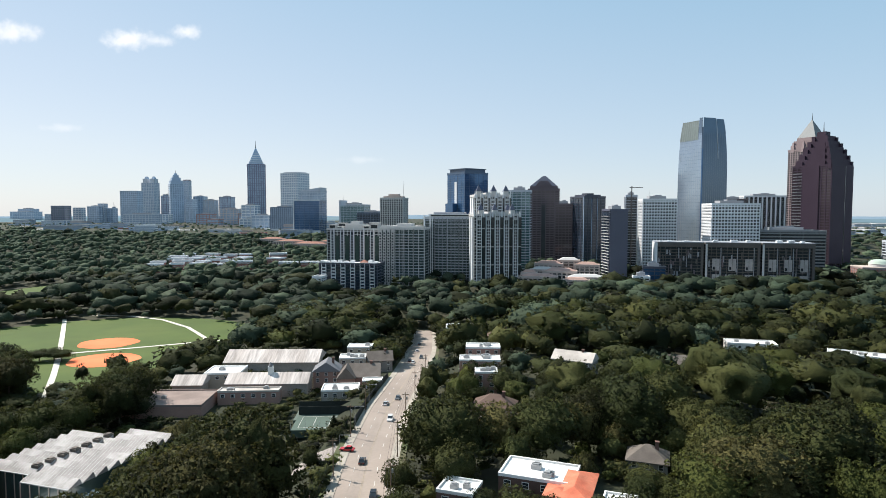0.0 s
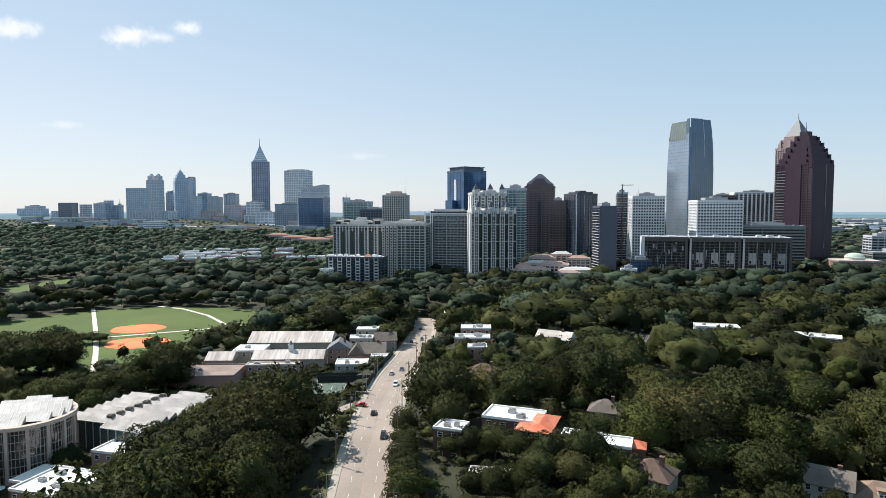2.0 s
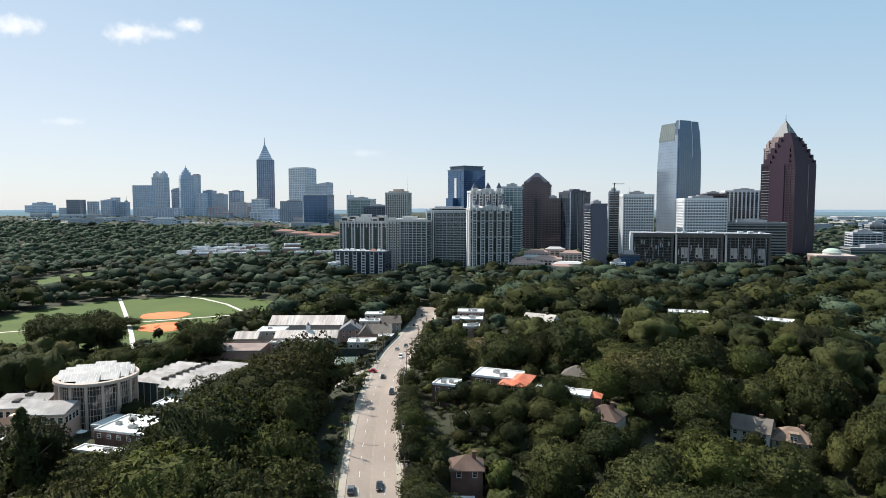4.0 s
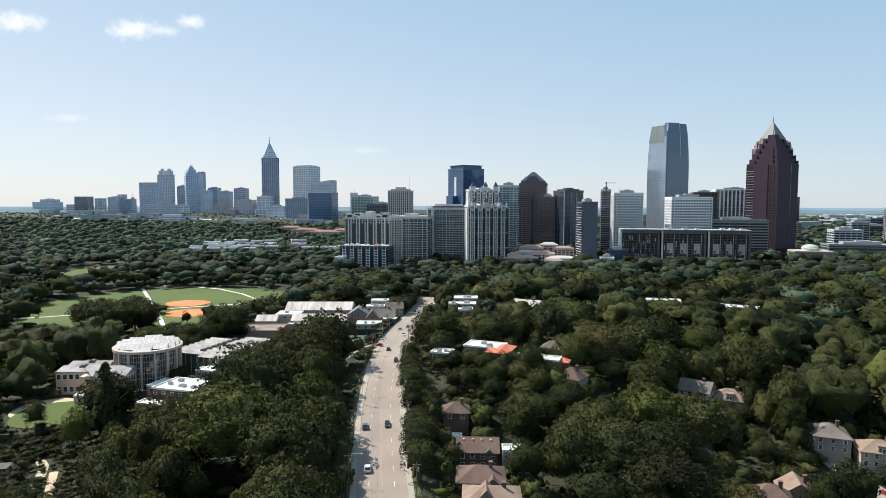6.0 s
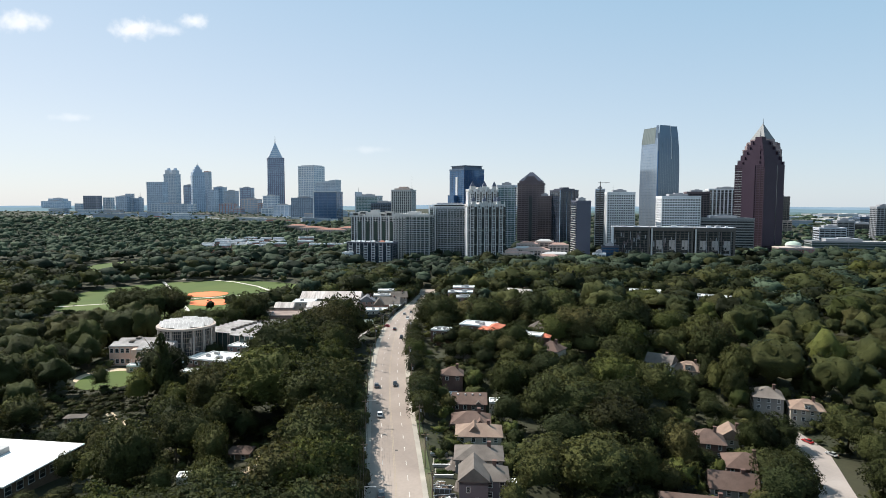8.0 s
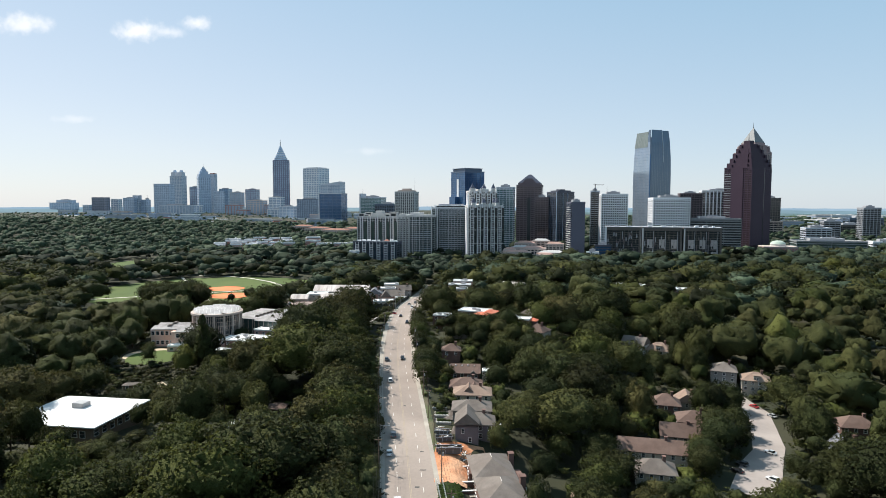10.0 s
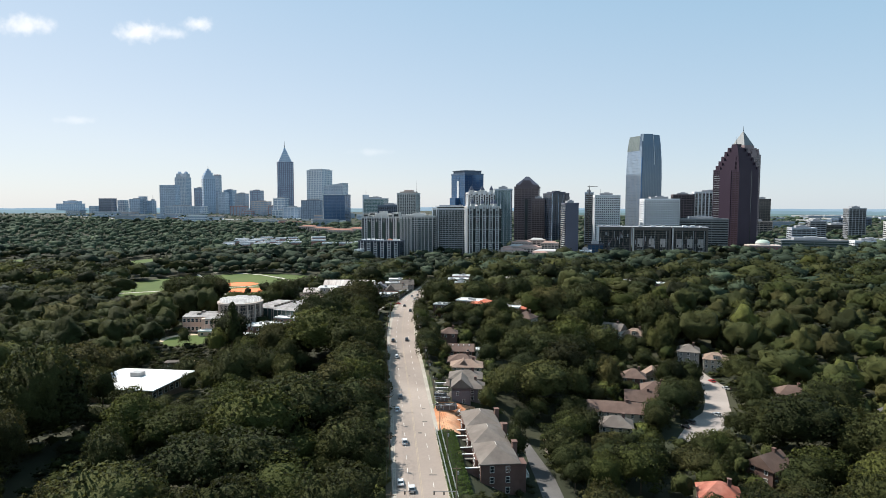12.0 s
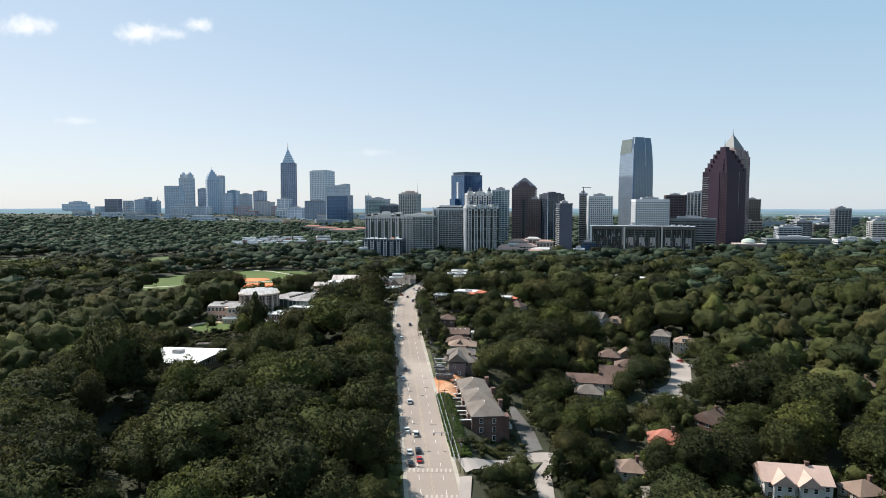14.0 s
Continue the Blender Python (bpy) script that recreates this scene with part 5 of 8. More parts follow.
def flat_block(name, x, y, w, d, rot, walls, label, skin, roof=None, units=2, floors=1, top=None, view_open=True, category="building", windows=True, group=""):
    """A flat-roofed block: walls, parapet, roof deck, windows, rooftop air units."""
    z0 = lowest(x, y, w, d, rot) - 0.4 if top is None else top - walls
    t = thing(name, x, y, z0, rot, label, category, group)
    clear(x, y, w / 2 + 3, d / 2 + 3, rot)
    if view_open:
        view_gap(x, y, max(w, d) / 2 + 1, 1.0, None, walls)
    part("wall", boxes((-w / 2, w / 2, -d / 2, d / 2, -4.0, walls - 0.3)), skin, t)
    part("roof_deck", boxes((-w / 2 + 0.3, w / 2 - 0.3, -d / 2 + 0.3, d / 2 - 0.3, walls - 0.3, walls)), roof or R["white"], t)
    part("parapet", boxes((-w / 2 - 0.1, w / 2 + 0.1, -d / 2 - 0.1, -d / 2 + 0.3, walls - 0.3, walls + 0.5), (-w / 2 - 0.1, w / 2 + 0.1, d / 2 - 0.3, d / 2 + 0.1, walls - 0.3, walls + 0.5),
                          (-w / 2 - 0.1, -w / 2 + 0.3, -d / 2 + 0.3, d / 2 - 0.3, walls - 0.3, walls + 0.5), (w / 2 - 0.3, w / 2 + 0.1, -d / 2 + 0.3, d / 2 - 0.3, walls - 0.3, walls + 0.5)), roof or R["white"], t)
    g = random.Random(int(abs(x * 7 + y)))
    for _ in range(units):
        ux, uy, s = g.uniform(-w * 0.35, w * 0.35), g.uniform(-d * 0.3, d * 0.3), g.uniform(0.8, 1.5)
        part("air_unit", boxes((ux - s, ux + s, uy - s * 0.7, uy + s * 0.7, walls, walls + 1.1), (ux - s * 0.6, ux + s * 0.6, uy - s * 0.45, uy + s * 0.45, walls + 1.1, walls + 1.4)), H["metal"], t)
    if windows:
        spots = []
        for i in range(floors):
            z = walls - 2.5 - 3.0 * (floors - 1 - i)
            for k in range(max(2, int(w / 4))):
                spots.append((-w / 2 + w * (k + 0.5) / max(2, int(w / 4)), -d / 2 - 0.02, z, 0))
            for k in range(max(2, int(d / 5))):
                spots.append((-w / 2 - 0.02, -d / 2 + d * (k + 0.5) / max(2, int(d / 5)), z, -90))
        window_set(t, spots, 1.5, 1.4)
    return t


# ---- botanical garden ----
def rotunda(x, y, z, r, h):
    """Round glasshouse: plinth, columns, glazing bars, ring beam and a saw-toothed glass roof."""
    t = thing("glasshouse_rotunda", x, y, z, 14, "round glazed conservatory with saw-toothed glass roof and pale columns", "conservatory")
    clear(x, y, r + 5, r + 5)
    bm = bmesh.new()
    part("glass_drum", prism(bm, circle(r - 0.4, 48), 0, h), G["dark"], t)
    part("plinth", prism(bmesh.new(), circle(r + 0.25, 48), -4, 1.2), H["cream"], t)
    bm = bmesh.new()
    ring_o, ring_i = circle(r + 0.9, 64), circle(r - 1.0, 64)
    vo = [[bm.verts.new((px, py, zz)) for px, py in rr] for rr, zz in ((ring_o, h - 0.6), (ring_o, h + 0.6), (ring_i, h + 0.6), (ring_i, h - 0.6))]
    for k in range(64):
        for q in range(4):
            bm.faces.new((vo[q][k], vo[q][(k + 1) % 64], vo[(q + 1) % 4][(k + 1) % 64], vo[(q + 1) % 4][k]))
    part("ring_beam", bm, H["sand"], t)
    col = None
    for k in range(16):
        a = 22.5 * k
        m = pose(math.cos(radians(a)) * r, math.sin(radians(a)) * r, 0, 0, 0, a)
        if col is None:
            col = part("column", boxes((-0.45, 0.45, -0.5, 0.5, 0, h)), H["sand"], t)
            col.matrix_basis = m
        else:
            again(col, m)
    bar = None
    for k in range(80):
        a = 4.5 * k
        if k % 5:
            m = pose(math.cos(radians(a)) * (r - 0.25), math.sin(radians(a)) * (r - 0.25), 0, 0, 0, a)
            if bar is None:
                bar = part("glazing_bar", boxes((-0.12, 0.12, -0.07, 0.07, 1, h)), H["sand"], t)
                bar.matrix_basis = m
            else:
                again(bar, m)
    for zz in (3.6, 6.2, 8.8, 11.4, 14.0, 16.4):
        if zz < h:
            bm = bmesh.new()
            part("transom", prism(bm, circle(r - 0.2, 48), zz, zz + 0.18), H["sand"], t)
    # saw-tooth roof: long glazed slopes, each as wide as the drum allows
    n = 7
    for k in range(n):
        y0, y1 = -r * 0.93 + 2 * r * 0.93 * k / n, -r * 0.93 + 2 * r * 0.93 * (k + 1) / n
        half = math.sqrt(max(r * r * 0.94 - max(abs(y0), abs(y1)) ** 2, 4))
        bm = bmesh.new()
        vs = [bm.verts.new(p) for p in ((-half, y0, h + 0.5), (half, y0, h + 0.5), (half, y1, h + 2.6), (-half, y1, h + 2.6), (-half, y1, h + 0.5), (half, y1, h + 0.5))]
        for f in ((0, 1, 2, 3), (3, 2, 5, 4), (0, 3, 4), (1, 5, 2)):
            bm.faces.new([vs[i] for i in f])
        saw = part("roof_light", bm, pale_glass, t)
        for i in range(int(half)):
            u = -half + 2 * half * (i + 0.5) / max(1, int(half))
            bm = bmesh.new()
            vs = [bm.verts.new(p) for p in ((u - 0.09, y0, h + 0.56), (u + 0.09, y0, h + 0.56), (u + 0.09, y1, h + 2.68), (u - 0.09, y1, h + 2.68))]
            bm.faces.new(vs)
            part("roof_bar", bm, H["trim"], saw)
    return t


rotunda(-137.4, 160, -9.5, 14.5, 18.6)
view_gap(-134, 150, 20, 1.0, OPEN)
view_gap(-115, 150, 18, 1.0, OPEN)


def glasshouse(x, y, w, d, rot, z, n, h, label, rise=1.7, frame_w=0.12, vent_x=0.0, skin=None):
    """Greenhouse range: low walls, saw-toothed glazed bays with bars, ridge vents."""
    t = thing("greenhouse_range", x, y, z, rot, label, "greenhouse")
    clear(x, y, w / 2 + 3, d / 2 + 3, rot)
    part("base_wall", boxes((-w / 2, w / 2, -d / 2, d / 2, -4, 1.0)), H["stone"], t)
    if skin:
        part("wall", boxes((-w / 2, w / 2, -d / 2, d / 2, 1.0, h)), skin, t)
        part("eaves_band", boxes((-w / 2 - 0.25, w / 2 + 0.25, -d / 2 - 0.25, d / 2 + 0.25, h - 0.5, h - 0.1)), H["sand"], t)
        spots = [(-w / 2 + w * (k + 0.5) / int(w / 2.6), -d / 2 - 0.02, z1, 0) for k in range(int(w / 2.6)) for z1 in (2.0, h - 3.4)]
        spots += [(w / 2 + 0.02, -d / 2 + d * (k + 0.5) / int(d / 2.2), h - 3.4, 90) for k in range(int(d / 2.2))]
        window_set(t, spots, 1.7, 2.2)
    else:
        part("side_glass", boxes((-w / 2 + 0.1, w / 2 - 0.1, -d / 2 + 0.1, d / 2 - 0.1, 1.0, h)), G["green"], t)
    post = None
    for k in range(0 if skin else int(w / 3) + 1):
        m = Matrix.Translation((-w / 2 + w * k / int(w / 3), -d / 2, 0))
        if post is None:
            post = part("mullion", boxes((-frame_w, frame_w, -0.1, 0.15, 1.0, h)), H["sand"], t)
            post.matrix_basis = m
        else:
            again(post, m)
    bay = d / n
    saw = None
    for k in range(n):
        m = Matrix.Translation((0, -d / 2 + bay * k, h))
        if saw is None:
            bm = bmesh.new()
            vs = [bm.verts.new(p) for p in ((-w / 2, 0, 0), (w / 2, 0, 0), (w / 2, bay * 0.82, rise), (-w / 2, bay * 0.82, rise), (-w / 2, bay, 0), (w / 2, bay, 0))]
            for f in ((0, 1, 2, 3), (3, 2, 5, 4), (0, 3, 4), (1, 5, 2)):
                bm.faces.new([vs[i] for i in f])
            saw = part("glazed_bay", bm, clear_glass, t)
            saw.matrix_basis = m
            bm = bmesh.new()
            for i in range(int(w / 1.1)):
                u = -w / 2 + w * i / int(w / 1.1)
                bm.faces.new([bm.verts.new(p) for p in ((u - 0.055, 0, 0.06), (u + 0.055, 0, 0.06), (u + 0.055, bay * 0.82, rise + 0.06), (u - 0.055, bay * 0.82, rise + 0.06))])
            bars = part("roof_bar", bm, H["metal"], saw)
            bars["kind"] = "stuff"
            gut = part("gutter", boxes((-w / 2 - 0.1, w / 2 + 0.1, -0.18, 0.18, -0.15, 0.12)), H["metal"], saw)
            fittings = [bars, gut]
            if vent_x is not None:
                fittings.append(part("ridge_vent", boxes((vent_x - 1.2, vent_x + 1.2, bay * 0.5, bay * 0.95, rise - 0.6, rise + 0.3), (vent_x - 0.8, vent_x + 0.8, bay * 0.58, bay * 0.9, rise + 0.3, rise + 0.6)), R["grey"], saw))
        else:
            o = again(saw, m)
            for c in fittings:
                q = c.copy()
                scene.collection.objects.link(q)
                q.parent = o
    return t


glasshouse(-119.6, 187.5, 16.8, 29.5, -17, -9, 7, 11.3, "greenhouse range with saw-toothed glazed bays and ridge vents", 1.7, 0.12, 6.9)
glasshouse(-102.3, 183.5, 17, 40.4, -17, -9, 9, 11.3, "longer greenhouse range with saw-toothed bays beside another", 1.7, 0.12, None)
glasshouse(-161.5, 150, 19, 17, 4, -9.5, 2, 11.0, "pink-walled garden wing with pale glazed roof beside the rotunda", 1.3, skin=H["blush"])
front = glasshouse(-144.5, 140.5, 17, 12.5, 4, -9.0, 1, 10.6, "pink-walled front wing with one sloping glazed roof", 2.2, vent_x=None, skin=H["blush"])
part("green_window", boxes((-8.7, -8.5, -5.4, -1.6, 6.4, 9.4)), G["green"], front)
part("entrance_tower", boxes((-10.6, -8.5, -6.6, -2.0, -4, 10.2), (-10.9, -8.2, -6.9, -1.7, 10.2, 10.6)), H["blush"], front)
flat_block("garden_hall", -150, 131, 10, 5, 4, 3.0, "low garden hall with white flat terrace roof", H["blush"], None, 0, top=-5.6, view_open=False)
flat_block("service_block", -102.3, 161.5, 18, 17, -14, 7, "brick service block with white flat roof and air units", H["rose"], None, 1, top=-1.4, view_open=False)
flat_block("service_block", -109.2, 134.2, 21, 16.5, -15, 6, "brick service block with white flat roof and vents", H["brick"], None, 4, top=-2.0, view_open=False)
flat_block("service_block", -122.5, 143.5, 9, 12, -15, 4, "low white-roofed link building", H["rose"], None, 0, top=-4.0, view_open=False)
flat_block("service_block", -114, 120.5, 20, 5, -15, 3, "low white-roofed brick store", H["brick"], None, 1, top=-6.0, view_open=False)
# lawn, sand walks, terrace
lawn = [(-156 + (15 + 0.8 * math.sin(3 * a)) * math.cos(a), 115.5 + (17 + 0.9 * math.cos(2 * a)) * math.sin(a)) for a in np.linspace(0, 2 * math.pi, 36, endpoint=False)]
sheet("sand_walk", [(-161 + 14.5 * math.cos(a), 122 + (14.5 + 1.2 * math.sin(4 * a)) * math.sin(a)) for a in np.linspace(0, 2 * math.pi, 30, endpoint=False)], M["sandpath"], "sandy walk round the head of the garden lawn", "path", 0.14, cell=4)
sheet("lawn", lawn, M["grass"], "bright mown oval garden lawn", "lawn", 0.24, cell=4)
clear(-157, 117, 16.5, 19, 0, 0, True)
view_gap(-157, 100, 17, 1.0, ((0, 14, 4.5), (14, 30, 7), (30, 48, 10)))
ribbon("garden_path", [(-134, 74), (-130, 70), (-127, 64), (-124, 55), (-129, 51), (-137, 53)], 3.0, M["sandpath"], "sandy garden walk between shrubs", "path")
ribbon("garden_path", [(-124, 66), (-120, 58), (-115, 49), (-111, 40), (-105, 33), (-98, 28)], 2.6, M["sandpath"], "sandy garden walk between shrubs", "path")
ribbon("garden_path", [(-54, 26), (-56, 13), (-57, 2), (-50, -8)], 3.0, M["sandpath"], "sandy garden walk between shrubs", "path")
clear(-122, 57, 17, 17, 0, 2.4)
clear(-57, 10, 6, 16, 0, 2.5)
clear(-72, 2, 5, 7, 0, 3.0)
for x, y in ((-137, 136), (-142, 139), (-132, 139), (-146, 135), (-152, 137)):
    t = thing("parasol", x, y, gz(x, y) + 0.05, 0, "open white terrace parasol on a pole", "parasol", "terrace parasols")
    part("pole", prism(bmesh.new(), circle(0.05, 6), -0.1, 2.5), H["metal"], t)
    part("canopy", prism(bmesh.new(), circle(2.0, 8), 2.2, 3.0, 0.05), R["white"], t)
clear(-142, 137, 14, 6)
# visitor building with one big sloping white roof
t = thing("visitor_building", -129.5, 3.5, -7.4, -10, "dark timber visitor building with big sloping white roof", "building")
clear(-131.5, 4.5, 20, 17, -10)
view_gap(-127, -4, 22, 1.0, ((0, 10, 5), (10, 26, 9), (26, 44, 12)))
clear(-106, -92, 9, 34, 20, 4.5, True)
part("wall", boxes((-20, 14, -12, 15.5, -4, 5.0)), H["timber"], t)
bm = bmesh.new()
vs = [bm.verts.new(p) for p in ((-22, -13.5, 4.8), (16.5, -13.5, 5.6), (16.5, 17, 6.2), (-22, 17, 5.4), (-22, -13.5, 4.4), (16.5, -13.5, 5.2), (16.5, 17, 5.8), (-22, 17, 5.0))]
for f in ((0, 1, 2, 3), (7, 6, 5, 4), (0, 4, 5, 1), (1, 5, 6, 2), (2, 6, 7, 3), (3, 7, 4, 0)):
    bm.faces.new([vs[i] for i in f])
part("roof", bm, R["white"], t)
part("air_unit", boxes((-8, -3, 4, 8, 5.0, 7.4)), H["metal"], t)
window_set(t, [(-16 + 3.3 * i, -12.02, 1.0, 0) for i in range(9)] + [(14.02, -9.5 + 4 * i, 1.2, 90) for i in range(6)], 2.2, 2.4)
house("garden_pavilion", -99, 35, 10, 5, 55, 2.8, 1.4, "small timber garden pavilion with red-edged roof", H["timber"], R["tan"], chimney=False, category="pavilion")
house("garden_pavilion", -62, 25, 7, 6, 0, 2.6, 1.6, "small brown-roofed garden pavilion", H["timber"], R["brown"], chimney=False, category="pavilion")
house("garden_pavilion", -143, 66, 7, 4, 10, 2.5, 0.6, "low grey-roofed garden shelter", H["timber"], R["grey"], chimney=False, category="pavilion")
flat_block("service_hut", -72, 5, 5, 4, 10, 3, "small white flat-roofed service hut", H["white"], None, 0, windows=False, category="hut")

# ---- school and church by the avenue ----
house("school_hall", -87, 320, 47, 21, 1, 8.5, 4.4, "long school hall with pale streaked gable roof", H["stone"], R["streaked"], "gable", chimney=False, top=0.7, category="hall", group="", windows=False)
house("school_wing", -79, 280, 36, 14, 2, 5.5, 3.4, "long stone school wing with pale streaked roof", H["stone"], R["streaked"], "gable", chimney=False, top=0.0, category="hall", group="", windows=False)
house("school_wing", -113.5, 276.5, 13, 12, 2, 5.5, 3.2, "short stone school wing with pale streaked roof", H["stone"], R["streaked"], "gable", chimney=False, top=0.0, category="hall", group="", windows=False)
flat_block("school_block", -101.5, 287, 16, 14, 2, 7, "flat-roofed white school block", H["cream"], R["white"], 1, top=2.6)
flat_block("school_gym", -114, 257, 32, 22, 2, 8, "rose brick gymnasium with flat dull pink roof", H["rose"], R["dull"], 1, top=-1.6, windows=False)
flat_block("school_walkway", -84, 266, 26, 6, 3, 4, "low flat-roofed school corridor", H["rose"], R["pale"], 2, top=-0.6)
t = thing("cupola", -78.5, 279.5, 3.2, 3, "small white roof cupola with dark dome", "cupola")
part("drum", boxes((-1.1, 1.1, -1.1, 1.1, -1, 3.2)), H["trim"], t)
part("dome", prism(bmesh.new(), circle(1.3, 10), 3.2, 5.0, 0.15), R["slate"], t)
house("church_house", -55, 292, 12, 11, 4, 6.5, 4.4, "stone church house with steep gable", H["rose"], R["slate"], "gable", ridge_x=False, top=2.0, category="church")
house("church_transept", -44.6, 284, 7.5, 9, 4, 7.0, 5.2, "rose brick church transept with steep gable", H["rose"], R["grey"], "gable", ridge_x=False, top=0.5, chimney=False, category="church", group="", windows=False)
house("church", -37, 290, 14, 13, 4, 8.0, 5.0, "brown brick church with steep grey gable roof", H["rose"], R["grey"], "gable", ridge_x=True, top=0.2, category="church", porch=0, windows=False)
flat_block("church_annex", -45, 269.5, 16, 11, 4, 6.5, "stone annex with white flat roof and air units", H["stone"], None, 4, top=-0.6)
flat_block("church_annex", -32, 278.5, 9, 6, 4, 5, "low white-roofed church porch", H["rose"], None, 0, top=0.4)
flat_block("shop_block", -44, 328, 13, 9, 0, 7, "small shop with white flat canopy roof", H["cream"], None, 1, top=5.2)
house("dwelling", -32, 310, 12, 10, 10, 6, 4, "grey gabled dwelling by the church", H["grey"], R["grey"], "gable", top=2.6)
flat_block("church_annex", -45, 307, 13, 9, 4, 6, "white-roofed church office with roof units", H["cream"], None, 4, top=4.4, view_open=False)
for x, y, w, d in ((-47, 246, 24, 14), (-42, 227, 26, 17)):
    z = gz(x, y) + 0.5
    t = thing("tennis_court", x, y, z, 3, "green tennis court with white lines behind mesh fences", "tennis court", "tennis courts")
    clear(x, y, w / 2 + 2, d / 2 + 2, 3)
    view_gap(x, y, 14)
    part("surface", boxes((-w / 2, w / 2, -d / 2, d / 2, -3, 0)), H["green"], t)
    for a, b, c, e in ((-w * 0.42, w * 0.42, -d * 0.36, -d * 0.36 + 0.12), (-w * 0.42, w * 0.42, d * 0.36, d * 0.36 + 0.12), (-w * 0.42, -w * 0.42 + 0.12, -d * 0.36, d * 0.36), (w * 0.42, w * 0.42 + 0.12, -d * 0.36, d * 0.36), (-0.06, 0.06, -d * 0.36, d * 0.36), (-w * 0.22, -w * 0.22 + 0.1, -d * 0.3, d * 0.3), (w * 0.22, w * 0.22 + 0.1, -d * 0.3, d * 0.3)):
        part("line", boxes((a, b, c, e, 0.0, 0.03)), M["white_line"], t)
    part("windscreen", boxes((-w / 2, w / 2, d / 2, d / 2 + 0.1, 0, 3.2)), H["screen"], t)
    part("windscreen", boxes((w / 2, w / 2 + 0.1, -d / 2, d / 2, 0, 3.2)), H["screen"], t)
    for i in range(6):
        part("fence_post", prism(bmesh.new(), circle(0.07, 6, -w / 2 + w * i / 5, -d / 2), 0, 3.2), H["metal"], t)
# dark screen wall along the pavement
t = thing("screen_fence", 0, 0, 0, 0, "dark mesh screen fence along the pavement", "fence")
for i in range(16):
    y0 = 212 + 5 * i
    x0, x1 = float(ave_x(y0)) - 9.4, float(ave_x(y0 + 5)) - 9.4
    z0 = float(ave_z(y0))
    bm = bmesh.new()
    vs = [bm.verts.new(p) for p in ((x0, y0, z0), (x1, y0 + 5, z0), (x1, y0 + 5, z0 + 2.6), (x0, y0, z0 + 2.6), (x0 - 0.1, y0, z0), (x1 - 0.1, y0 + 5, z0), (x1 - 0.1, y0 + 5, z0 + 2.6), (x0 - 0.1, y0, z0 + 2.6))]
    for f in ((0, 1, 2, 3), (7, 6, 5, 4), (3, 2, 6, 7), (0, 3, 7, 4), (1, 5, 6, 2)):
        bm.faces.new([vs[k] for k in f])
    part("panel", bm, H["screen"], t)
# side drive by the garden entrance
sheet("driveway", [(-28.5, 176), (-28.5, 192), (-40, 190), (-52, 188), (-52, 181), (-40, 180)], M["street"], "pale concrete driveway off the avenue", "driveway", 0.2)
clear(-40, 185, 14, 9)
# low shrubs between the meadow and the glasshouses, capped to fit the camera's view
clear(-195, 262, 95, 42, 0, 7.5)
clear(-150, 235, 40, 16, 0, 6)
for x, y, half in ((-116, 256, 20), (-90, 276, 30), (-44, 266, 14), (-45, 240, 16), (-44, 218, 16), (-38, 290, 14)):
    view_gap(x, y, half, 1.0, OPEN)
clear(-75, 262, 50, 26, 0, 6)
clear(-112, 252, 24, 7, 0, 0)


# ---- houses along the avenue and down the slope ----
t = house("dwelling", 16.3, 66, 13, 12, -2, 6.0, 2.9, "brown-roofed house with dormers beside the avenue", H["brick"], R["brown"], "gable", top=-1.6, porch=2.2, chimney=False)
for u in (-4.6, -1.6, 1.2, 4.2):
    part("roof_vent", boxes((u - 0.3, u + 0.3, -1.7, -1.2, 8.0, 8.75)), H["trim"], t)
cross_gable(t, 3.6, -6.0, 0.0, 5.2, 3.6, 1.9, H["grey"], R["grey"])
flat_block("garage", 27, 61, 6, 5, -2, 3, "small garage with white flat roof", H["cream"], None, 0, top=-0.5, windows=False, category="garage", view_open=False)
t = house("dwelling", 16.2, 45, 13.5, 11, -2, 6.0, 3.0, "brick house with red-brown hip roof", H["brick"], R["brown"], top=-2.1, porch=2.0)
cross_gable(t, 3.4, -6.4, 0.0, 5.6, 4.2, 2.2, H["brick"], R["brown"])
t = house("dwelling", 18.4, 29.5, 15, 10.5, -2, 6.6, 2.7, "house with wide tan hip roof", H["cream"], R["tan"], top=-0.8, porch=2.6)
cross_gable(t, -1.5, -3.4, 2.5, 7.2, 3.6, 2.4, H["cream"], R["tan"])
house("dwelling", 17.6, 11.5, 14.4, 11, -2, 6.4, 2.6, "grey-roofed house with hipped roof and porch", H["grey"], R["grey"], top=-1.1, porch=2.6)
t = house("dwelling", 18.6, -1.0, 13.4, 9.4, -2, 7.0, 3.0, "mauve-grey shingled house with gabled front wing and stained walls", H["mauve"], R["grey"], top=-2.2, porch=2.6)
part("wing", boxes((-7.2, 1.0, -8.0, -3.0, -3.0, 8.3)), H["mauve"], t)
cross_gable(t, -3.1, -8.0, 2.5, 8.3, 8.2, 3.9, H["mauve"], R["grey"])
window_set(t, [(-4.6, -8.02, 5.0, 0), (-2.0, -8.02, 1.8, 0)], 0.9, 1.6, "wing_window")
for z in (3.0, 6.0):
    part("awning", boxes((6.7, 9.3, -3.6, -0.6, z, z + 0.15), (9.1, 9.3, -3.5, -3.3, -2.5, z), (9.1, 9.3, -0.9, -0.7, -2.5, z)), H["trim"], t, "white side balcony")
house("dwelling", 9.5, 88, 9, 8, 0, 5.0, 3.0, "small brown house above the pavement", H["brick"], R["brown"], top=3.0)
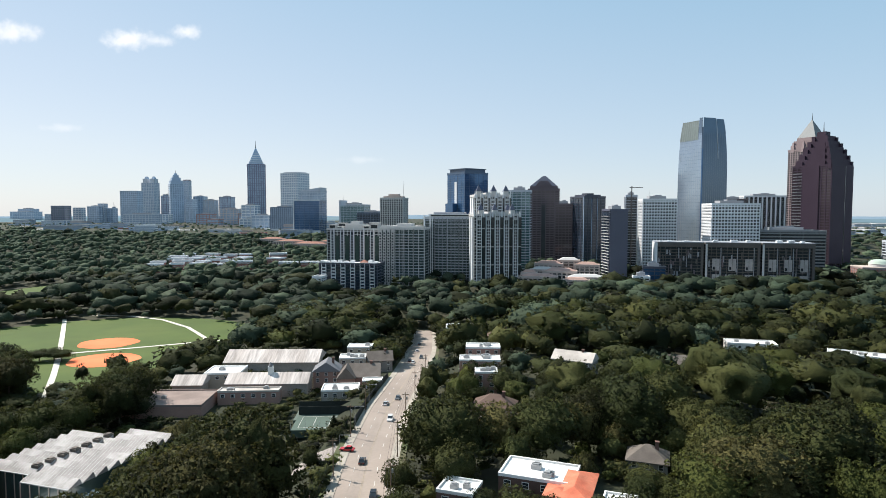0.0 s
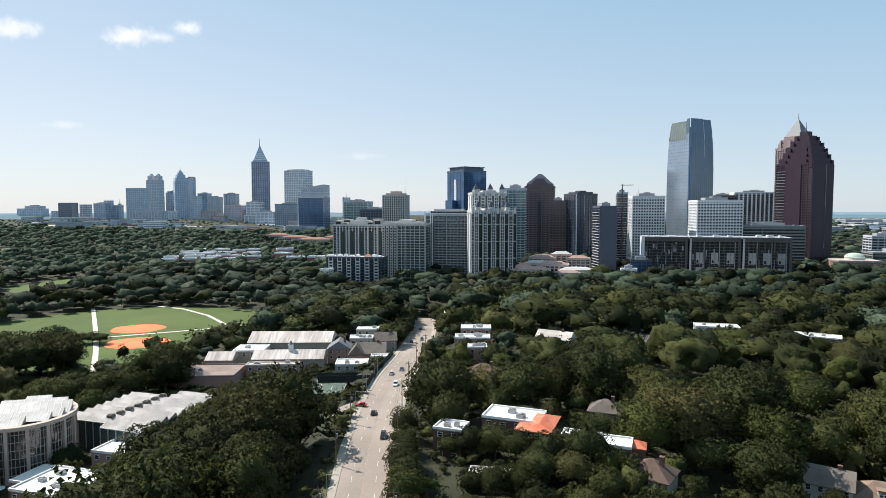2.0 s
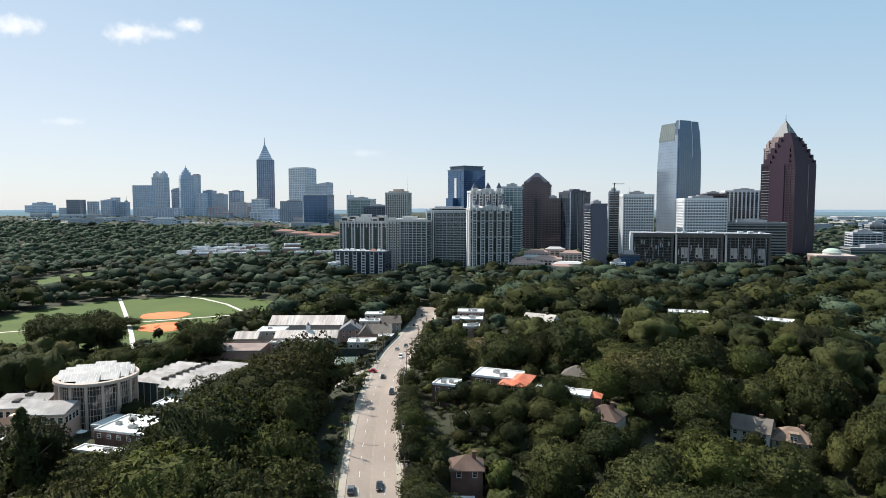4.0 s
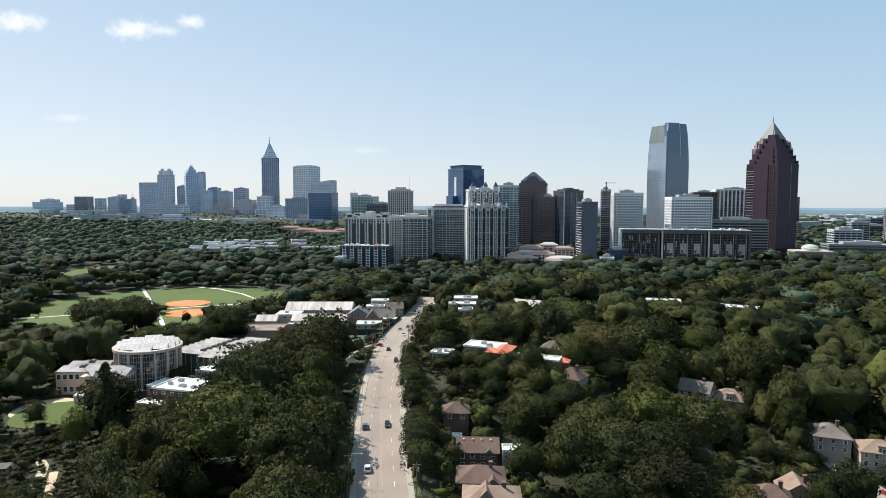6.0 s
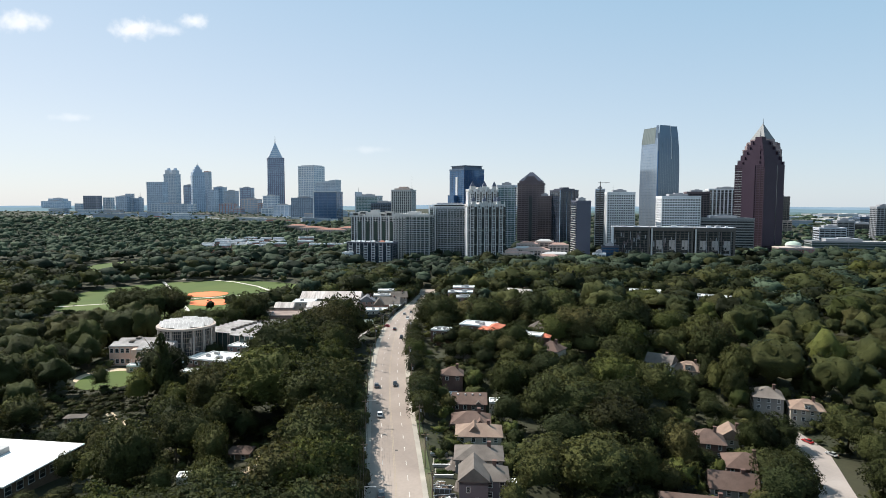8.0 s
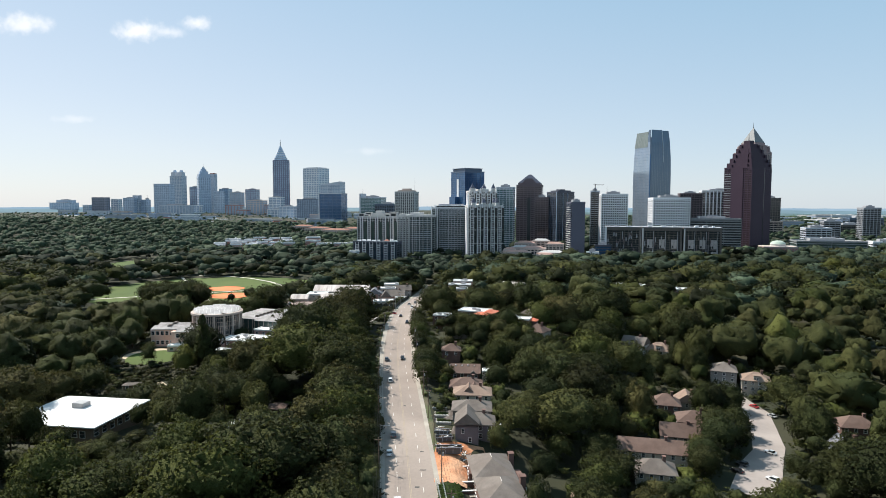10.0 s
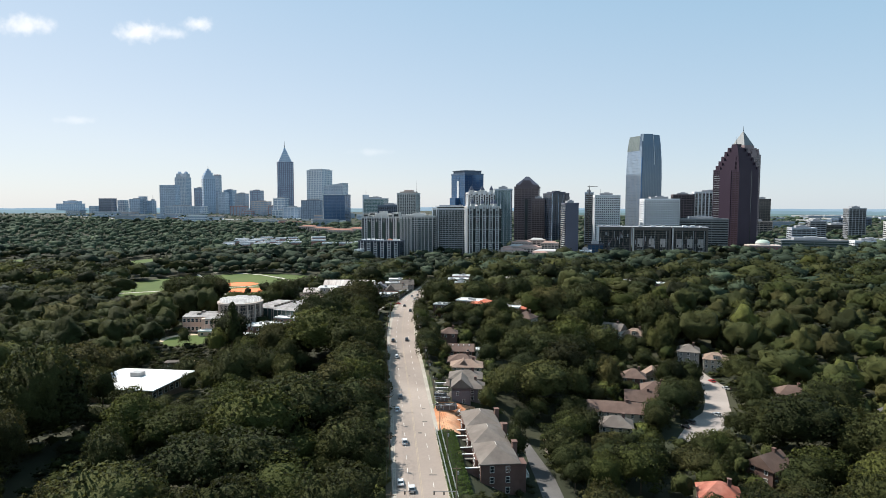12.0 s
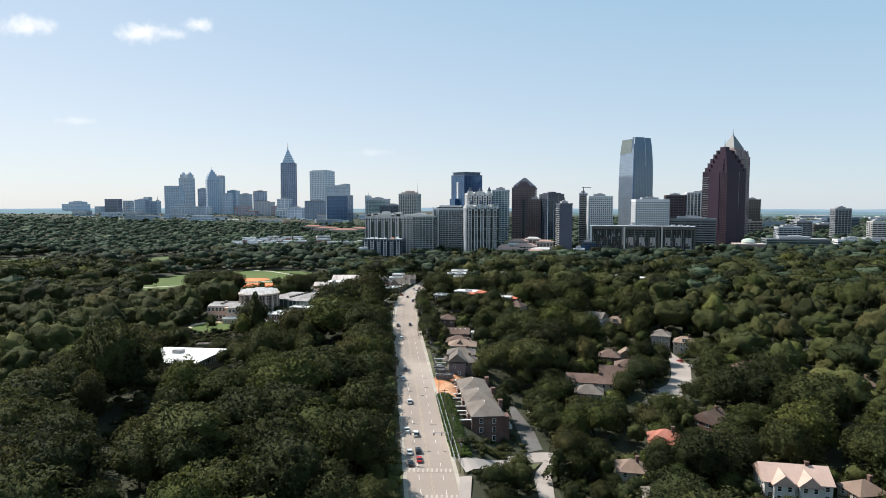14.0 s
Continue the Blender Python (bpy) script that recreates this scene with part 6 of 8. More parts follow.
flat_block("carport", 8.5, 80, 6, 4, 0, 2.8, "white-roofed carport by the pavement", H["grey"], None, 0, windows=False, view_open=False, category="carport")
# terrace of town houses
def town_house(x, y, rot, z, label):
    t = thing("town_house", x, y, z, rot, label, "town house", "terrace of town houses")
    w, d, h = 12.5, 16.9, 11.0
    clear(x, y, w / 2 + 3, d / 2 + 1, rot)
    part("wall", boxes((-w / 2, w / 2, -d / 2, d / 2, -3, h)), H["brick"], t)
    part("roof", roof_mesh(w, d, h + 0.15, 3.4, "hip", 0.55, 0.3, ridge_x=False), R["grey"], t)
    bm = bmesh.new()
    bm.faces.new([bm.verts.new(p) for p in ((-0.12, -1.4, h + 3.60), (0.12, -1.4, h + 3.60), (0.12, 1.4, h + 3.60), (-0.12, 1.4, h + 3.60))])
    part("ridge_cap", bm, R["pale"], t)
    part("stair_tower", boxes((w / 2, w / 2 + 2.6, -d / 2 + 1, -d / 2 + 5.5, -3, h - 1.0), (w / 2 - 0.1, w / 2 + 2.8, -d / 2 + 0.8, -d / 2 + 5.7, h - 1.0, h - 0.6)), H["brick"], t)
    part("chimney", boxes((w / 2 + 0.2, w / 2 + 1.8, d / 2 - 5.5, d / 2 - 3.6, -3, h + 2.4), (w / 2 + 0.05, w / 2 + 1.95, d / 2 - 5.65, d / 2 - 3.45, h + 2.4, h + 2.7)), H["brick"], t)
    part("rear_wing", boxes((w / 2, w / 2 + 3.4, -d / 2 + 5.8, d / 2 - 6.2, -3, h - 2.8), (w / 2 - 0.1, w / 2 + 3.6, -d / 2 + 5.7, d / 2 - 6.1, h - 2.8, h - 2.45)), H["brick"], t)
    part("balcony", boxes((w / 2 + 3.4, w / 2 + 4.8, -d / 2 + 5.7, d / 2 - 1, 3.4, 3.65), (w / 2 + 4.6, w / 2 + 4.8, -d / 2 + 5.7, d / 2 - 1, 3.65, 4.6)), H["trim"], t)
    part("bay", boxes((-w / 2 - 1.0, -w / 2, -2.6, 2.6, -1, h - 1.2), (-w / 2 - 1.15, -w / 2, -2.75, 2.75, h - 1.2, h - 0.9)), H["brick"], t)
    for v in (-5.6, 5.6):
        part("stoop_wall", boxes((-w / 2 - 5.0, -w / 2, v - 0.22, v + 0.22, 2.5, 8.7)), H["brick"], t)
        part("stoop_coping", boxes((-w / 2 - 5.1, -w / 2, v - 0.3, v + 0.3, 8.7, 8.95)), H["trim"], t)
        part("stoop_deck", boxes((-w / 2 - 5.2, -w / 2, v + 0.25 if v < 0 else v - 1.65, v + 1.65 if v < 0 else v - 0.25, 7.4, 7.7)), M["concrete"], t)
    spots = []
    for i in range(3):
        z1 = 1.2 + 3.5 * i
        spots += [(-w / 2 - 0.02, v, z1, -90) for v in (-6.2, -4.2, 4.2, 6.2)] + [(-w / 2 - 1.02, v, z1, -90) for v in (-1.2, 1.2)]
        spots += [(u, -d / 2 - 0.02, z1, 0) for u in (-2.6, 2.6)] + [(w / 2 + 3.42, v, z1, 90) for v in (-1.4, 1.0) if i < 2]
    window_set(t, spots, 1.2, 1.9)
    part("door", boxes((-w / 2 - 0.08, -w / 2 + 0.02, -5.1, -4.0, 7.7, 10.0)), H["door"], t)


for i in range(3):
    y = -65.2 + 17.0 * i
    town_house(26.2 - 0.112 * (y + 66), y, 6.4, -17.4, "brown brick town house with grey hip roof and tall windows")
view_gap(26, -76, 14, 1.0, OPEN)
clear(40, -130, 30, 24, 0, 9)
clear(118, -140, 24, 16, 0, 6)
clear(14, -110, 8, 40, 0, 5)
clear(13, -50, 6, 40, 6.4, 2.0)
clear(43, -57, 4.2, 28, 5, 0.5)
clear(33, -78, 9, 14, 0, 2.6)
sheet("yard_drive", [(39, -30), (42, -30), (47, -60), (48, -80), (41, -84), (40.5, -66), (39.5, -48)], M["lane"], "grey paved drive behind the town houses", "driveway", 0.2)
# hedge bank and picket fences before the terrace
def hedge(name, pts, half, tall, label, material, seed):
    """A clipped hedge or low shrubs: many small leaf clumps along a line."""
    g = np.random.default_rng(seed)
    V = []
    for (x0, y0), (x1, y1) in zip(pts, pts[1:]):
        L = math.hypot(x1 - x0, y1 - y0)
        n = int(L * half * 46)
        t, o = g.random(n), g.uniform(-half, half, n)
        nx_, ny_ = -(y1 - y0) / L, (x1 - x0) / L
        x, y = x0 + (x1 - x0) * t + o * nx_, y0 + (y1 - y0) * t + o * ny_
        z = ground(x, y) + tall * (0.35 + 0.65 * g.random(n)) * (1 - 0.5 * np.abs(o) / half) * (0.75 + 0.25 * np.sin(y * 1.9 + o) * np.cos(x * 1.3))
        c = np.stack([x, y, z], 1)
        a, b = g.normal(size=(n, 3)) * (1, 1, 0.3), g.normal(size=(n, 3)) * (1, 1, 0.3)
        a /= np.linalg.norm(a, axis=1)[:, None]
        b /= np.linalg.norm(b, axis=1)[:, None]
        V.append(np.stack([c + a * 0.42, c + b * 0.42, c - (a + b) * 0.25], 1).reshape(-1, 3))
    v = np.vstack(V)
    return tagged(new(name, mesh_of(name, v, np.arange(len(v)).reshape(-1, 3), material, None, np.tile([0.0, -0.3, 0.95], (len(v), 1)))), label, "hedge", kind="stuff")


hedge("shrubbery", [(20.5, -118), (24, -115.5), (28, -111.5)], 1.5, 1.2, "low green shrubs on the corner verge", M["leaf_hedge"], 5)
hedge("shrubbery", [(20, -88), (25, -90), (33, -89)], 2.4, 3.2, "low green shrubs before the end house", M["leaf"], 6)
hedge('hedge', [(16.6, -106), (14.0, -86), (11.6, -66), (9.0, -43)], 3.6, 2.4, 'dense green hedge bank before the town houses', M['leaf_hedge'], 3)
# picket fence in two runs, each picket a post with a broad white head
for x0, y0, x1, y1 in ((5.3, -42, 14.3, -113), (7.0, -42, 15.8, -113)):
    t = thing("picket_fence", 0, 0, 0, 0, "white picket fence on the hedge bank", "fence")
    picket = None
    for i in range(58):
        u = (i + 0.5) / 58
        x, y = x0 + (x1 - x0) * u, y0 + (y1 - y0) * u
        m = Matrix.Translation((x, y, gz(x, y) + 1.3))
        if picket is None:
            picket = part("picket", boxes((-0.04, 0.04, -0.05, 0.05, -1.8, 0.6), (-0.06, 0.06, -0.30, 0.30, 0.45, 0.95)), H["trim"], t)
            picket.matrix_basis = m
        else:
            again(picket, m)
    bm = bmesh.new()
    for i in range(22):
        (xa, ya), (xb, yb) = [(x0 + (x1 - x0) * k / 22, y0 + (y1 - y0) * k / 22) for k in (i, i + 1)]
        bm.faces.new([bm.verts.new(p) for p in ((xa, ya, gz(xa, ya) + 1.55), (xb, yb, gz(xb, yb) + 1.55), (xb, yb, gz(xb, yb) + 1.62), (xa, ya, gz(xa, ya) + 1.62))])
    part("rail", bm, H["timber"], t)
# building plot of bare red earth
sheet("building_plot", [(4.6, -41), (14.6, -41), (15.2, -26), (23, -18), (21, -9.5), (11, -11), (5.0, -13), (3.9, -22)], M["dirt"], "bare red earth on a building plot", "plot", 0.25, cell=3)
clear(13, -26, 11, 17)
clear(8, -2, 6, 14, 0, 1.2)


def waste_skip(x, y, w, d, h, a, fill):
    """An open steel skip with sloping ends, rim, ribs and broken timber inside."""
    t = thing("waste_skip", x, y, gz(x, y) + 0.3, a, "dark metal waste skip " + fill, "skip", "site skips")
    bm = bmesh.new()
    prism(bm, [(-w / 2 + 0.5, -d / 2), (w / 2 - 0.5, -d / 2), (w / 2 - 0.5, d / 2), (-w / 2 + 0.5, d / 2)], 0, h * 0.3)
    for u in (-1, 1):
        box(bm, *sorted((u * w / 2, u * (w / 2 - 0.12))), -d / 2, d / 2, h * 0.3, h)
        box(bm, -w / 2, w / 2, *sorted((u * d / 2, u * (d / 2 - 0.12))), h * 0.3, h)
    part("bin", bm, W["char"], t)
    part("rim", boxes((-w / 2 - 0.08, w / 2 + 0.08, -d / 2 - 0.1, -d / 2 + 0.06, h - 0.08, h + 0.1), (-w / 2 - 0.08, w / 2 + 0.08, d / 2 - 0.06, d / 2 + 0.1, h - 0.08, h + 0.1)), W["grey"], t)
    g = random.Random(int(x * 10 + y))
    for k in range(7):
        o = part("board", boxes((-g.uniform(0.6, 1.4), g.uniform(0.6, 1.4), -0.14, 0.14, 0, 0.09)), H["timber"] if k % 3 else H["trim"], t)
        o.matrix_basis = pose(g.uniform(-w / 2 + 1.2, w / 2 - 1.2), g.uniform(-d / 4, d / 4), h - 0.35 + 0.06 * k, g.uniform(-14, 14), g.uniform(-18, 18), g.uniform(-70, 70))
    for k in range(4):
        u = -w / 2 + 0.6 + (w - 1.2) * k / 3
        part("rib", boxes((u - 0.07, u + 0.07, -d / 2 - 0.07, -d / 2, 0.2, h), (u - 0.07, u + 0.07, d / 2, d / 2 + 0.07, 0.2, h)), W["grey"], t)


for x, y, w, d, h, a, fill in ((9.0, -20.5, 8.6, 2.5, 2.2, 3, "half full of timber"), (7.2, -11.5, 6.0, 2.3, 1.6, 10, "heaped with broken boards"), (6.4, -6.0, 5.4, 2.1, 1.4, -6, "heaped with broken boards")):
    waste_skip(x, y, w, d, h, a, fill)
for x, y, L, n, a in ((14.2, -18.5, 3.6, 14, 70), (12.2, -14.6, 3.0, 12, 20), (5.0, -15.5, 2.6, 9, -30), (5.4, -1.2, 2.8, 10, 15), (8.6, -3.5, 2.4, 9, 80), (13.4, -22.5, 2.2, 8, 40)):
    t = thing("timber_pile", x, y, gz(x, y) + 0.3, a, "loose pile of pale sawn boards on red earth", "timber pile", "site timber")
    g = random.Random(int(x * 7 - y * 3))
    for k in range(n):
        o = part("board", boxes((-L / 2 * g.uniform(0.5, 1), L / 2, -0.12, 0.12, 0, 0.08)), (H["timber"], H["trim"], W["char"])[(k * 5) % 7 // 3], t)
        o.matrix_basis = pose(g.uniform(-0.6, 0.6), g.uniform(-1.1, 1.1), 0.09 * (k // 2), g.uniform(-5, 5), g.uniform(-5, 9), g.uniform(-28, 28))
# front gardens up the avenue: low pale walls, a path and clipped hedges
for k, y in enumerate((3.0, 9.5, 17.0)):
    x = float(ave_x(y) + ave_half(y)) + 4.6
    t = thing("garden_wall", x + 2.6, y, gz(x + 2.6, y), 0, "low pale concrete garden wall by the pavement", "garden wall", "front garden walls")
    part("wall", boxes((-2.8, 2.8, -0.18, 0.18, -0.8, 0.75), (-2.8, -2.45, 0.18, 4.6, -0.8, 0.75)), M["concrete"], t)
    part("coping", boxes((-2.9, 2.9, -0.25, 0.25, 0.75, 0.87)), H["trim"], t)
    hedge("hedge", [(x + 0.3, y + 2.4), (x + 5.0, y + 2.4)], 1.1, 1.3, "clipped green hedge behind a low garden wall", M["leaf_hedge"], 30 + k)
# side street at the crossing, and the court down the slope
sheet("side_street", [(14.8, -108), (22.8, -103), (34, -88), (44, -83.5), (53, -82), (68.5, -76.5), (67.5, -82), (52.5, -88), (48, -101), (45.5, -128), (41, -128), (41.2, -107), (42.6, -101), (46.5, -92), (38, -93.5), (27, -107), (17.6, -118)], M["street"], "pale side street with a bent junction", "road", 0.3, cell=4)
sheet("driveway", [(15.5, -121), (19.5, -120), (18.5, -138), (15, -138)], M["street"], "pale concrete drive beside the crossing", "driveway", 0.3, cell=4)
sheet("verge_corner", [(39.5, -94.5), (45.5, -93), (42, -99.5)], M["verge"], "small grass triangle in the junction", "verge", 0.42, cell=4)
for x, y, a, b in ((22, -108, 8, 9), (34, -95, 9, 8), (50, -86, 9, 6), (62, -80, 8, 5), (44, -112, 4, 18), (19, -128, 5, 8)):
    clear(x, y, a, b)
sheet("side_street", [(103, -20), (113, -27), (116.7, -23.4), (125, -12), (135, 6), (144, 21.8), (152, 43.7), (159.3, 65), (158.5, 76), (156, 92), (150, 98), (147, 96), (151, 78), (145, 57), (138.7, 39.2), (128.8, 17.4), (118, 3.6)], M["street"], "pale concrete residential street widening into a court", "road", 0.3, cell=3)
COURT = ((106, -27, 6.5), (121.5, -4, 7.5), (136.5, 19.6, 8), (145.4, 41.5, 7.5), (153, 64, 6), (155, 79, 4), (151, 97, 4))
for (xa, ya, ra), (xb, yb, rb) in zip(COURT, COURT[1:]):
    clear((xa + xb) / 2, (ya + yb) / 2, (ra + rb) / 2, math.hypot(xb - xa, yb - ya) / 2 + 1, -math.degrees(math.atan2(xb - xa, yb - ya)))
clear(100, -44, 13, 9, 0, 7)
clear(118, -30, 10, 9, 0, 8)
clear(110, -34, 8, 8, 0, 5)
house("dwelling", 84, 2, 24, 10, -12, 6.5, 3.5, "cream house with long brown roof", H["cream"], R["brown"], "gable", top=-13.2)
house("dwelling", 80, -14, 13, 10, -12, 6.0, 3.4, "cream house with low grey hip roof", H["cream"], R["grey"], top=-14.0)
house("dwelling", 100, 18, 14, 10, -15, 6.0, 4.0, "house with dark brown gabled roof", H["grey"], R["brown"], "gable", top=-13.5)
house("dwelling", 112, 35, 13, 12, -15, 6.5, 3.6, "red-brown brick house with hip roof and chimney", H["brick"], R["brown"], top=-13.6)
house("dwelling", 107, 55, 12, 10, -15, 6.0, 4.0, "brown gabled house behind garden trees", H["brick"], R["brown"], top=-13.0)
house("dwelling", 119, 62, 10, 9, -15, 6.0, 4.0, "tan-roofed gabled cream house", H["cream"], R["tan"], "gable", ridge_x=False, top=-14.2)
house("dwelling", 153, 101, 12, 14, -20, 8.0, 3.5, "pale grey three-storey house with low roof", H["grey"], R["grey"], top=-9.5)
house("dwelling", 165, 91, 13, 11, -20, 7.0, 3.4, "cream house with pale tan hip roof", H["cream"], R["tan"], top=-12.0, dormer=True)
house("dwelling", 51, -38, 7, 7, 0, 4.0, 2.6, "small house with peach hip roof among trees", H["cream"], R["tan"], top=-13.6)
house("dwelling", 95, -80, 12, 11, -15, 6.0, 4.0, "brick house with orange-red roof and chimney", H["brick"], R["rust"], top=-12.6)
house("dwelling", 75, -104, 9, 9, -10, 5.0, 3.0, "house with peach-coloured roof among trees", H["cream"], R["tan"], top=-13.5)
house("dwelling", 124, -116, 20, 12, -10, 7.0, 4.0, "white gabled house with faded rose roof", H["white"], R["pink"], "gable", top=-10.8)
for u in (-5.5, 2.0):
    house("front_gable", 124 + u, -121.0 - u * 0.17, 6, 6, -10, 7.0, 3.2, "white gabled wing with dark windows", H["white"], R["pink"], "gable", ridge_x=False, chimney=False, top=-10.9, category="house wing", group="", view_open=False)
house("dwelling", 143, -122, 10, 9, 10, 5.5, 3.2, "tan-roofed cream stucco house", H["cream"], R["tan"], top=-12.3)
house("dwelling", 157, 3, 9, 10, 10, 5.5, 3.6, "pale blue gabled house beside the court", H["blue"], R["slate"], "gable", ridge_x=False, top=-13.0)
house("dwelling", 176, 29, 14, 10, -10, 5.5, 3.6, "red-brown roofed house beside the court", H["brick"], R["brown"], top=-13.4)
house("dwelling", 81, -124, 14, 9, -8, 4.5, 3.0, "dark grey roofed house among trees", H["grey"], R["grey"], top=-14.0, view_open=False)
house("dwelling", 204, -4, 10, 10, 0, 5.5, 3.6, "pale blue house with slate roof", H["blue"], R["slate"], "gable", top=-12.5)
house("dwelling", 218, -4, 13, 10, 0, 5.5, 3.4, "red-brown roofed brick house", H["brick"], R["brown"], top=-12.3)
house("dwelling", 122, -57, 11, 10, 30, 6.0, 4.0, "dark roofed house among trees", H["brick"], R["brown"], "gable", top=-12.6)
house("dwelling", 58, 122, 11, 10, -35, 6.0, 3.8, "house with brown hip roof and brick chimney", H["cream"], R["brown"], top=6.0, view_open=False)
house("dwelling", 119, 143, 13, 12, -35, 6.0, 4.0, "white house with grey gabled roof", H["white"], R["grey"], "gable", top=-5.5)
house("dwelling", 132, 139, 14, 11, -25, 6.5, 4.0, "cream house with tan hip roof and dormer", H["cream"], R["tan"], top=-8.2, dormer=True)
house("dwelling", 60, 178, 11, 10, -20, 6.0, 3.5, "grey-roofed house in the woods", H["grey"], R["grey"], top=5.2)
flat_block("garage", 14, 123, 11, 7, -10, 3.2, "garage with pale grey roof", H["grey"], R["pale"], 0, top=5.2, windows=False, category="garage")
house("dwelling", 19, 224, 15, 12, -12, 6.0, 4.0, "brown-roofed house with chimney above the avenue", H["brick"], R["brown"], top=6.0, view_open=False)
house("dwelling", 19.5, 211, 15, 10, -12, 5.0, 3.2, "lower wing with grey-brown roof and chimney", H["brick"], R["grey"], top=5.0, view_open=False)
# flats with white roofs
for x, y, w, d, h, top, lab in ((19, 292, 16, 10, 9, 13.0, "white-roofed brick apartment block"), (16, 267, 17.5, 9, 9, 13.0, "white-roofed brick apartment block"), (17.5, 249, 9, 7, 8, 12.2, "white-roofed brick apartment block, the lowest")):
    flat_block("apartment_block", x, y, w, d, -3, h, lab, H["rose"], None, 4, 3, top=top, category="apartments", group="white-roofed flats", view_open=False)
flat_block("apartment_block", 10, 392, 16, 14, 0, 9, "white flat-roofed apartments by the avenue", H["white"], None, 4, 3, top=4.0, category="apartments", group="white-roofed flats", view_open=False)
house("dwelling", 33, 353, 14, 11, -5, 6, 4, "tan-roofed house among trees", H["cream"], R["brown"], top=6.0)
house("dwelling", 60, 279, 18, 10, -30, 7, 3.5, "pale-roofed house among trees", H["grey"], R["pale"], "gable", top=10.0)
house("dwelling", 117, 300, 19, 11, -12, 6, 3.5, "long grey-roofed house among trees", H["grey"], R["grey"], "gable", top=3.2)
flat_block("apartment_block", 24, 150.5, 18, 11.5, -21, 9, "white-roofed apartment block with orange tiled end", H["brick"], None, 4, 3, top=12.5, category="apartments")
t = thing("tiled_wing", 31.6, 143, 3.5, -21, "apartment wing with orange tiled hip roof", "apartments")
part("wall", boxes((-3.4, 3.4, -7.4, 5, -3, 8.6)), H["brick"], t)
part("roof", roof_mesh(7, 15.5, 8.7, 1.5, "hip", 0.7, ridge_x=False), R["orange"], t)
part("hall_roof", roof_mesh(5, 6, 8.9, 1.0, "hip", 0.5), R["orange"], t).location = (-3.6, -5.0, -0.1)
window_set(t, [(-2.2 + 2.2 * i, -7.42, z, 0) for i in range(3) for z in (1.0, 4.0, 6.8)], 1.3, 1.5)
clear(31, 141, 10, 9)
view_gap(30, 138, 12)
flat_block("apartment_block", 49, 131, 12, 8, -20, 9, "white-roofed flats with orange tiled edge", H["brick"], None, 2, 3, top=11.2, category="apartments", view_open=False)
flat_block("apartment_block", 41.5, 139, 9, 6, -21, 9, "small white-roofed flats behind the tiled wing", H["brick"], None, 1, 3, top=10.2, category="apartments", view_open=False)
t = thing("tiled_wing", 56.5, 131, 3.0, -20, "small wing with orange tiled roof", "apartments")
part("wall", boxes((-2.4, 2.4, -2.6, 2.6, -3, 7.0)), H["brick"], t)
part("roof", roof_mesh(4.8, 5.2, 7.1, 1.5, "hip", 0.4), R["orange"], t)
flat_block("apartment_block", 4, 146, 9, 8, -20, 9, "white-roofed brick apartment block behind trees", H["brick"], None, 2, 3, top=10.5, category="apartments")
flat_block("apartment_block", 218, 320, 30, 12, -32, 9, "brown brick apartment block with white flat roof", H["brick"], None, 4, 3, top=2.5, category="apartments")
flat_block("apartment_block", 175, 350, 26, 12, -15, 8, "long white-roofed block among trees", H["white"], None, 2, 2, top=2.5, category="apartments")
clear(17, 237, 11, 6, 0, 7)
clear(19, 197, 11, 7, 0, 6)
view_gap(30, 134, 12, 1.0, ((0, 8, 7), (8, 18, 10), (18, 30, 13)))


# ---- cars ----
CAR = {k: mat(k + "_car_paint", c, 0.25, 0.2, vary=0.05, scale=1.0, spec=0.6) for k, c in dict(white=(0.75, 0.75, 0.74), black=(0.02, 0.02, 0.022), silver=(0.42, 0.43, 0.44), red=(0.45, 0.03, 0.035), grey=(0.12, 0.125, 0.13), blue=(0.05, 0.08, 0.16)).items()}
TYRE = mat("tyre_rubber", (0.02, 0.02, 0.02), 0.9)
LAMP = {"headlight": mat("headlight_lens", (0.7, 0.7, 0.68), 0.15), "tail_light": mat("tail_light_lens", (0.35, 0.02, 0.02), 0.2)}
made_cars = {}


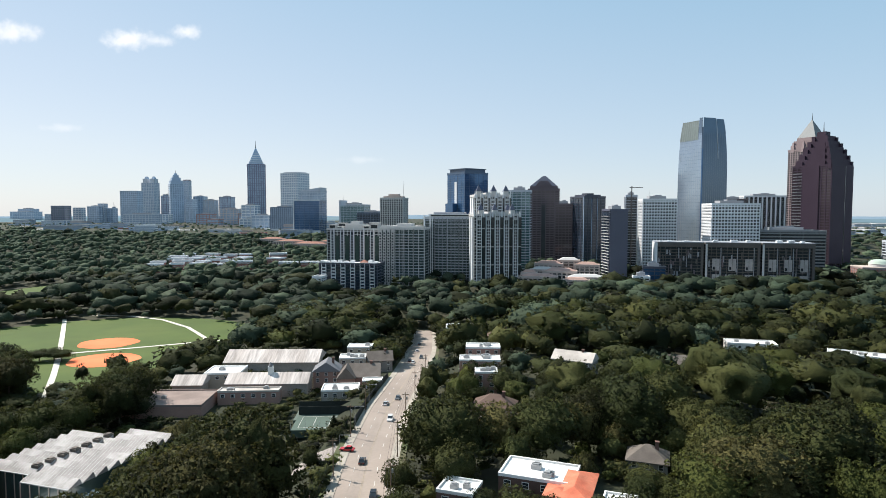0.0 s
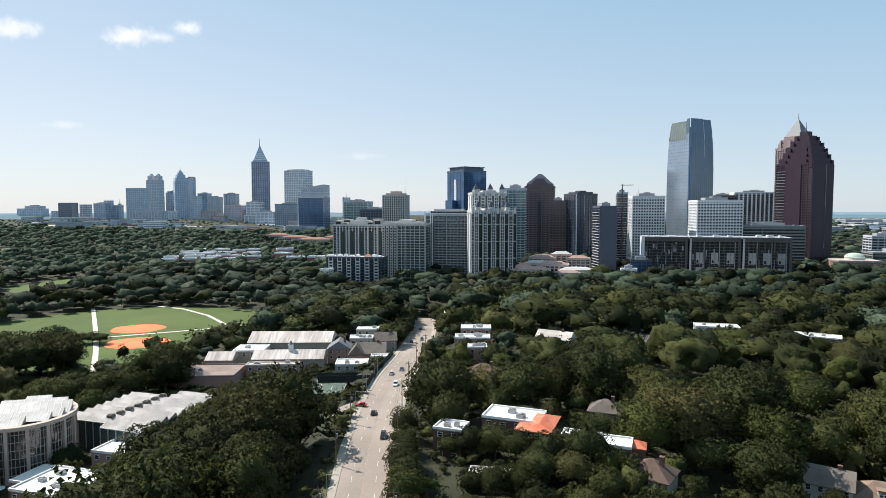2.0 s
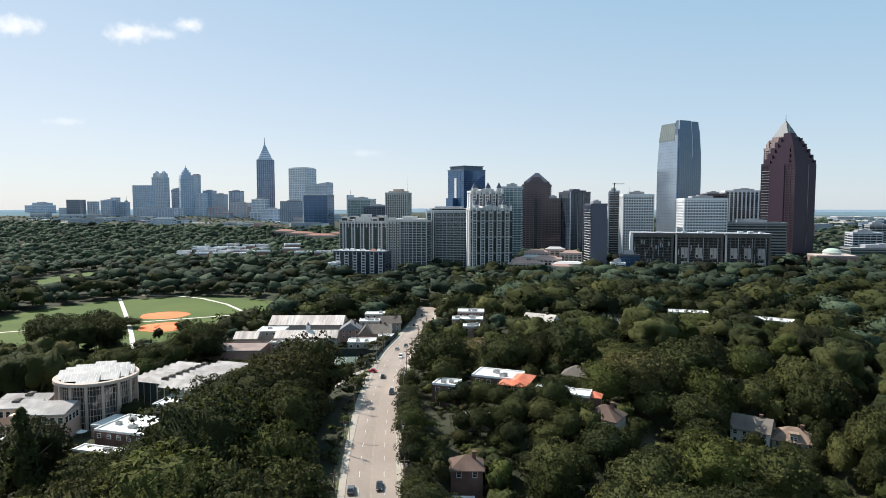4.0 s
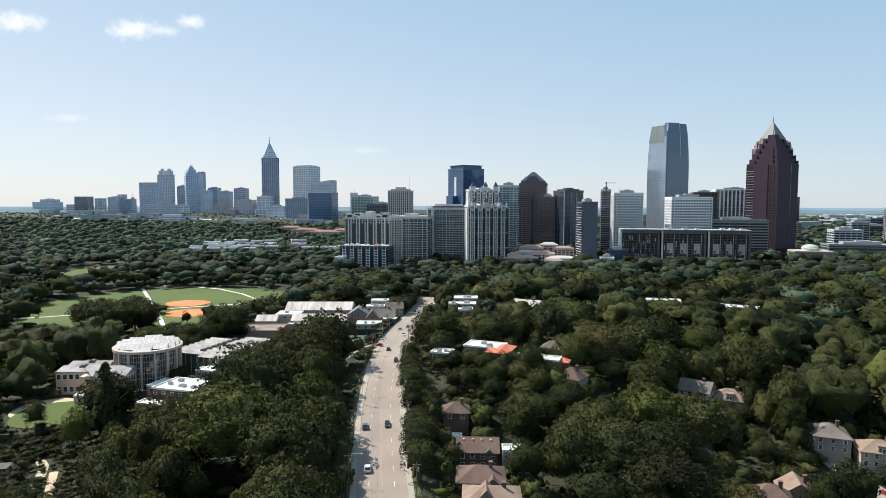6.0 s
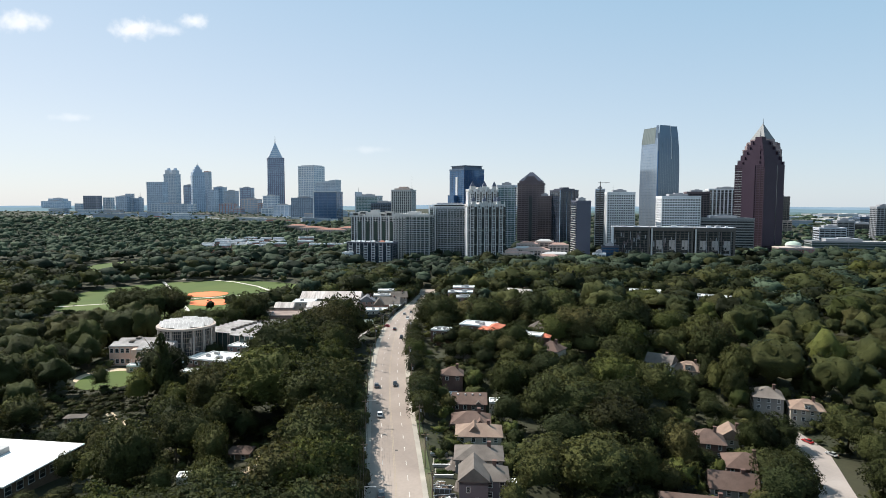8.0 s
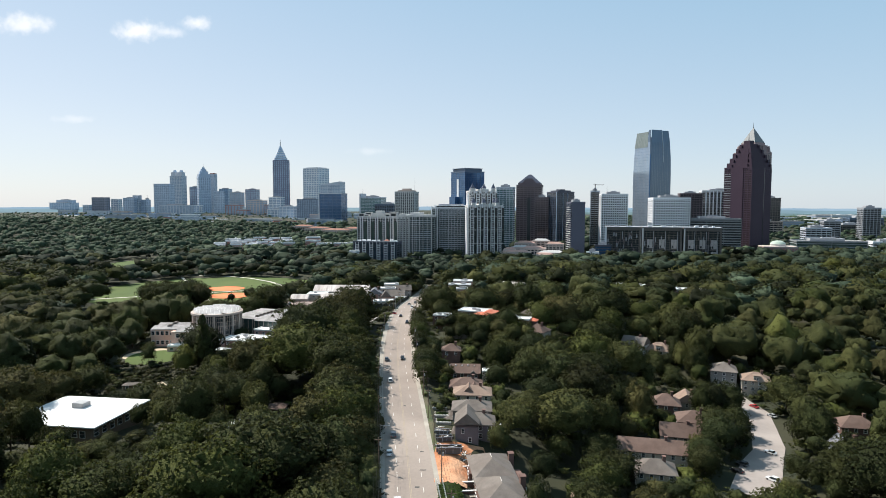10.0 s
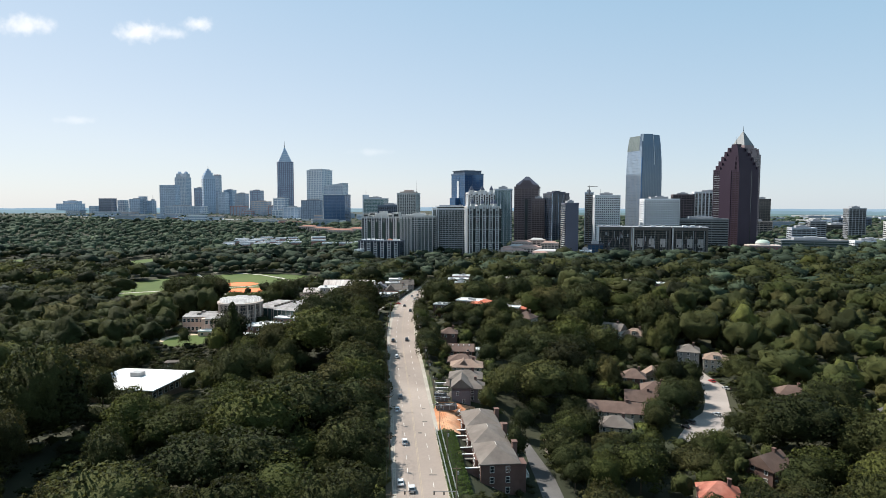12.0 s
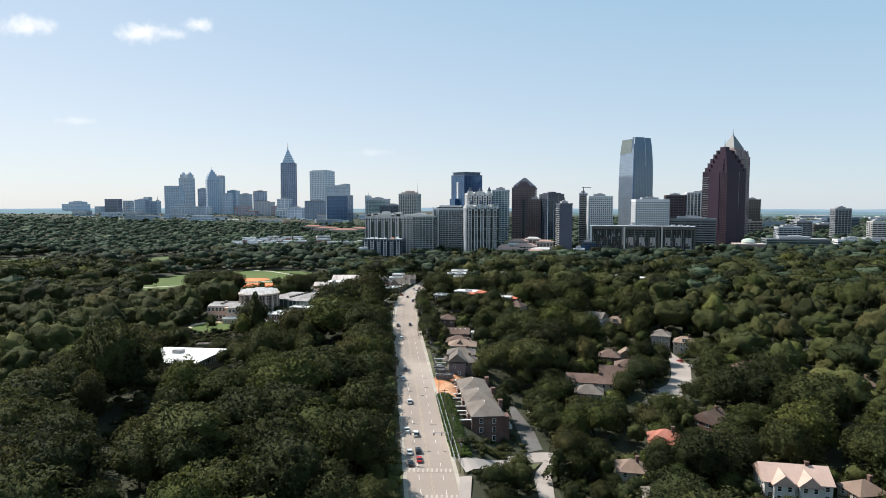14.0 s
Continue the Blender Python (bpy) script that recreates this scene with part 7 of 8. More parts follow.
def car_parts(t, paint, suv):
    h0, h1, L, w = (0.95, 1.72, 4.6, 1.9) if suv else (0.82, 1.45, 4.6, 1.82)
    bm = bmesh.new()
    prof = ((-L / 2, 0.32), (-L / 2, h0 * 0.85), (-L / 2 + 0.25, h0), (L / 2 - 0.3, h0 * 0.92), (L / 2, h0 * 0.7), (L / 2, 0.32))
    a = [bm.verts.new((-w / 2, y, z)) for y, z in prof]
    b = [bm.verts.new((w / 2, y, z)) for y, z in prof]
    k = len(prof)
    for i in range(k):
        bm.faces.new((a[i], a[(i + 1) % k], b[(i + 1) % k], b[i]))
    bm.faces.new(a[::-1]), bm.faces.new(b)
    bmesh.ops.recalc_face_normals(bm, faces=bm.faces)
    body = part("body", bm, paint, t)
    y0, y1 = (-L / 2 + 0.15, 0.9) if suv else (-L / 2 + 0.7, 0.85)
    bm = bmesh.new()
    lo = [(-w / 2 + 0.06, y0), (w / 2 - 0.06, y0), (w / 2 - 0.06, y1), (-w / 2 + 0.06, y1)]
    up = [(-w / 2 + 0.22, y0 + 0.35), (w / 2 - 0.22, y0 + 0.35), (w / 2 - 0.22, y1 - 0.75), (-w / 2 + 0.22, y1 - 0.75)]
    a, b = [bm.verts.new((x, y, h0 * 0.95)) for x, y in lo], [bm.verts.new((x, y, h1 - 0.06)) for x, y in up]
    for i in range(4):
        bm.faces.new((a[i], a[(i + 1) % 4], b[(i + 1) % 4], b[i]))
    part("glazing", bm, G["dark"], t)
    part("roof_panel", boxes((-w / 2 + 0.2, w / 2 - 0.2, y0 + 0.33, y1 - 0.73, h1 - 0.07, h1)), paint, t)
    for x in (-w / 2 + 0.1, w / 2 - 0.1):
        for y in (-L * 0.3, L * 0.3):
            bm = bmesh.new()
            bmesh.ops.create_cone(bm, cap_ends=True, segments=12, radius1=0.33, radius2=0.33, depth=0.24)
            wheel = part("wheel", bm, TYRE, t)
            wheel.matrix_basis = pose(x, y, 0.33, 0, 90, 0)
    for x in (-w / 2 + 0.3, w / 2 - 0.3):
        part("headlight", boxes((x - 0.2, x + 0.2, L / 2 - 0.06, L / 2 + 0.02, 0.55, 0.68)), LAMP["headlight"], t)
        part("tail_light", boxes((x - 0.2, x + 0.2, -L / 2 - 0.02, -L / 2 + 0.06, 0.6, 0.75)), LAMP["tail_light"], t)


def car(x, y, z, turn, colour, suv=False):
    key = (colour, suv)
    kind = "sport utility car" if suv else "saloon car"
    if key in made_cars:
        return copy_thing(made_cars[key], pose(x, y, z, 0, 0, turn))
    t = thing("car", x, y, z, turn, "%s %s standing on the road" % (colour, kind), "car", "cars on the road")
    car_parts(t, CAR[colour], suv)
    made_cars[key] = t
    return t


for off, y, back, colour, suv in ((-6.2, -83, 0, "white", False), (-3.0, -87, 0, "white", True), (-6.0, -103, 0, "white", False), (-3.0, -109, 0, "red", False), (-6.0, -112, 0, "black", False), (-3.0, -102, 0, "black", True), (-5.8, 78, 0, "grey", True),
                                  (-4.2, 48, 0, "white", True), (-1.8, 178, 0, "black", False), (2.8, 219, 1, "white", True), (1.8, 249, 1, "grey", False), (4.2, 155, 1, "black", True), (-2.2, 240, 0, "silver", False), (-2.4, 401, 0, "black", False), (-2.5, 368, 0, "silver", False), (2.0, 344, 1, "grey", True), (-1.8, 330, 0, "white", False), (-4.4, 334, 0, "black", True),
                                  (-4.2, -8, 0, "grey", True), (-5.9, -22, 0, "white", False), (-4.0, -53, 0, "white", True), (2.4, 80, 1, "black", False)):
    slope = math.degrees(math.atan2(float(ave_x(y - 2) - ave_x(y + 2)), 4))
    car(float(ave_x(y)) + off * float(ave_half(y)) / 7.5, y, float(ave_z(y)) + 0.06, slope + 180 * back, colour, suv)
car(-29.5, 187, gz(-29.5, 187) + 0.3, 80, "red")
for x, y, a, c, s in ((156, 73, 20, "red", False), (152.5, 84, 15, "white", True), (134, 14, 32, "white", False), (121, -13, 30, "white", True), (116.5, 0, 32, "grey", True), (158, 60, 20, "silver", False), (112, -6, 35, "black", False), (52, -88, 60, "grey", False)):
    car(x, y, gz(x, y) + 0.32, a, c, s)

# ---- utility poles, street lamps, wires ----
def pole(x, y, z, turn, tall, lamp=False):
    t = thing("utility_pole", x, y, z, turn, "grey-brown wooden utility pole with crossarm" if not lamp else "slim grey street lamp with curved arm", "pole" if not lamp else "street lamp", "poles along the avenue")
    if lamp:
        part("pole", prism(bmesh.new(), circle(0.11, 8), -0.5, tall, 0.6), H["metal"], t)
        part("arm", boxes((-2.6, 0, -0.05, 0.05, tall - 0.1, tall + 0.02)), H["metal"], t)
        part("lamp_head", boxes((-3.1, -2.4, -0.16, 0.16, tall - 0.15, tall + 0.02)), H["metal"], t)
    else:
        part("pole", prism(bmesh.new(), circle(0.17, 8), -0.8, tall, 0.7), H["timber"], t)
        part("crossarm", boxes((-1.25, 1.25, -0.07, 0.07, tall - 0.9, tall - 0.72)), H["timber"], t)
        part("transformer", prism(bmesh.new(), circle(0.26, 8, 0.42, 0), tall - 2.6, tall - 1.6), H["metal"], t)
    return t


spots = {}
for side, ys, tall in ((1, (-118, -95, -68, -42, -16, 8, 30, 52, 74, 98, 124, 150, 182, 214, 250, 290), 11.5), (-1, (-110, -72, -34, 2, 36, 68, 100, 134, 168, 200, 232), 11.0)):
    spots[side] = []
    for y in ys:
        x = float(ave_x(y)) + side * (float(ave_half(y)) + 1.9)
        z = float(ave_z(y))
        pole(x, y, z, 0, tall)
        spots[side].append((x, y, z + tall - 0.5))
for side in (1, -1):
    for k, u in enumerate((-1.1, -0.4, 0.4, 1.1, 0.2)):
        bm = bmesh.new()
        drop = 0 if k < 4 else 3.2
        prev = None
        for (x0, y0, z0), (x1, y1, z1) in zip(spots[side], spots[side][1:]):
            for i in range(1 if prev else 0, 7):
                f = i / 6
                p = Vector((x0 + (x1 - x0) * f + u, y0 + (y1 - y0) * f, z0 + (z1 - z0) * f - 4 * 0.5 * f * (1 - f) - drop))
                cur = [bm.verts.new(p + Vector(o)) for o in ((-0.025, 0, 0), (0.025, 0, 0), (0, 0, 0.045))]
                if prev:
                    for j in range(3):
                        bm.faces.new((prev[j], prev[(j + 1) % 3], cur[(j + 1) % 3], cur[j]))
                prev = cur
        tagged(link("power_line", bm, TYRE), "thin dark power line strung between the poles", "power line")
for y in (-92, -20, 40, 110, 176, 205, 236):
    pole(float(ave_x(y)) - float(ave_half(y)) - 1.2, y, float(ave_z(y)), 180, 9.0, True)
# traffic signals at the crossing
for sx in (-1, 1):
    y = -99
    x = float(ave_x(y)) + sx * (float(ave_half(y)) + 1.2)
    t = thing("traffic_signal", x, y, float(ave_z(y)), 0 if sx > 0 else 180, "grey traffic signal mast with dark signal heads", "traffic signal", "signals at the crossing")
    part("mast", prism(bmesh.new(), circle(0.12, 8), -0.5, 6.2, 0.8), H["metal"], t)
    part("arm", boxes((-6.5, 0, -0.06, 0.06, 5.8, 5.95)), H["metal"], t)
    for u in (-6.2, -3.4):
        part("signal_head", boxes((u - 0.18, u + 0.18, -0.18, 0.18, 4.9, 5.8)), TYRE, t)
# open far end of the avenue
clear(-13, 400, 15, 70)


# ---- trees ----
rng = np.random.default_rng(7)


def crown_points(n, lobes, r, wide=1.0, tall=0.8, leaf=0.8, cone=False, core=2, seed=0, rough=0.28, fill=0.97, jag=0.05, knob=1.0):
    """A full crown, bottom at z = 0: leaf clumps as single triangles on the outsides of many lobes spread over a dome, over a lumpy core. Returns verts, tris, normals."""
    g = np.random.default_rng(seed)
    if cone:
        t = g.random(lobes) ** 0.7
        a = g.random(lobes) * 6.283
        rad = (1 - t) * r * 0.75
        c = np.stack([rad * np.cos(a), rad * np.sin(a), t * 3.2 * r * tall + 0.3 * r], 1)
        lr = (0.25 + 0.35 * (1 - t)) * r * 0.8
        ctr = np.array([0, 0, r * tall * 1.2])
    else:
        ctr = np.array([0, 0, r * tall * 0.98])
        i = np.arange(lobes) + 0.5
        vz = 1.0 - 1.62 * i / lobes
        az = 2.39996 * i + g.uniform(-0.5, 0.5, lobes)
        p1, p2, p3 = g.random(3) * 6.283
        k = 0.66 + 0.20 * g.random(lobes) + 0.10 * np.sin(2 * az + p1) + 0.08 * np.sin(3 * az + p2) + 0.07 * np.sin(5 * vz + p3)
        flat_ = np.sqrt(1 - vz ** 2)
        c = np.stack([flat_ * np.cos(az) * k * wide * r, flat_ * np.sin(az) * k * wide * r, vz * k * tall * r], 1) + ctr
        lr = r * (0.17 + 0.19 * g.random(lobes) ** 1.3) * knob
        c, lr = np.vstack([c, ctr[None]]), np.append(lr, r * 0.55)
    pick = g.choice(len(c), size=n * 4, p=lr ** 2 / (lr ** 2).sum())
    d = g.normal(size=(n * 4, 3))
    d /= np.linalg.norm(d, axis=1)[:, None]
    d[:, 2] = np.where(g.random(n * 4) < 0.6, np.abs(d[:, 2]), d[:, 2])
    p = c[pick] + d * (lr[pick] * (0.82 + 0.30 * g.random(n * 4)))[:, None]
    inside = (np.linalg.norm(p[:, None, :] - c[None], axis=2) < lr[None] * 0.80).any(1)
    keep = np.where(~inside & (p[:, 2] > 0.0))[0][:n]
    p, d = p[keep], d[keep]
    nrm = d + 0.5 * g.normal(size=p.shape)
    nrm /= np.linalg.norm(nrm, axis=1)[:, None]
    a = np.cross(nrm, g.normal(size=p.shape))
    a /= np.linalg.norm(a, axis=1)[:, None]
    b = np.cross(nrm, a)
    s = leaf * (0.55 + 0.9 * g.random(len(p)))[:, None]
    out = p - ctr
    out /= np.linalg.norm(out, axis=1)[:, None]
    sn = 0.58 * d + 0.50 * out + rough * g.normal(size=p.shape)
    sn = np.repeat(sn / np.linalg.norm(sn, axis=1)[:, None], 3, axis=0)
    tri = np.stack([p + a * s, p - a * s * 0.5 + b * s * 0.87, p - a * s * 0.5 - b * s * 0.87], 1).reshape(-1, 3)
    faces = np.arange(len(tri)).reshape(-1, 3)
    bm = bmesh.new()
    bmesh.ops.create_icosphere(bm, subdivisions=core, radius=1)
    bmesh.ops.delete(bm, geom=[f for f in bm.faces if f.calc_center_median().z < -0.6], context="FACES")
    bm.verts.index_update()
    cv = np.array([v.co[:] for v in bm.verts])
    cf = np.array([[v.index for v in f.verts] for f in bm.faces])
    bm.free()
    shake = 1 + jag * g.uniform(-1, 1, len(cv))[:, None]
    if cone:
        w = (1 - 0.45 * (cv[:, 2:] + 1)) * r * 0.66 * shake
        q = np.hstack([cv[:, :2] * w, (cv[:, 2:] + 1) * r * 1.6 * tall + 0.2])
    else:
        # where each ray from the middle leaves the lobes
        rel = c - ctr
        along = cv @ rel.T
        perp2 = (rel ** 2).sum(1)[None] - along ** 2
        hit = np.where(perp2 < lr[None] ** 2, along + np.sqrt(np.maximum(lr[None] ** 2 - perp2, 0)), 0).max(1)
        q = ctr + cv * (np.maximum(hit * fill, r * 0.5)[:, None] * shake)
    fn = np.cross(q[cf[:, 1]] - q[cf[:, 0]], q[cf[:, 2]] - q[cf[:, 0]])
    vn = np.zeros_like(q)
    for k in range(3):
        np.add.at(vn, cf[:, k], fn)
    vn /= np.linalg.norm(vn, axis=1)[:, None] + 1e-9
    vn = 0.75 * vn + 0.35 * cv + 0.5 * rough * g.normal(size=vn.shape)
    vn /= np.linalg.norm(vn, axis=1)[:, None]
    faces = np.vstack([faces, cf + len(tri)])
    tri = np.vstack([tri, q])
    sn = np.vstack([sn, vn])
    return tri.astype(np.float32), faces, sn.astype(np.float32)


def trunk_mesh(height, r, seed):
    """A tapered, slightly crooked trunk with limbs that rise into the crown."""
    g = random.Random(seed)
    bm = bmesh.new()

    def limb(p, q, r0, r1, k=6):
        p, q = Vector(p), Vector(q)
        ax = (q - p).normalized()
        u = ax.orthogonal().normalized()
        w = ax.cross(u)
        a = [bm.verts.new(p + (u * math.cos(t) + w * math.sin(t)) * r0) for t in (2 * math.pi * i / k for i in range(k))]
        b = [bm.verts.new(q + (u * math.cos(t) + w * math.sin(t)) * r1) for t in (2 * math.pi * i / k for i in range(k))]
        for i in range(k):
            bm.faces.new((a[i], a[(i + 1) % k], b[(i + 1) % k], b[i]))

    mid = (g.uniform(-0.5, 0.5), g.uniform(-0.5, 0.5), height * 0.45)
    top = (mid[0] + g.uniform(-0.8, 0.8), mid[1] + g.uniform(-0.8, 0.8), height * 0.82)
    limb((0, 0, -1.0), mid, r, r * 0.7)
    limb(mid, top, r * 0.7, r * 0.25)
    for i in range(5):
        a = i * 1.26 + g.uniform(-0.4, 0.4)
        s = (mid[0], mid[1], height * g.uniform(0.36, 0.5))
        limb(s, (s[0] + math.cos(a) * height * 0.27, s[1] + math.sin(a) * height * 0.27, s[2] + height * g.uniform(0.16, 0.3)), r * 0.42, r * 0.12, 5)
    me = bpy.data.meshes.new("trunk")
    bm.to_mesh(me)
    bm.free()
    me.materials.append(M["bark"])
    return me


# where trees stand: a jittered lattice, thinned by clearings, seen from the camera's side of the hill
def scatter(y0, y1, cell, slack, xmin=-1e9, xmax=1e9):
    ys = np.arange(y0, y1, cell)
    out = []
    for y in ys:
        half = 0.74 * (y + 330) + slack
        xs = np.arange(max(-half, xmin), min(half, xmax), cell)
        out.append(np.stack([xs + rng.uniform(-0.42, 0.42, len(xs)) * cell, y + rng.uniform(-0.42, 0.42, len(xs)) * cell], 1))
    return np.vstack(out)


def stand(x, y):
    """Old tall trees stand in the strip between the gardens and the avenue; others are raised round a hollow."""
    avenue = 7.0 * smooth01(28, 6, np.abs(x - ave_x(y) + 34)) * smooth01(-60, 10, y) * smooth01(185, 150, y)
    # second term: trees made taller so that they shade the hollow
    return avenue + 8.0 * smooth01(50, 20, np.hypot(x + 122, y + 66))


def room(x, y, rad, h):
    """How far crowns of the given radius must be drawn in to keep clear of buildings, lawns and roads (arrays)."""
    fit = np.full(len(x), 0.42)
    for f in (0.52, 0.64, 0.8, 1.0):
        low = np.full(len(x), 99.0)
        for k in range(8):
            low = np.minimum(low, allowed(x + 0.82 * f * rad * math.cos(k * 0.785), y + 0.82 * f * rad * math.sin(k * 0.785)))
        fit = np.where(low > 0.5 * h, f, fit)
    return fit


MIX = (("leaf", 0.56), ("leaf_light", 0.14), ("leaf_dark", 0.19), ("leaf_brown", 0.11))


def plant(name, pts, lods, materials, label, hmin, hmax, kind="stuff", wide=(0.95, 1.5), shrub=False, free=False):
    """Many trees in one sheet of woodland, of several kinds."""
    lim = np.full(len(pts), 99.0) if free else allowed(pts[:, 0], pts[:, 1])
    pts, lim = pts[lim > 1.8], lim[lim > 1.8]
    swell = np.array([noise.noise((x / 45, y / 45, 2.0)) for x, y in pts])
    h = np.minimum((hmin + (hmax - hmin) * rng.random(len(pts)) ** 1.1 + (0 if shrub else stand(pts[:, 0], pts[:, 1]))) * (1 + 0.45 * swell), lim * (0.75 + 0.25 * rng.random(len(pts))))
    keys, share = [k for k, _ in materials], np.array([w for _, w in materials])
    grove = np.array([noise.noise((x / 60, y / 60, 9.0)) for x, y in pts])
    z = ground(pts[:, 0], pts[:, 1])
    V, Fc, T, N, S, off = [], [], [], [], [], 0
    spread = h / 17.0 * rng.uniform(*wide, len(pts)) * np.where(h < 9, 1.0 if shrub else 1.45, 1.0)
    if not (shrub or free) and pts[:, 1].max() < 800:
        fit = room(pts[:, 0], pts[:, 1], 7.6 * spread, h)
        spread, h = spread * fit, h * np.minimum(1, fit + 0.25)
    for (x, y), hh, zz, gv, sx in zip(pts, h, z, grove, spread):
        pool = big_lods if lods is near_lods and hh > 19 else lods
        v, f, sn = pool[rng.integers(len(pool))]
        a = rng.random() * 6.283
        s = hh / 17.0
        low = hh < 9
        ca, sa = math.cos(a) * sx, math.sin(a) * sx
        q = np.empty_like(v)
        q[:, 0] = v[:, 0] * ca - v[:, 1] * sa + x
        q[:, 1] = v[:, 0] * sa + v[:, 1] * ca + y
        q[:, 2] = (v[:, 2] + (0.6 if low else 2.4)) * s + zz
        w = sn.copy()
        w[:, 0] = sn[:, 0] * math.cos(a) - sn[:, 1] * math.sin(a)
        w[:, 1] = sn[:, 0] * math.sin(a) + sn[:, 1] * math.cos(a)
        N.append(w)
        V.append(q), Fc.append(f + off), T.append(np.full(len(v), float(np.clip(rng.normal(0, 0.45), -1, 1)), np.float32))
        off += len(v)
        pw = np.maximum(share * (1 + 1.6 * gv * np.linspace(-1, 1, len(share))), 0.01)
        S.append(np.full(len(f), rng.choice(len(keys), p=pw / pw.sum()), np.int32))
    me = mesh_of(name, np.vstack(V), np.vstack(Fc), M[keys[0]], np.concatenate(T), np.vstack(N))
    for k in keys[1:]:
        me.materials.append(M[k])
    me.polygons.foreach_set("material_index", np.concatenate(S))
    return tagged(new(name, me), label, "woodland", kind=kind)


near_lods = [crown_points(2200, 56, 6.9, 1.12, 1.08, 0.34, seed=s, rough=0.42, fill=0.80, jag=0.08) for s in range(6)]
big_lods = [crown_points(3700, 110, 6.9, 1.12, 1.08, 0.29, core=3, seed=200 + s, rough=0.46, fill=0.79, jag=0.06, knob=0.72) for s in range(4)]
mid_lods = [crown_points(640, 64, 6.9, 1.12, 1.08, 0.31, core=3, seed=20 + s, rough=0.46, fill=0.91, jag=0.075, knob=0.86) for s in range(10)]
far_lods = [crown_points(200, 30, 6.9, 1.12, 1.08, 0.74, seed=80 + s, rough=0.28, fill=0.90, jag=0.10) for s in range(8)]
shrub_lods = [crown_points(70, 10, 6.9, 1.08, 1.08, 1.0, core=1, seed=140 + s) for s in range(6)]
low_lods = [crown_points(45, 24, 6.9, 1.12, 1.08, 0.9, core=2, seed=40 + s, rough=0.2, fill=0.95, jag=0.10) for s in range(6)]
tiny_lods = [crown_points(8, 12, 7.6, 1.1, 0.9, 1.2, core=1, seed=60 + s, rough=0.15, fill=1.0, jag=0.1) for s in range(6)]
cone_lods = [crown_points(1300, 40, 3.6, 1.0, 1.0, 0.42, cone=True, seed=90 + s, fill=0.8) for s in range(2)]

# single trees along the avenue and in the gardens nearest the flight
def nearness(p):
    """Nearest stretch of the flight from which a place is overlooked, in metres."""
    return np.maximum(np.maximum(170, 1.41 * np.abs(p[:, 0])), p[:, 1])


near = scatter(-172, 60, 14.6, 10)
lim = allowed(near[:, 0], near[:, 1])
near, lim = near[lim > 2], lim[lim > 2]
order = np.argsort(nearness(near), kind="stable")
singles, rest, back = order[:125], order[125:290], order[290:]
trunks = [trunk_mesh(17, 0.38, s) for s in range(4)]
crowns = [mesh_of("crown", v + np.array([0, 0, 2.4], np.float32), f, M["leaf"], None, sn) for v, f, sn in near_lods]
grand = [mesh_of("crown", v + np.array([0, 0, 2.4], np.float32), f, M["leaf"], None, sn) for v, f, sn in big_lods]
cones = [mesh_of("crown", v + np.array([0, 0, 1.0], np.float32), f, M["leaf_dark"], None, sn) for v, f, sn in cone_lods]
tints = ("leaf", "leaf", "leaf", "leaf", "leaf_light", "leaf_light", "leaf_dark", "leaf_dark", "leaf_brown")
pal, great = {"leaf": crowns}, {"leaf": grand}
for key in ("leaf_light", "leaf_dark", "leaf_brown"):
    for store, source in ((pal, crowns[:3]), (great, grand[:2])):
        store[key] = []
        for c in source:
            k = c.copy()
            k.materials.clear()
            k.materials.append(M[key])
            store[key].append(k)
names = {"leaf": "broad green tree in full leaf", "leaf_light": "yellow-green tree in full summer leaf", "leaf_dark": "dark blue-green tree in full leaf", "leaf_brown": "bronze-tinged tree in full leaf", "cone": "dark pointed conifer with dense needles"}


def tree(x, y, h, key, wide=1.0):
    t = thing("tree", float(x), float(y), gz(x, y), rng.random() * 360, names[key], "tree", "trees along the avenue")
    s = h / 17
    wide *= 1.4 if h < 9 and key != "cone" else 1.0
    t.scale = (s * wide * rng.uniform(0.92, 1.12), s * wide * rng.uniform(0.92, 1.12), s)
    pool = cones if key == "cone" else great[key] if h > 19 else pal[key]
    for nm, data in (("trunk", trunks[rng.integers(4)]), ("crown", pool[rng.integers(len(pool))])):
        o = new(nm, data)
        o.parent = t


tall_ = np.array([min((rng.uniform(10, 26) + stand(*near[i])) * (1 + 0.3 * noise.noise((near[i][0] / 45, near[i][1] / 45, 2.0))), lim[i]) for i in singles])
wide_ = rng.uniform(0.95, 1.45, len(singles))
fit_ = room(near[singles, 0], near[singles, 1], 7.6 * tall_ / 17 * wide_, tall_)
for i, h, wide, fit in zip(singles, tall_, wide_, fit_):
    tree(*near[i], h * min(1, fit + 0.25), tints[rng.integers(len(tints))], wide * fit / min(1, fit + 0.25))
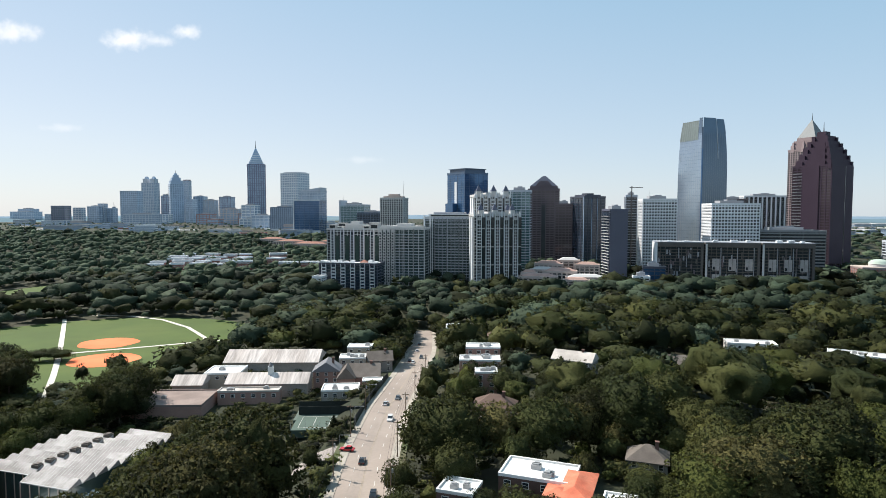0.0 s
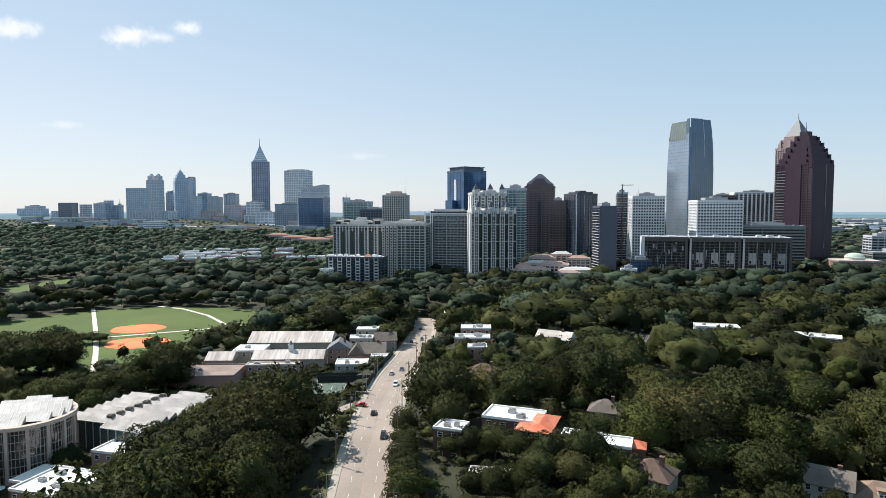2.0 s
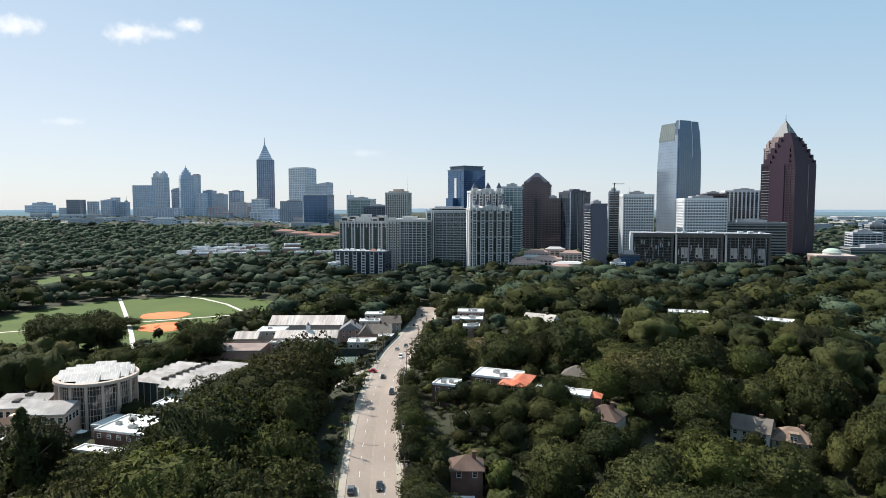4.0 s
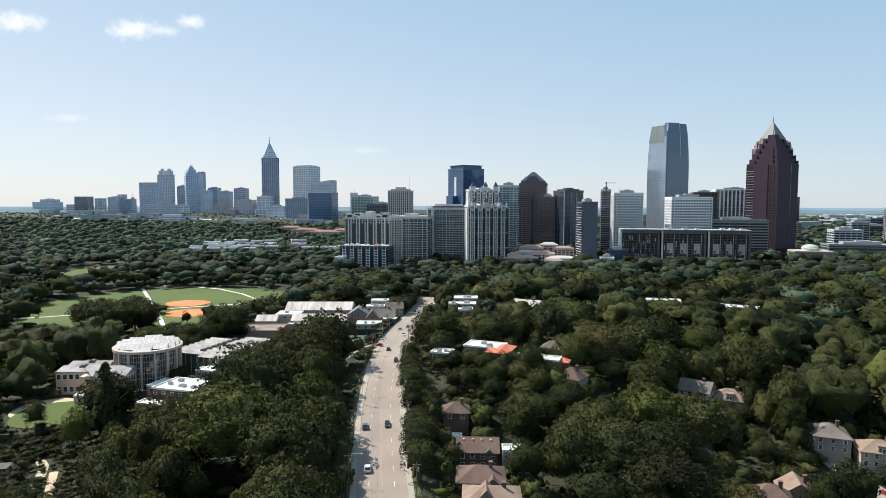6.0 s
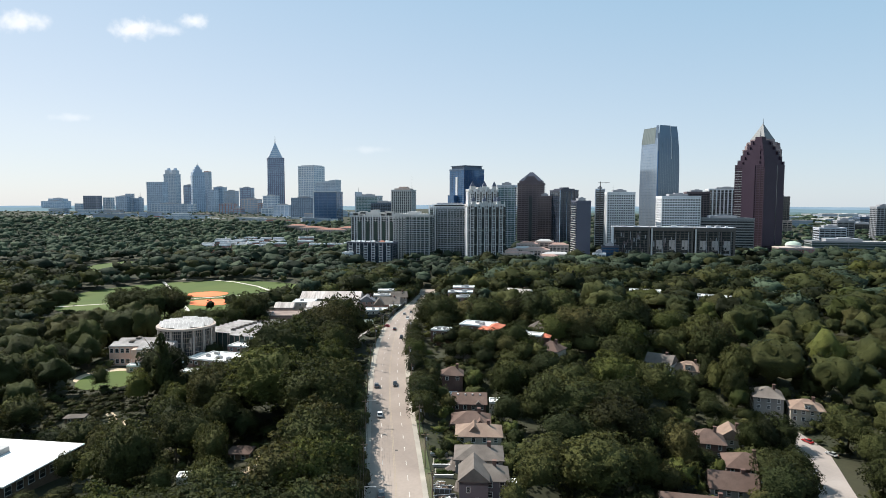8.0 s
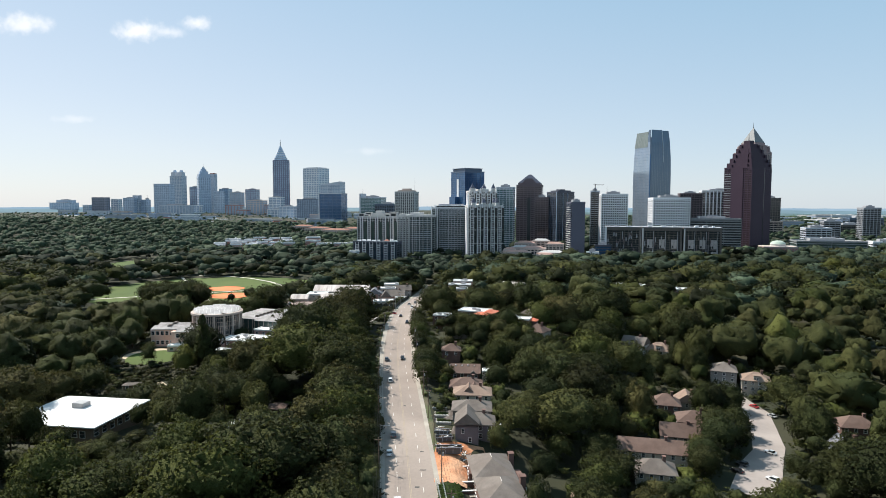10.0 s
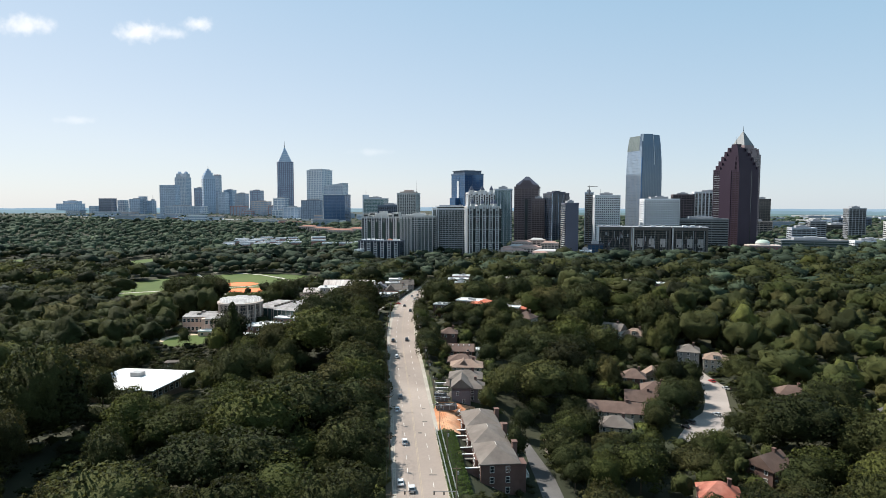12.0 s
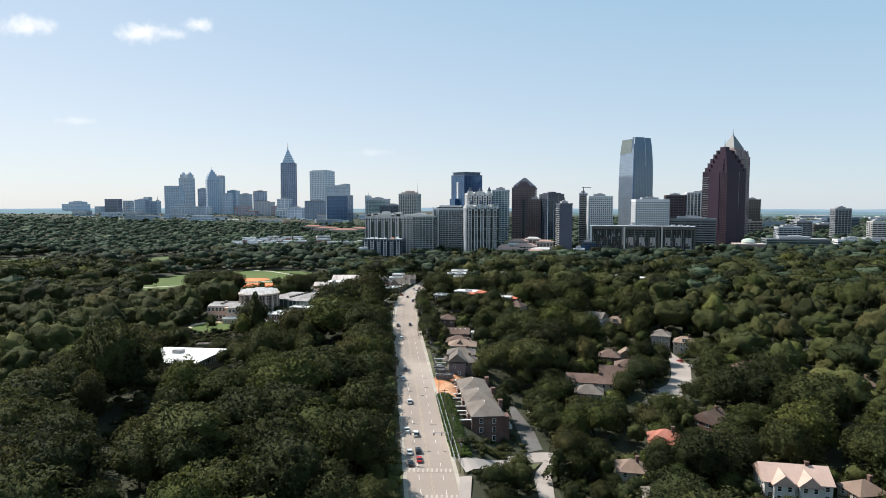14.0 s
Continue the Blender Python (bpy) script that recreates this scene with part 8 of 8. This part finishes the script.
# single trees placed to fit the camera's view, many to cover walls and bare ground
FITTED_TREES = [(52, 122, 10, "leaf", 1.0), (56, 112, 9, "leaf_dark", 1.0), (63, 112, 9, "leaf", 1.0), (115, 133, 9, "leaf_light", 1.0), (126, 130, 9, "leaf", 1.0), (134, 129, 8, "leaf_dark", 1.0), (43, 112, 12, "leaf", 1.0), (9, 141, 10, "leaf_dark", 1.0)]
FITTED_TREES += [(-132, 112, 20, 'cone', 1.0), (-129, 118, 15, 'cone', 1.0), (-188, 106, 16, 'cone', 1.3), (-131, 247, 17, 'leaf_light', 1.1), (-126, 252, 19, 'leaf', 1.0), (-232, 366, 8.0, 'leaf_dark', 1.3), (-239, 363, 7.5, 'leaf', 1.3), (-225, 362, 7.5, 'leaf_dark', 1.3), (-245, 360, 7.0, 'leaf', 1.3), (-131, -24, 20, 'leaf', 0.7), (-140, -20, 19, 'leaf_brown', 0.7), (-152, -29, 22, 'leaf_dark', 0.95), (-160, -24, 24, 'leaf', 0.9), (-117, -32, 14, 'leaf_dark', 0.95), (-146, -27, 16, 'leaf', 0.95)]
FITTED_TREES += [(-162, -14, 19, 'leaf_light', 1.0), (56, -70, 12, 'leaf_dark', 0.9), (55, -56, 13, 'leaf', 1.0), (55, -79, 11, 'cone', 0.8), (51, -45, 14, 'leaf_dark', 1.0), (15, 114, 11, 'leaf', 1.0), (9, 116, 9, 'leaf_dark', 1.0), (21, 115, 10, 'leaf_light', 1.0), (10, 243, 12, 'leaf_light', 1.1), (20, 257, 10.5, 'leaf', 1.1), (13, 258, 11, 'leaf_dark', 1.0), (24, 243, 13, 'leaf', 1.0), (9, 144, 8, 'leaf_light', 1.0), (4, 142, 7, 'leaf', 1.0), (-116, 84, 37, 'cone', 0.72), (-121, 96, 24, 'leaf_dark', 1.1), (37, -101, 7, 'leaf', 0.9), (51, -61, 13, 'leaf_dark', 1.0)]
FITTED_TREES += [(-52, 212, 6, 'cone', 1.2), (-38, 212, 6, 'cone', 1.4), (-33, 206, 5, 'cone', 1.4), (124, 31, 12, 'leaf', 1.2), (131, 50, 9.5, 'leaf_light', 1.1), (121, 16, 12, 'leaf_dark', 1.3), (23, 134, 11, 'leaf', 1.0), (31, 130, 12, 'leaf_dark', 1.1), (17, 139, 11, 'leaf', 1.1), (38, 131, 12, 'leaf', 1.1), (46, 123, 11.5, 'leaf_light', 1.0), (27, 122, 10, 'leaf', 1.2)]
FITTED_TREES += [(36, 119, 11, 'leaf_brown', 1.2), (6, 240, 10, 'leaf_light', 1.1), (13, 237, 8, 'leaf_dark', 1.0), (26, 239, 10, 'leaf', 1.0), (210, 70, 16, 'cone', 1.0), (176, 112, 18, 'cone', 1.0), (181, 110, 16, 'cone', 1.0), (-139, 262, 19, 'leaf_dark', 1.1), (-131, 258, 18, 'leaf', 1.1), (-129, 241, 22, 'leaf_dark', 0.85), (-124, 234, 20, 'leaf', 0.9), (-136, 236, 19, 'leaf', 1.0), (-214, 298, 25, 'leaf_dark', 1.0), (-205, 292, 23, 'leaf', 1.0)]
FITTED_TREES += [(-224, 288, 24, 'leaf', 1.0), (-218, 266, 26, 'leaf', 1.1), (-206, 262, 24, 'leaf_dark', 1.1), (-230, 272, 25, 'leaf', 1.1), (-196, 276, 22, 'leaf_brown', 1.0), (-240, 284, 24, 'leaf_dark', 1.1), (-132, 218, 19, 'leaf_light', 0.9), (-142, 214, 17, 'leaf_light', 1.0), (24, 103, 6, 'leaf', 1.0), (29, 97, 7, 'leaf_dark', 1.0), (20, 108, 5, 'leaf_light', 1.0), (65, 104, 8, 'leaf', 1.0)]
FITTED_TREES += [(73, 105, 8, 'leaf_dark', 1.0), (34, 104, 7, 'leaf', 1.0), (42, 100, 9, 'leaf', 1.0)]
FITTED_TREES += [(-50, 150, 33, "leaf", 0.95), (-62, 161, 27, "leaf_dark", 1.0), (-47, 150, 20, "leaf", 1.0), (-66, 142, 26, "leaf", 1.0), (-54, 133, 29, "leaf_brown", 0.95), (-75, 150, 22, "leaf", 1.0), (-49, 128, 21, "leaf_dark", 1.0), (-60, 117, 28, "leaf", 1.0), (-72, 124, 24, "leaf_dark", 1.0), (-48, 110, 26, "leaf", 1.0), (-61, 98, 26, "leaf_light", 1.0)]
FITTED_TREES += [(-210, 290, 13, "leaf", 1.2), (-200, 284, 12, "leaf", 1.2), (-224, 262, 13, "leaf_dark", 1.2), (-128, 233, 13, "leaf", 1.1), (-137, 241, 12, "leaf_light", 1.1), (-121, 240, 12, "leaf_dark", 1.1)]
FITTED_TREES += [(-129, 159, 8, "leaf", 1.2), (-121, 156, 8, "leaf_dark", 1.2), (-136, 163, 7, "leaf_light", 1.2)]
FITTED_TREES += [(104, -104, 18.5, "leaf_brown", 1.5), (134, -68, 16, "leaf_light", 1.3), (187, -19, 10, "leaf_light", 1.0), (128, 87, 9.5, "leaf_light", 1.0), (50, 195, 14, "leaf_light", 1.0), (94, 110, 9.5, "leaf_light", 1.0), (106, -49, 15, "leaf_light", 1.0)]
FITTED_TREES += [(89, -92, 11.5, "leaf", 1.0), (99, -93, 12.5, "leaf_dark", 1.0), (-186, 128, 15, "leaf_dark", 1.0), (-190, 114, 17, "leaf", 1.0), (-182, 142, 13, "leaf", 1.0), (-196, 134, 18, "leaf_dark", 1.0), (-176, 100, 13, "leaf", 1.0), (-186, 92, 15, "leaf_brown", 1.0)]
FITTED_TREES += [(165, 44, 16, "leaf", 1.1), (150, -12, 16, "leaf_dark", 1.0), (136, -26, 15, "leaf", 1.0), (100, -6, 13, "leaf_dark", 1.1), (117, 26, 14, "leaf", 1.0), (130, 34, 13, "leaf_dark", 1.0), (63, -66, 12, "leaf", 1.0), (72, -60, 15, "leaf_dark", 1.1), (58, -30, 15, "leaf_light", 1.1), (66, -20, 14, "leaf", 1.1)]
FITTED_TREES += [(51, -49, 14, "leaf", 1.0), (52, -70, 11, "leaf_dark", 0.9), (26, -127, 9, "leaf_dark", 1.1), (34, -121, 11, "leaf", 1.1), (49, -109, 15, "cone", 1.5), (38, -97, 4.5, "leaf", 0.9), (53, -99, 12, "leaf", 1.0), (59, -93, 13, "leaf_dark", 1.0), (56, -108, 12, "leaf_light", 1.0)]
FITTED_TREES += [(-82, 20, 17, "leaf", 0.9), (-88, 34, 18, "leaf_dark", 0.9), (-70, 36, 16, "leaf", 0.9), (-66, 12, 9, "leaf", 1.0)]
FITTED_TREES += [(84, 157, 14, "leaf", 1.2), (93, 165, 15, "leaf_dark", 1.2), (80, 168, 13, "leaf", 1.2), (101, 171, 14, "leaf_light", 1.1)]
FITTED_TREES += [(112, 8, 17, "leaf_dark", 1.15), (103, -50, 14, "leaf", 1.2), (152, 22, 14, "leaf_dark", 1.15), (165, 62, 17, "leaf", 1.3), (143, 66, 12, "leaf_dark", 1.1), (133, 52, 12, "leaf", 1.1), (97, -14, 13, "leaf", 1.0)]
for k in range(13):
    # street trees on the upper side of the avenue
    y = 42 + 9.2 * k + rng.uniform(-2, 2)
    FITTED_TREES.append((float(ave_x(y) + ave_half(y)) + rng.uniform(3.6, 6.0), y, rng.uniform(8, 12.5), ("leaf", "leaf_dark", "leaf", "leaf_light")[k % 4], rng.uniform(0.85, 1.05)))
for x, y, h, key, wide in FITTED_TREES:
    tree(x, y, h, key, wide)
# far trees wear the haze-tinted leaf colour
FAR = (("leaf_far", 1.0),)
plant("woods", scatter(-194, -172, 14.6, 12), far_lods, MIX, "dense green broadleaf trees below the crossing", 11, 20)
plant("woods", near[rest], near_lods, MIX, "tall green broadleaf trees close round the avenue", 10, 26, wide=(0.95, 1.45))
plant("woods", near[back], mid_lods, MIX, "dense green broadleaf trees between the houses", 9, 25, wide=(0.85, 1.3))
# trees that lean over the lower kerb of the avenue
kerb = []
for y in np.arange(-178, 62, 5.4):
    for reach, jitter in ((5.6, 0.8), (12.0, 2.0)):
        v = y + rng.uniform(-2, 2)
        kerb.append((float(ave_x(v) - ave_half(v)) - reach - rng.uniform(-jitter, jitter), v))
kerb = np.array(kerb)
plant("woods", kerb[0::2], mid_lods, MIX, "young broadleaf trees leaning over the kerb", 5, 7.5, wide=(0.8, 1.0), free=True)
plant("woods", kerb[1::2], near_lods, MIX, "broadleaf trees behind the kerb", 8, 12.5, wide=(0.95, 1.25), free=True)
# trees that close in on the far end of the avenue
verge_ = []
for y in np.arange(318, 476, 6.0):
    for side, start, reach in ((-1, 318, 4.8), (-1, 318, 10.5), (1, 440, 3.4), (1, 350, 8.0)):
        if y >= start:
            v = y + rng.uniform(-2, 2)
            verge_.append((float(ave_x(v)) + side * (float(ave_half(v)) + reach + rng.uniform(-0.8, 0.8)), v))
plant("woods", np.array(verge_), far_lods, MIX, "green trees closing in on the end of the avenue", 8, 13, wide=(0.95, 1.25), free=True)
# planting beds of the garden
bed_x, bed_y = np.meshgrid(np.arange(-192, -100, 4.4), np.arange(34, 106, 4.4))
beds = np.stack([bed_x.ravel(), bed_y.ravel()], 1) + rng.uniform(-1.8, 1.8, (bed_x.size, 2))
walks_ = np.array([(-134, 74), (-130, 70), (-127, 64), (-125, 59), (-124, 55), (-129, 51), (-137, 53), (-124, 66), (-120, 58), (-117, 53), (-115, 49), (-111, 40), (-105, 33), (-98, 28)])
far_off = np.hypot(beds[:, None, 0] - walks_[None, :, 0], beds[:, None, 1] - walks_[None, :, 1]).min(1) > 4.2
far_off &= (np.hypot((beds[:, 0] + 156) / 17, (beds[:, 1] - 115.5) / 19) > 1) & (np.hypot(beds[:, 0] + 143, beds[:, 1] - 66) > 6) & (np.hypot(beds[:, 0] + 99, beds[:, 1] - 35) > 7)
edge_x, edge_y = np.meshgrid(np.arange(-96, -46, 4.4), np.arange(-4, 42, 4.4))
edge_ = np.stack([edge_x.ravel(), edge_y.ravel()], 1) + rng.uniform(-1.8, 1.8, (edge_x.size, 2))
open_ = np.ones(len(edge_), bool)
for cx, cy, cr in ((-62, 25, 6.5), (-72, 5, 5.5), (-99, 35, 8), (-54, 26, 4), (-55, 19, 4), (-56, 13, 4), (-57, 7, 4), (-57, 2, 4), (-53, -4, 4)):
    open_ &= np.hypot(edge_[:, 0] - cx, edge_[:, 1] - cy) > cr
plant("shrubs", edge_[open_], shrub_lods, MIX, "thick green shrubs round the garden pavilions", 2.2, 5.0, wide=(1.1, 1.7), shrub=True, free=True)
plant("shrubs", beds[far_off], shrub_lods, (("leaf", 0.4), ("leaf_brown", 0.34), ("leaf_dark", 0.16), ("leaf_light", 0.1)), "thick bronze and green shrubs in garden beds", 2.0, 5.0, wide=(1.1, 1.7), shrub=True, free=True)
beside = []
for x, y, r in DWELLINGS:
    if x > 8 and y < 260:
        for k in range(11):
            s = 6.283 * k / 11 + rng.uniform(-0.2, 0.2)
            o = r + rng.uniform(3.0, 6.5)
            beside.append((x + o * math.cos(s), y + o * math.sin(s)))
plant("garden_trees", np.array(beside), far_lods, MIX, "garden trees and tall shrubs round the houses", 6, 15)
slope_ = scatter(60, 260, 15.4, 10)
close_ = nearness(slope_) < 225
plant("woods", slope_[close_], near_lods, MIX, "dense green broadleaf trees on the slopes", 9, 26, wide=(0.9, 1.4))
plant("woods", slope_[~close_], mid_lods, MIX, "green broadleaf trees on the far slopes", 9, 25, wide=(0.85, 1.3))
plant("shrubs", scatter(-125, 290, 11.0, 4), shrub_lods, MIX, "dense green shrubs and young trees in the yards", 2.6, 7.5, wide=(1.3, 2.0), shrub=True)
thick = scatter(-130, 290, 5.0, 4)
low = allowed(thick[:, 0], thick[:, 1])
plant("shrubs", thick[(low > 2.0) & (low < 9.5)], shrub_lods, MIX, "low green shrubs round the houses", 1.8, 4.2, wide=(1.7, 2.8), shrub=True)
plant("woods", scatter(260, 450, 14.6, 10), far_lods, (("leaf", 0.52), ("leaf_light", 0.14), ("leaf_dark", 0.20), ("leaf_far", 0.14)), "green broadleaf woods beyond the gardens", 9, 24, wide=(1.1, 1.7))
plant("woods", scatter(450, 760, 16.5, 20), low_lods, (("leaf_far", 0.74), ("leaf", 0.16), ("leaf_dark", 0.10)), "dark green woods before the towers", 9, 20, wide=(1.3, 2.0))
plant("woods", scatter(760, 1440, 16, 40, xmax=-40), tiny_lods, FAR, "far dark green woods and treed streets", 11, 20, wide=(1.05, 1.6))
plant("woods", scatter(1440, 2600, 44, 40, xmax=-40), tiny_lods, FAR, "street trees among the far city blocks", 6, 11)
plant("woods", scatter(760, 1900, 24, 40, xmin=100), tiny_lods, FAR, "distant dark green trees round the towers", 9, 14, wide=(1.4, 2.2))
# woods that close the valley under and beside the flight
gx_, gy_ = np.meshgrid(np.arange(-270, 270, 16.0), np.arange(-440, 90, 16.0))
round_ = np.stack([gx_.ravel(), gy_.ravel()], 1) + rng.uniform(-6.5, 6.5, (gx_.size, 2))
outside = (round_[:, 1] < -194) | (np.abs(round_[:, 0]) > 0.74 * (round_[:, 1] + 330) + 14)
plant("woods", round_[outside], low_lods, MIX, "green broadleaf woods round the avenue", 11, 20, wide=(1.1, 1.6))
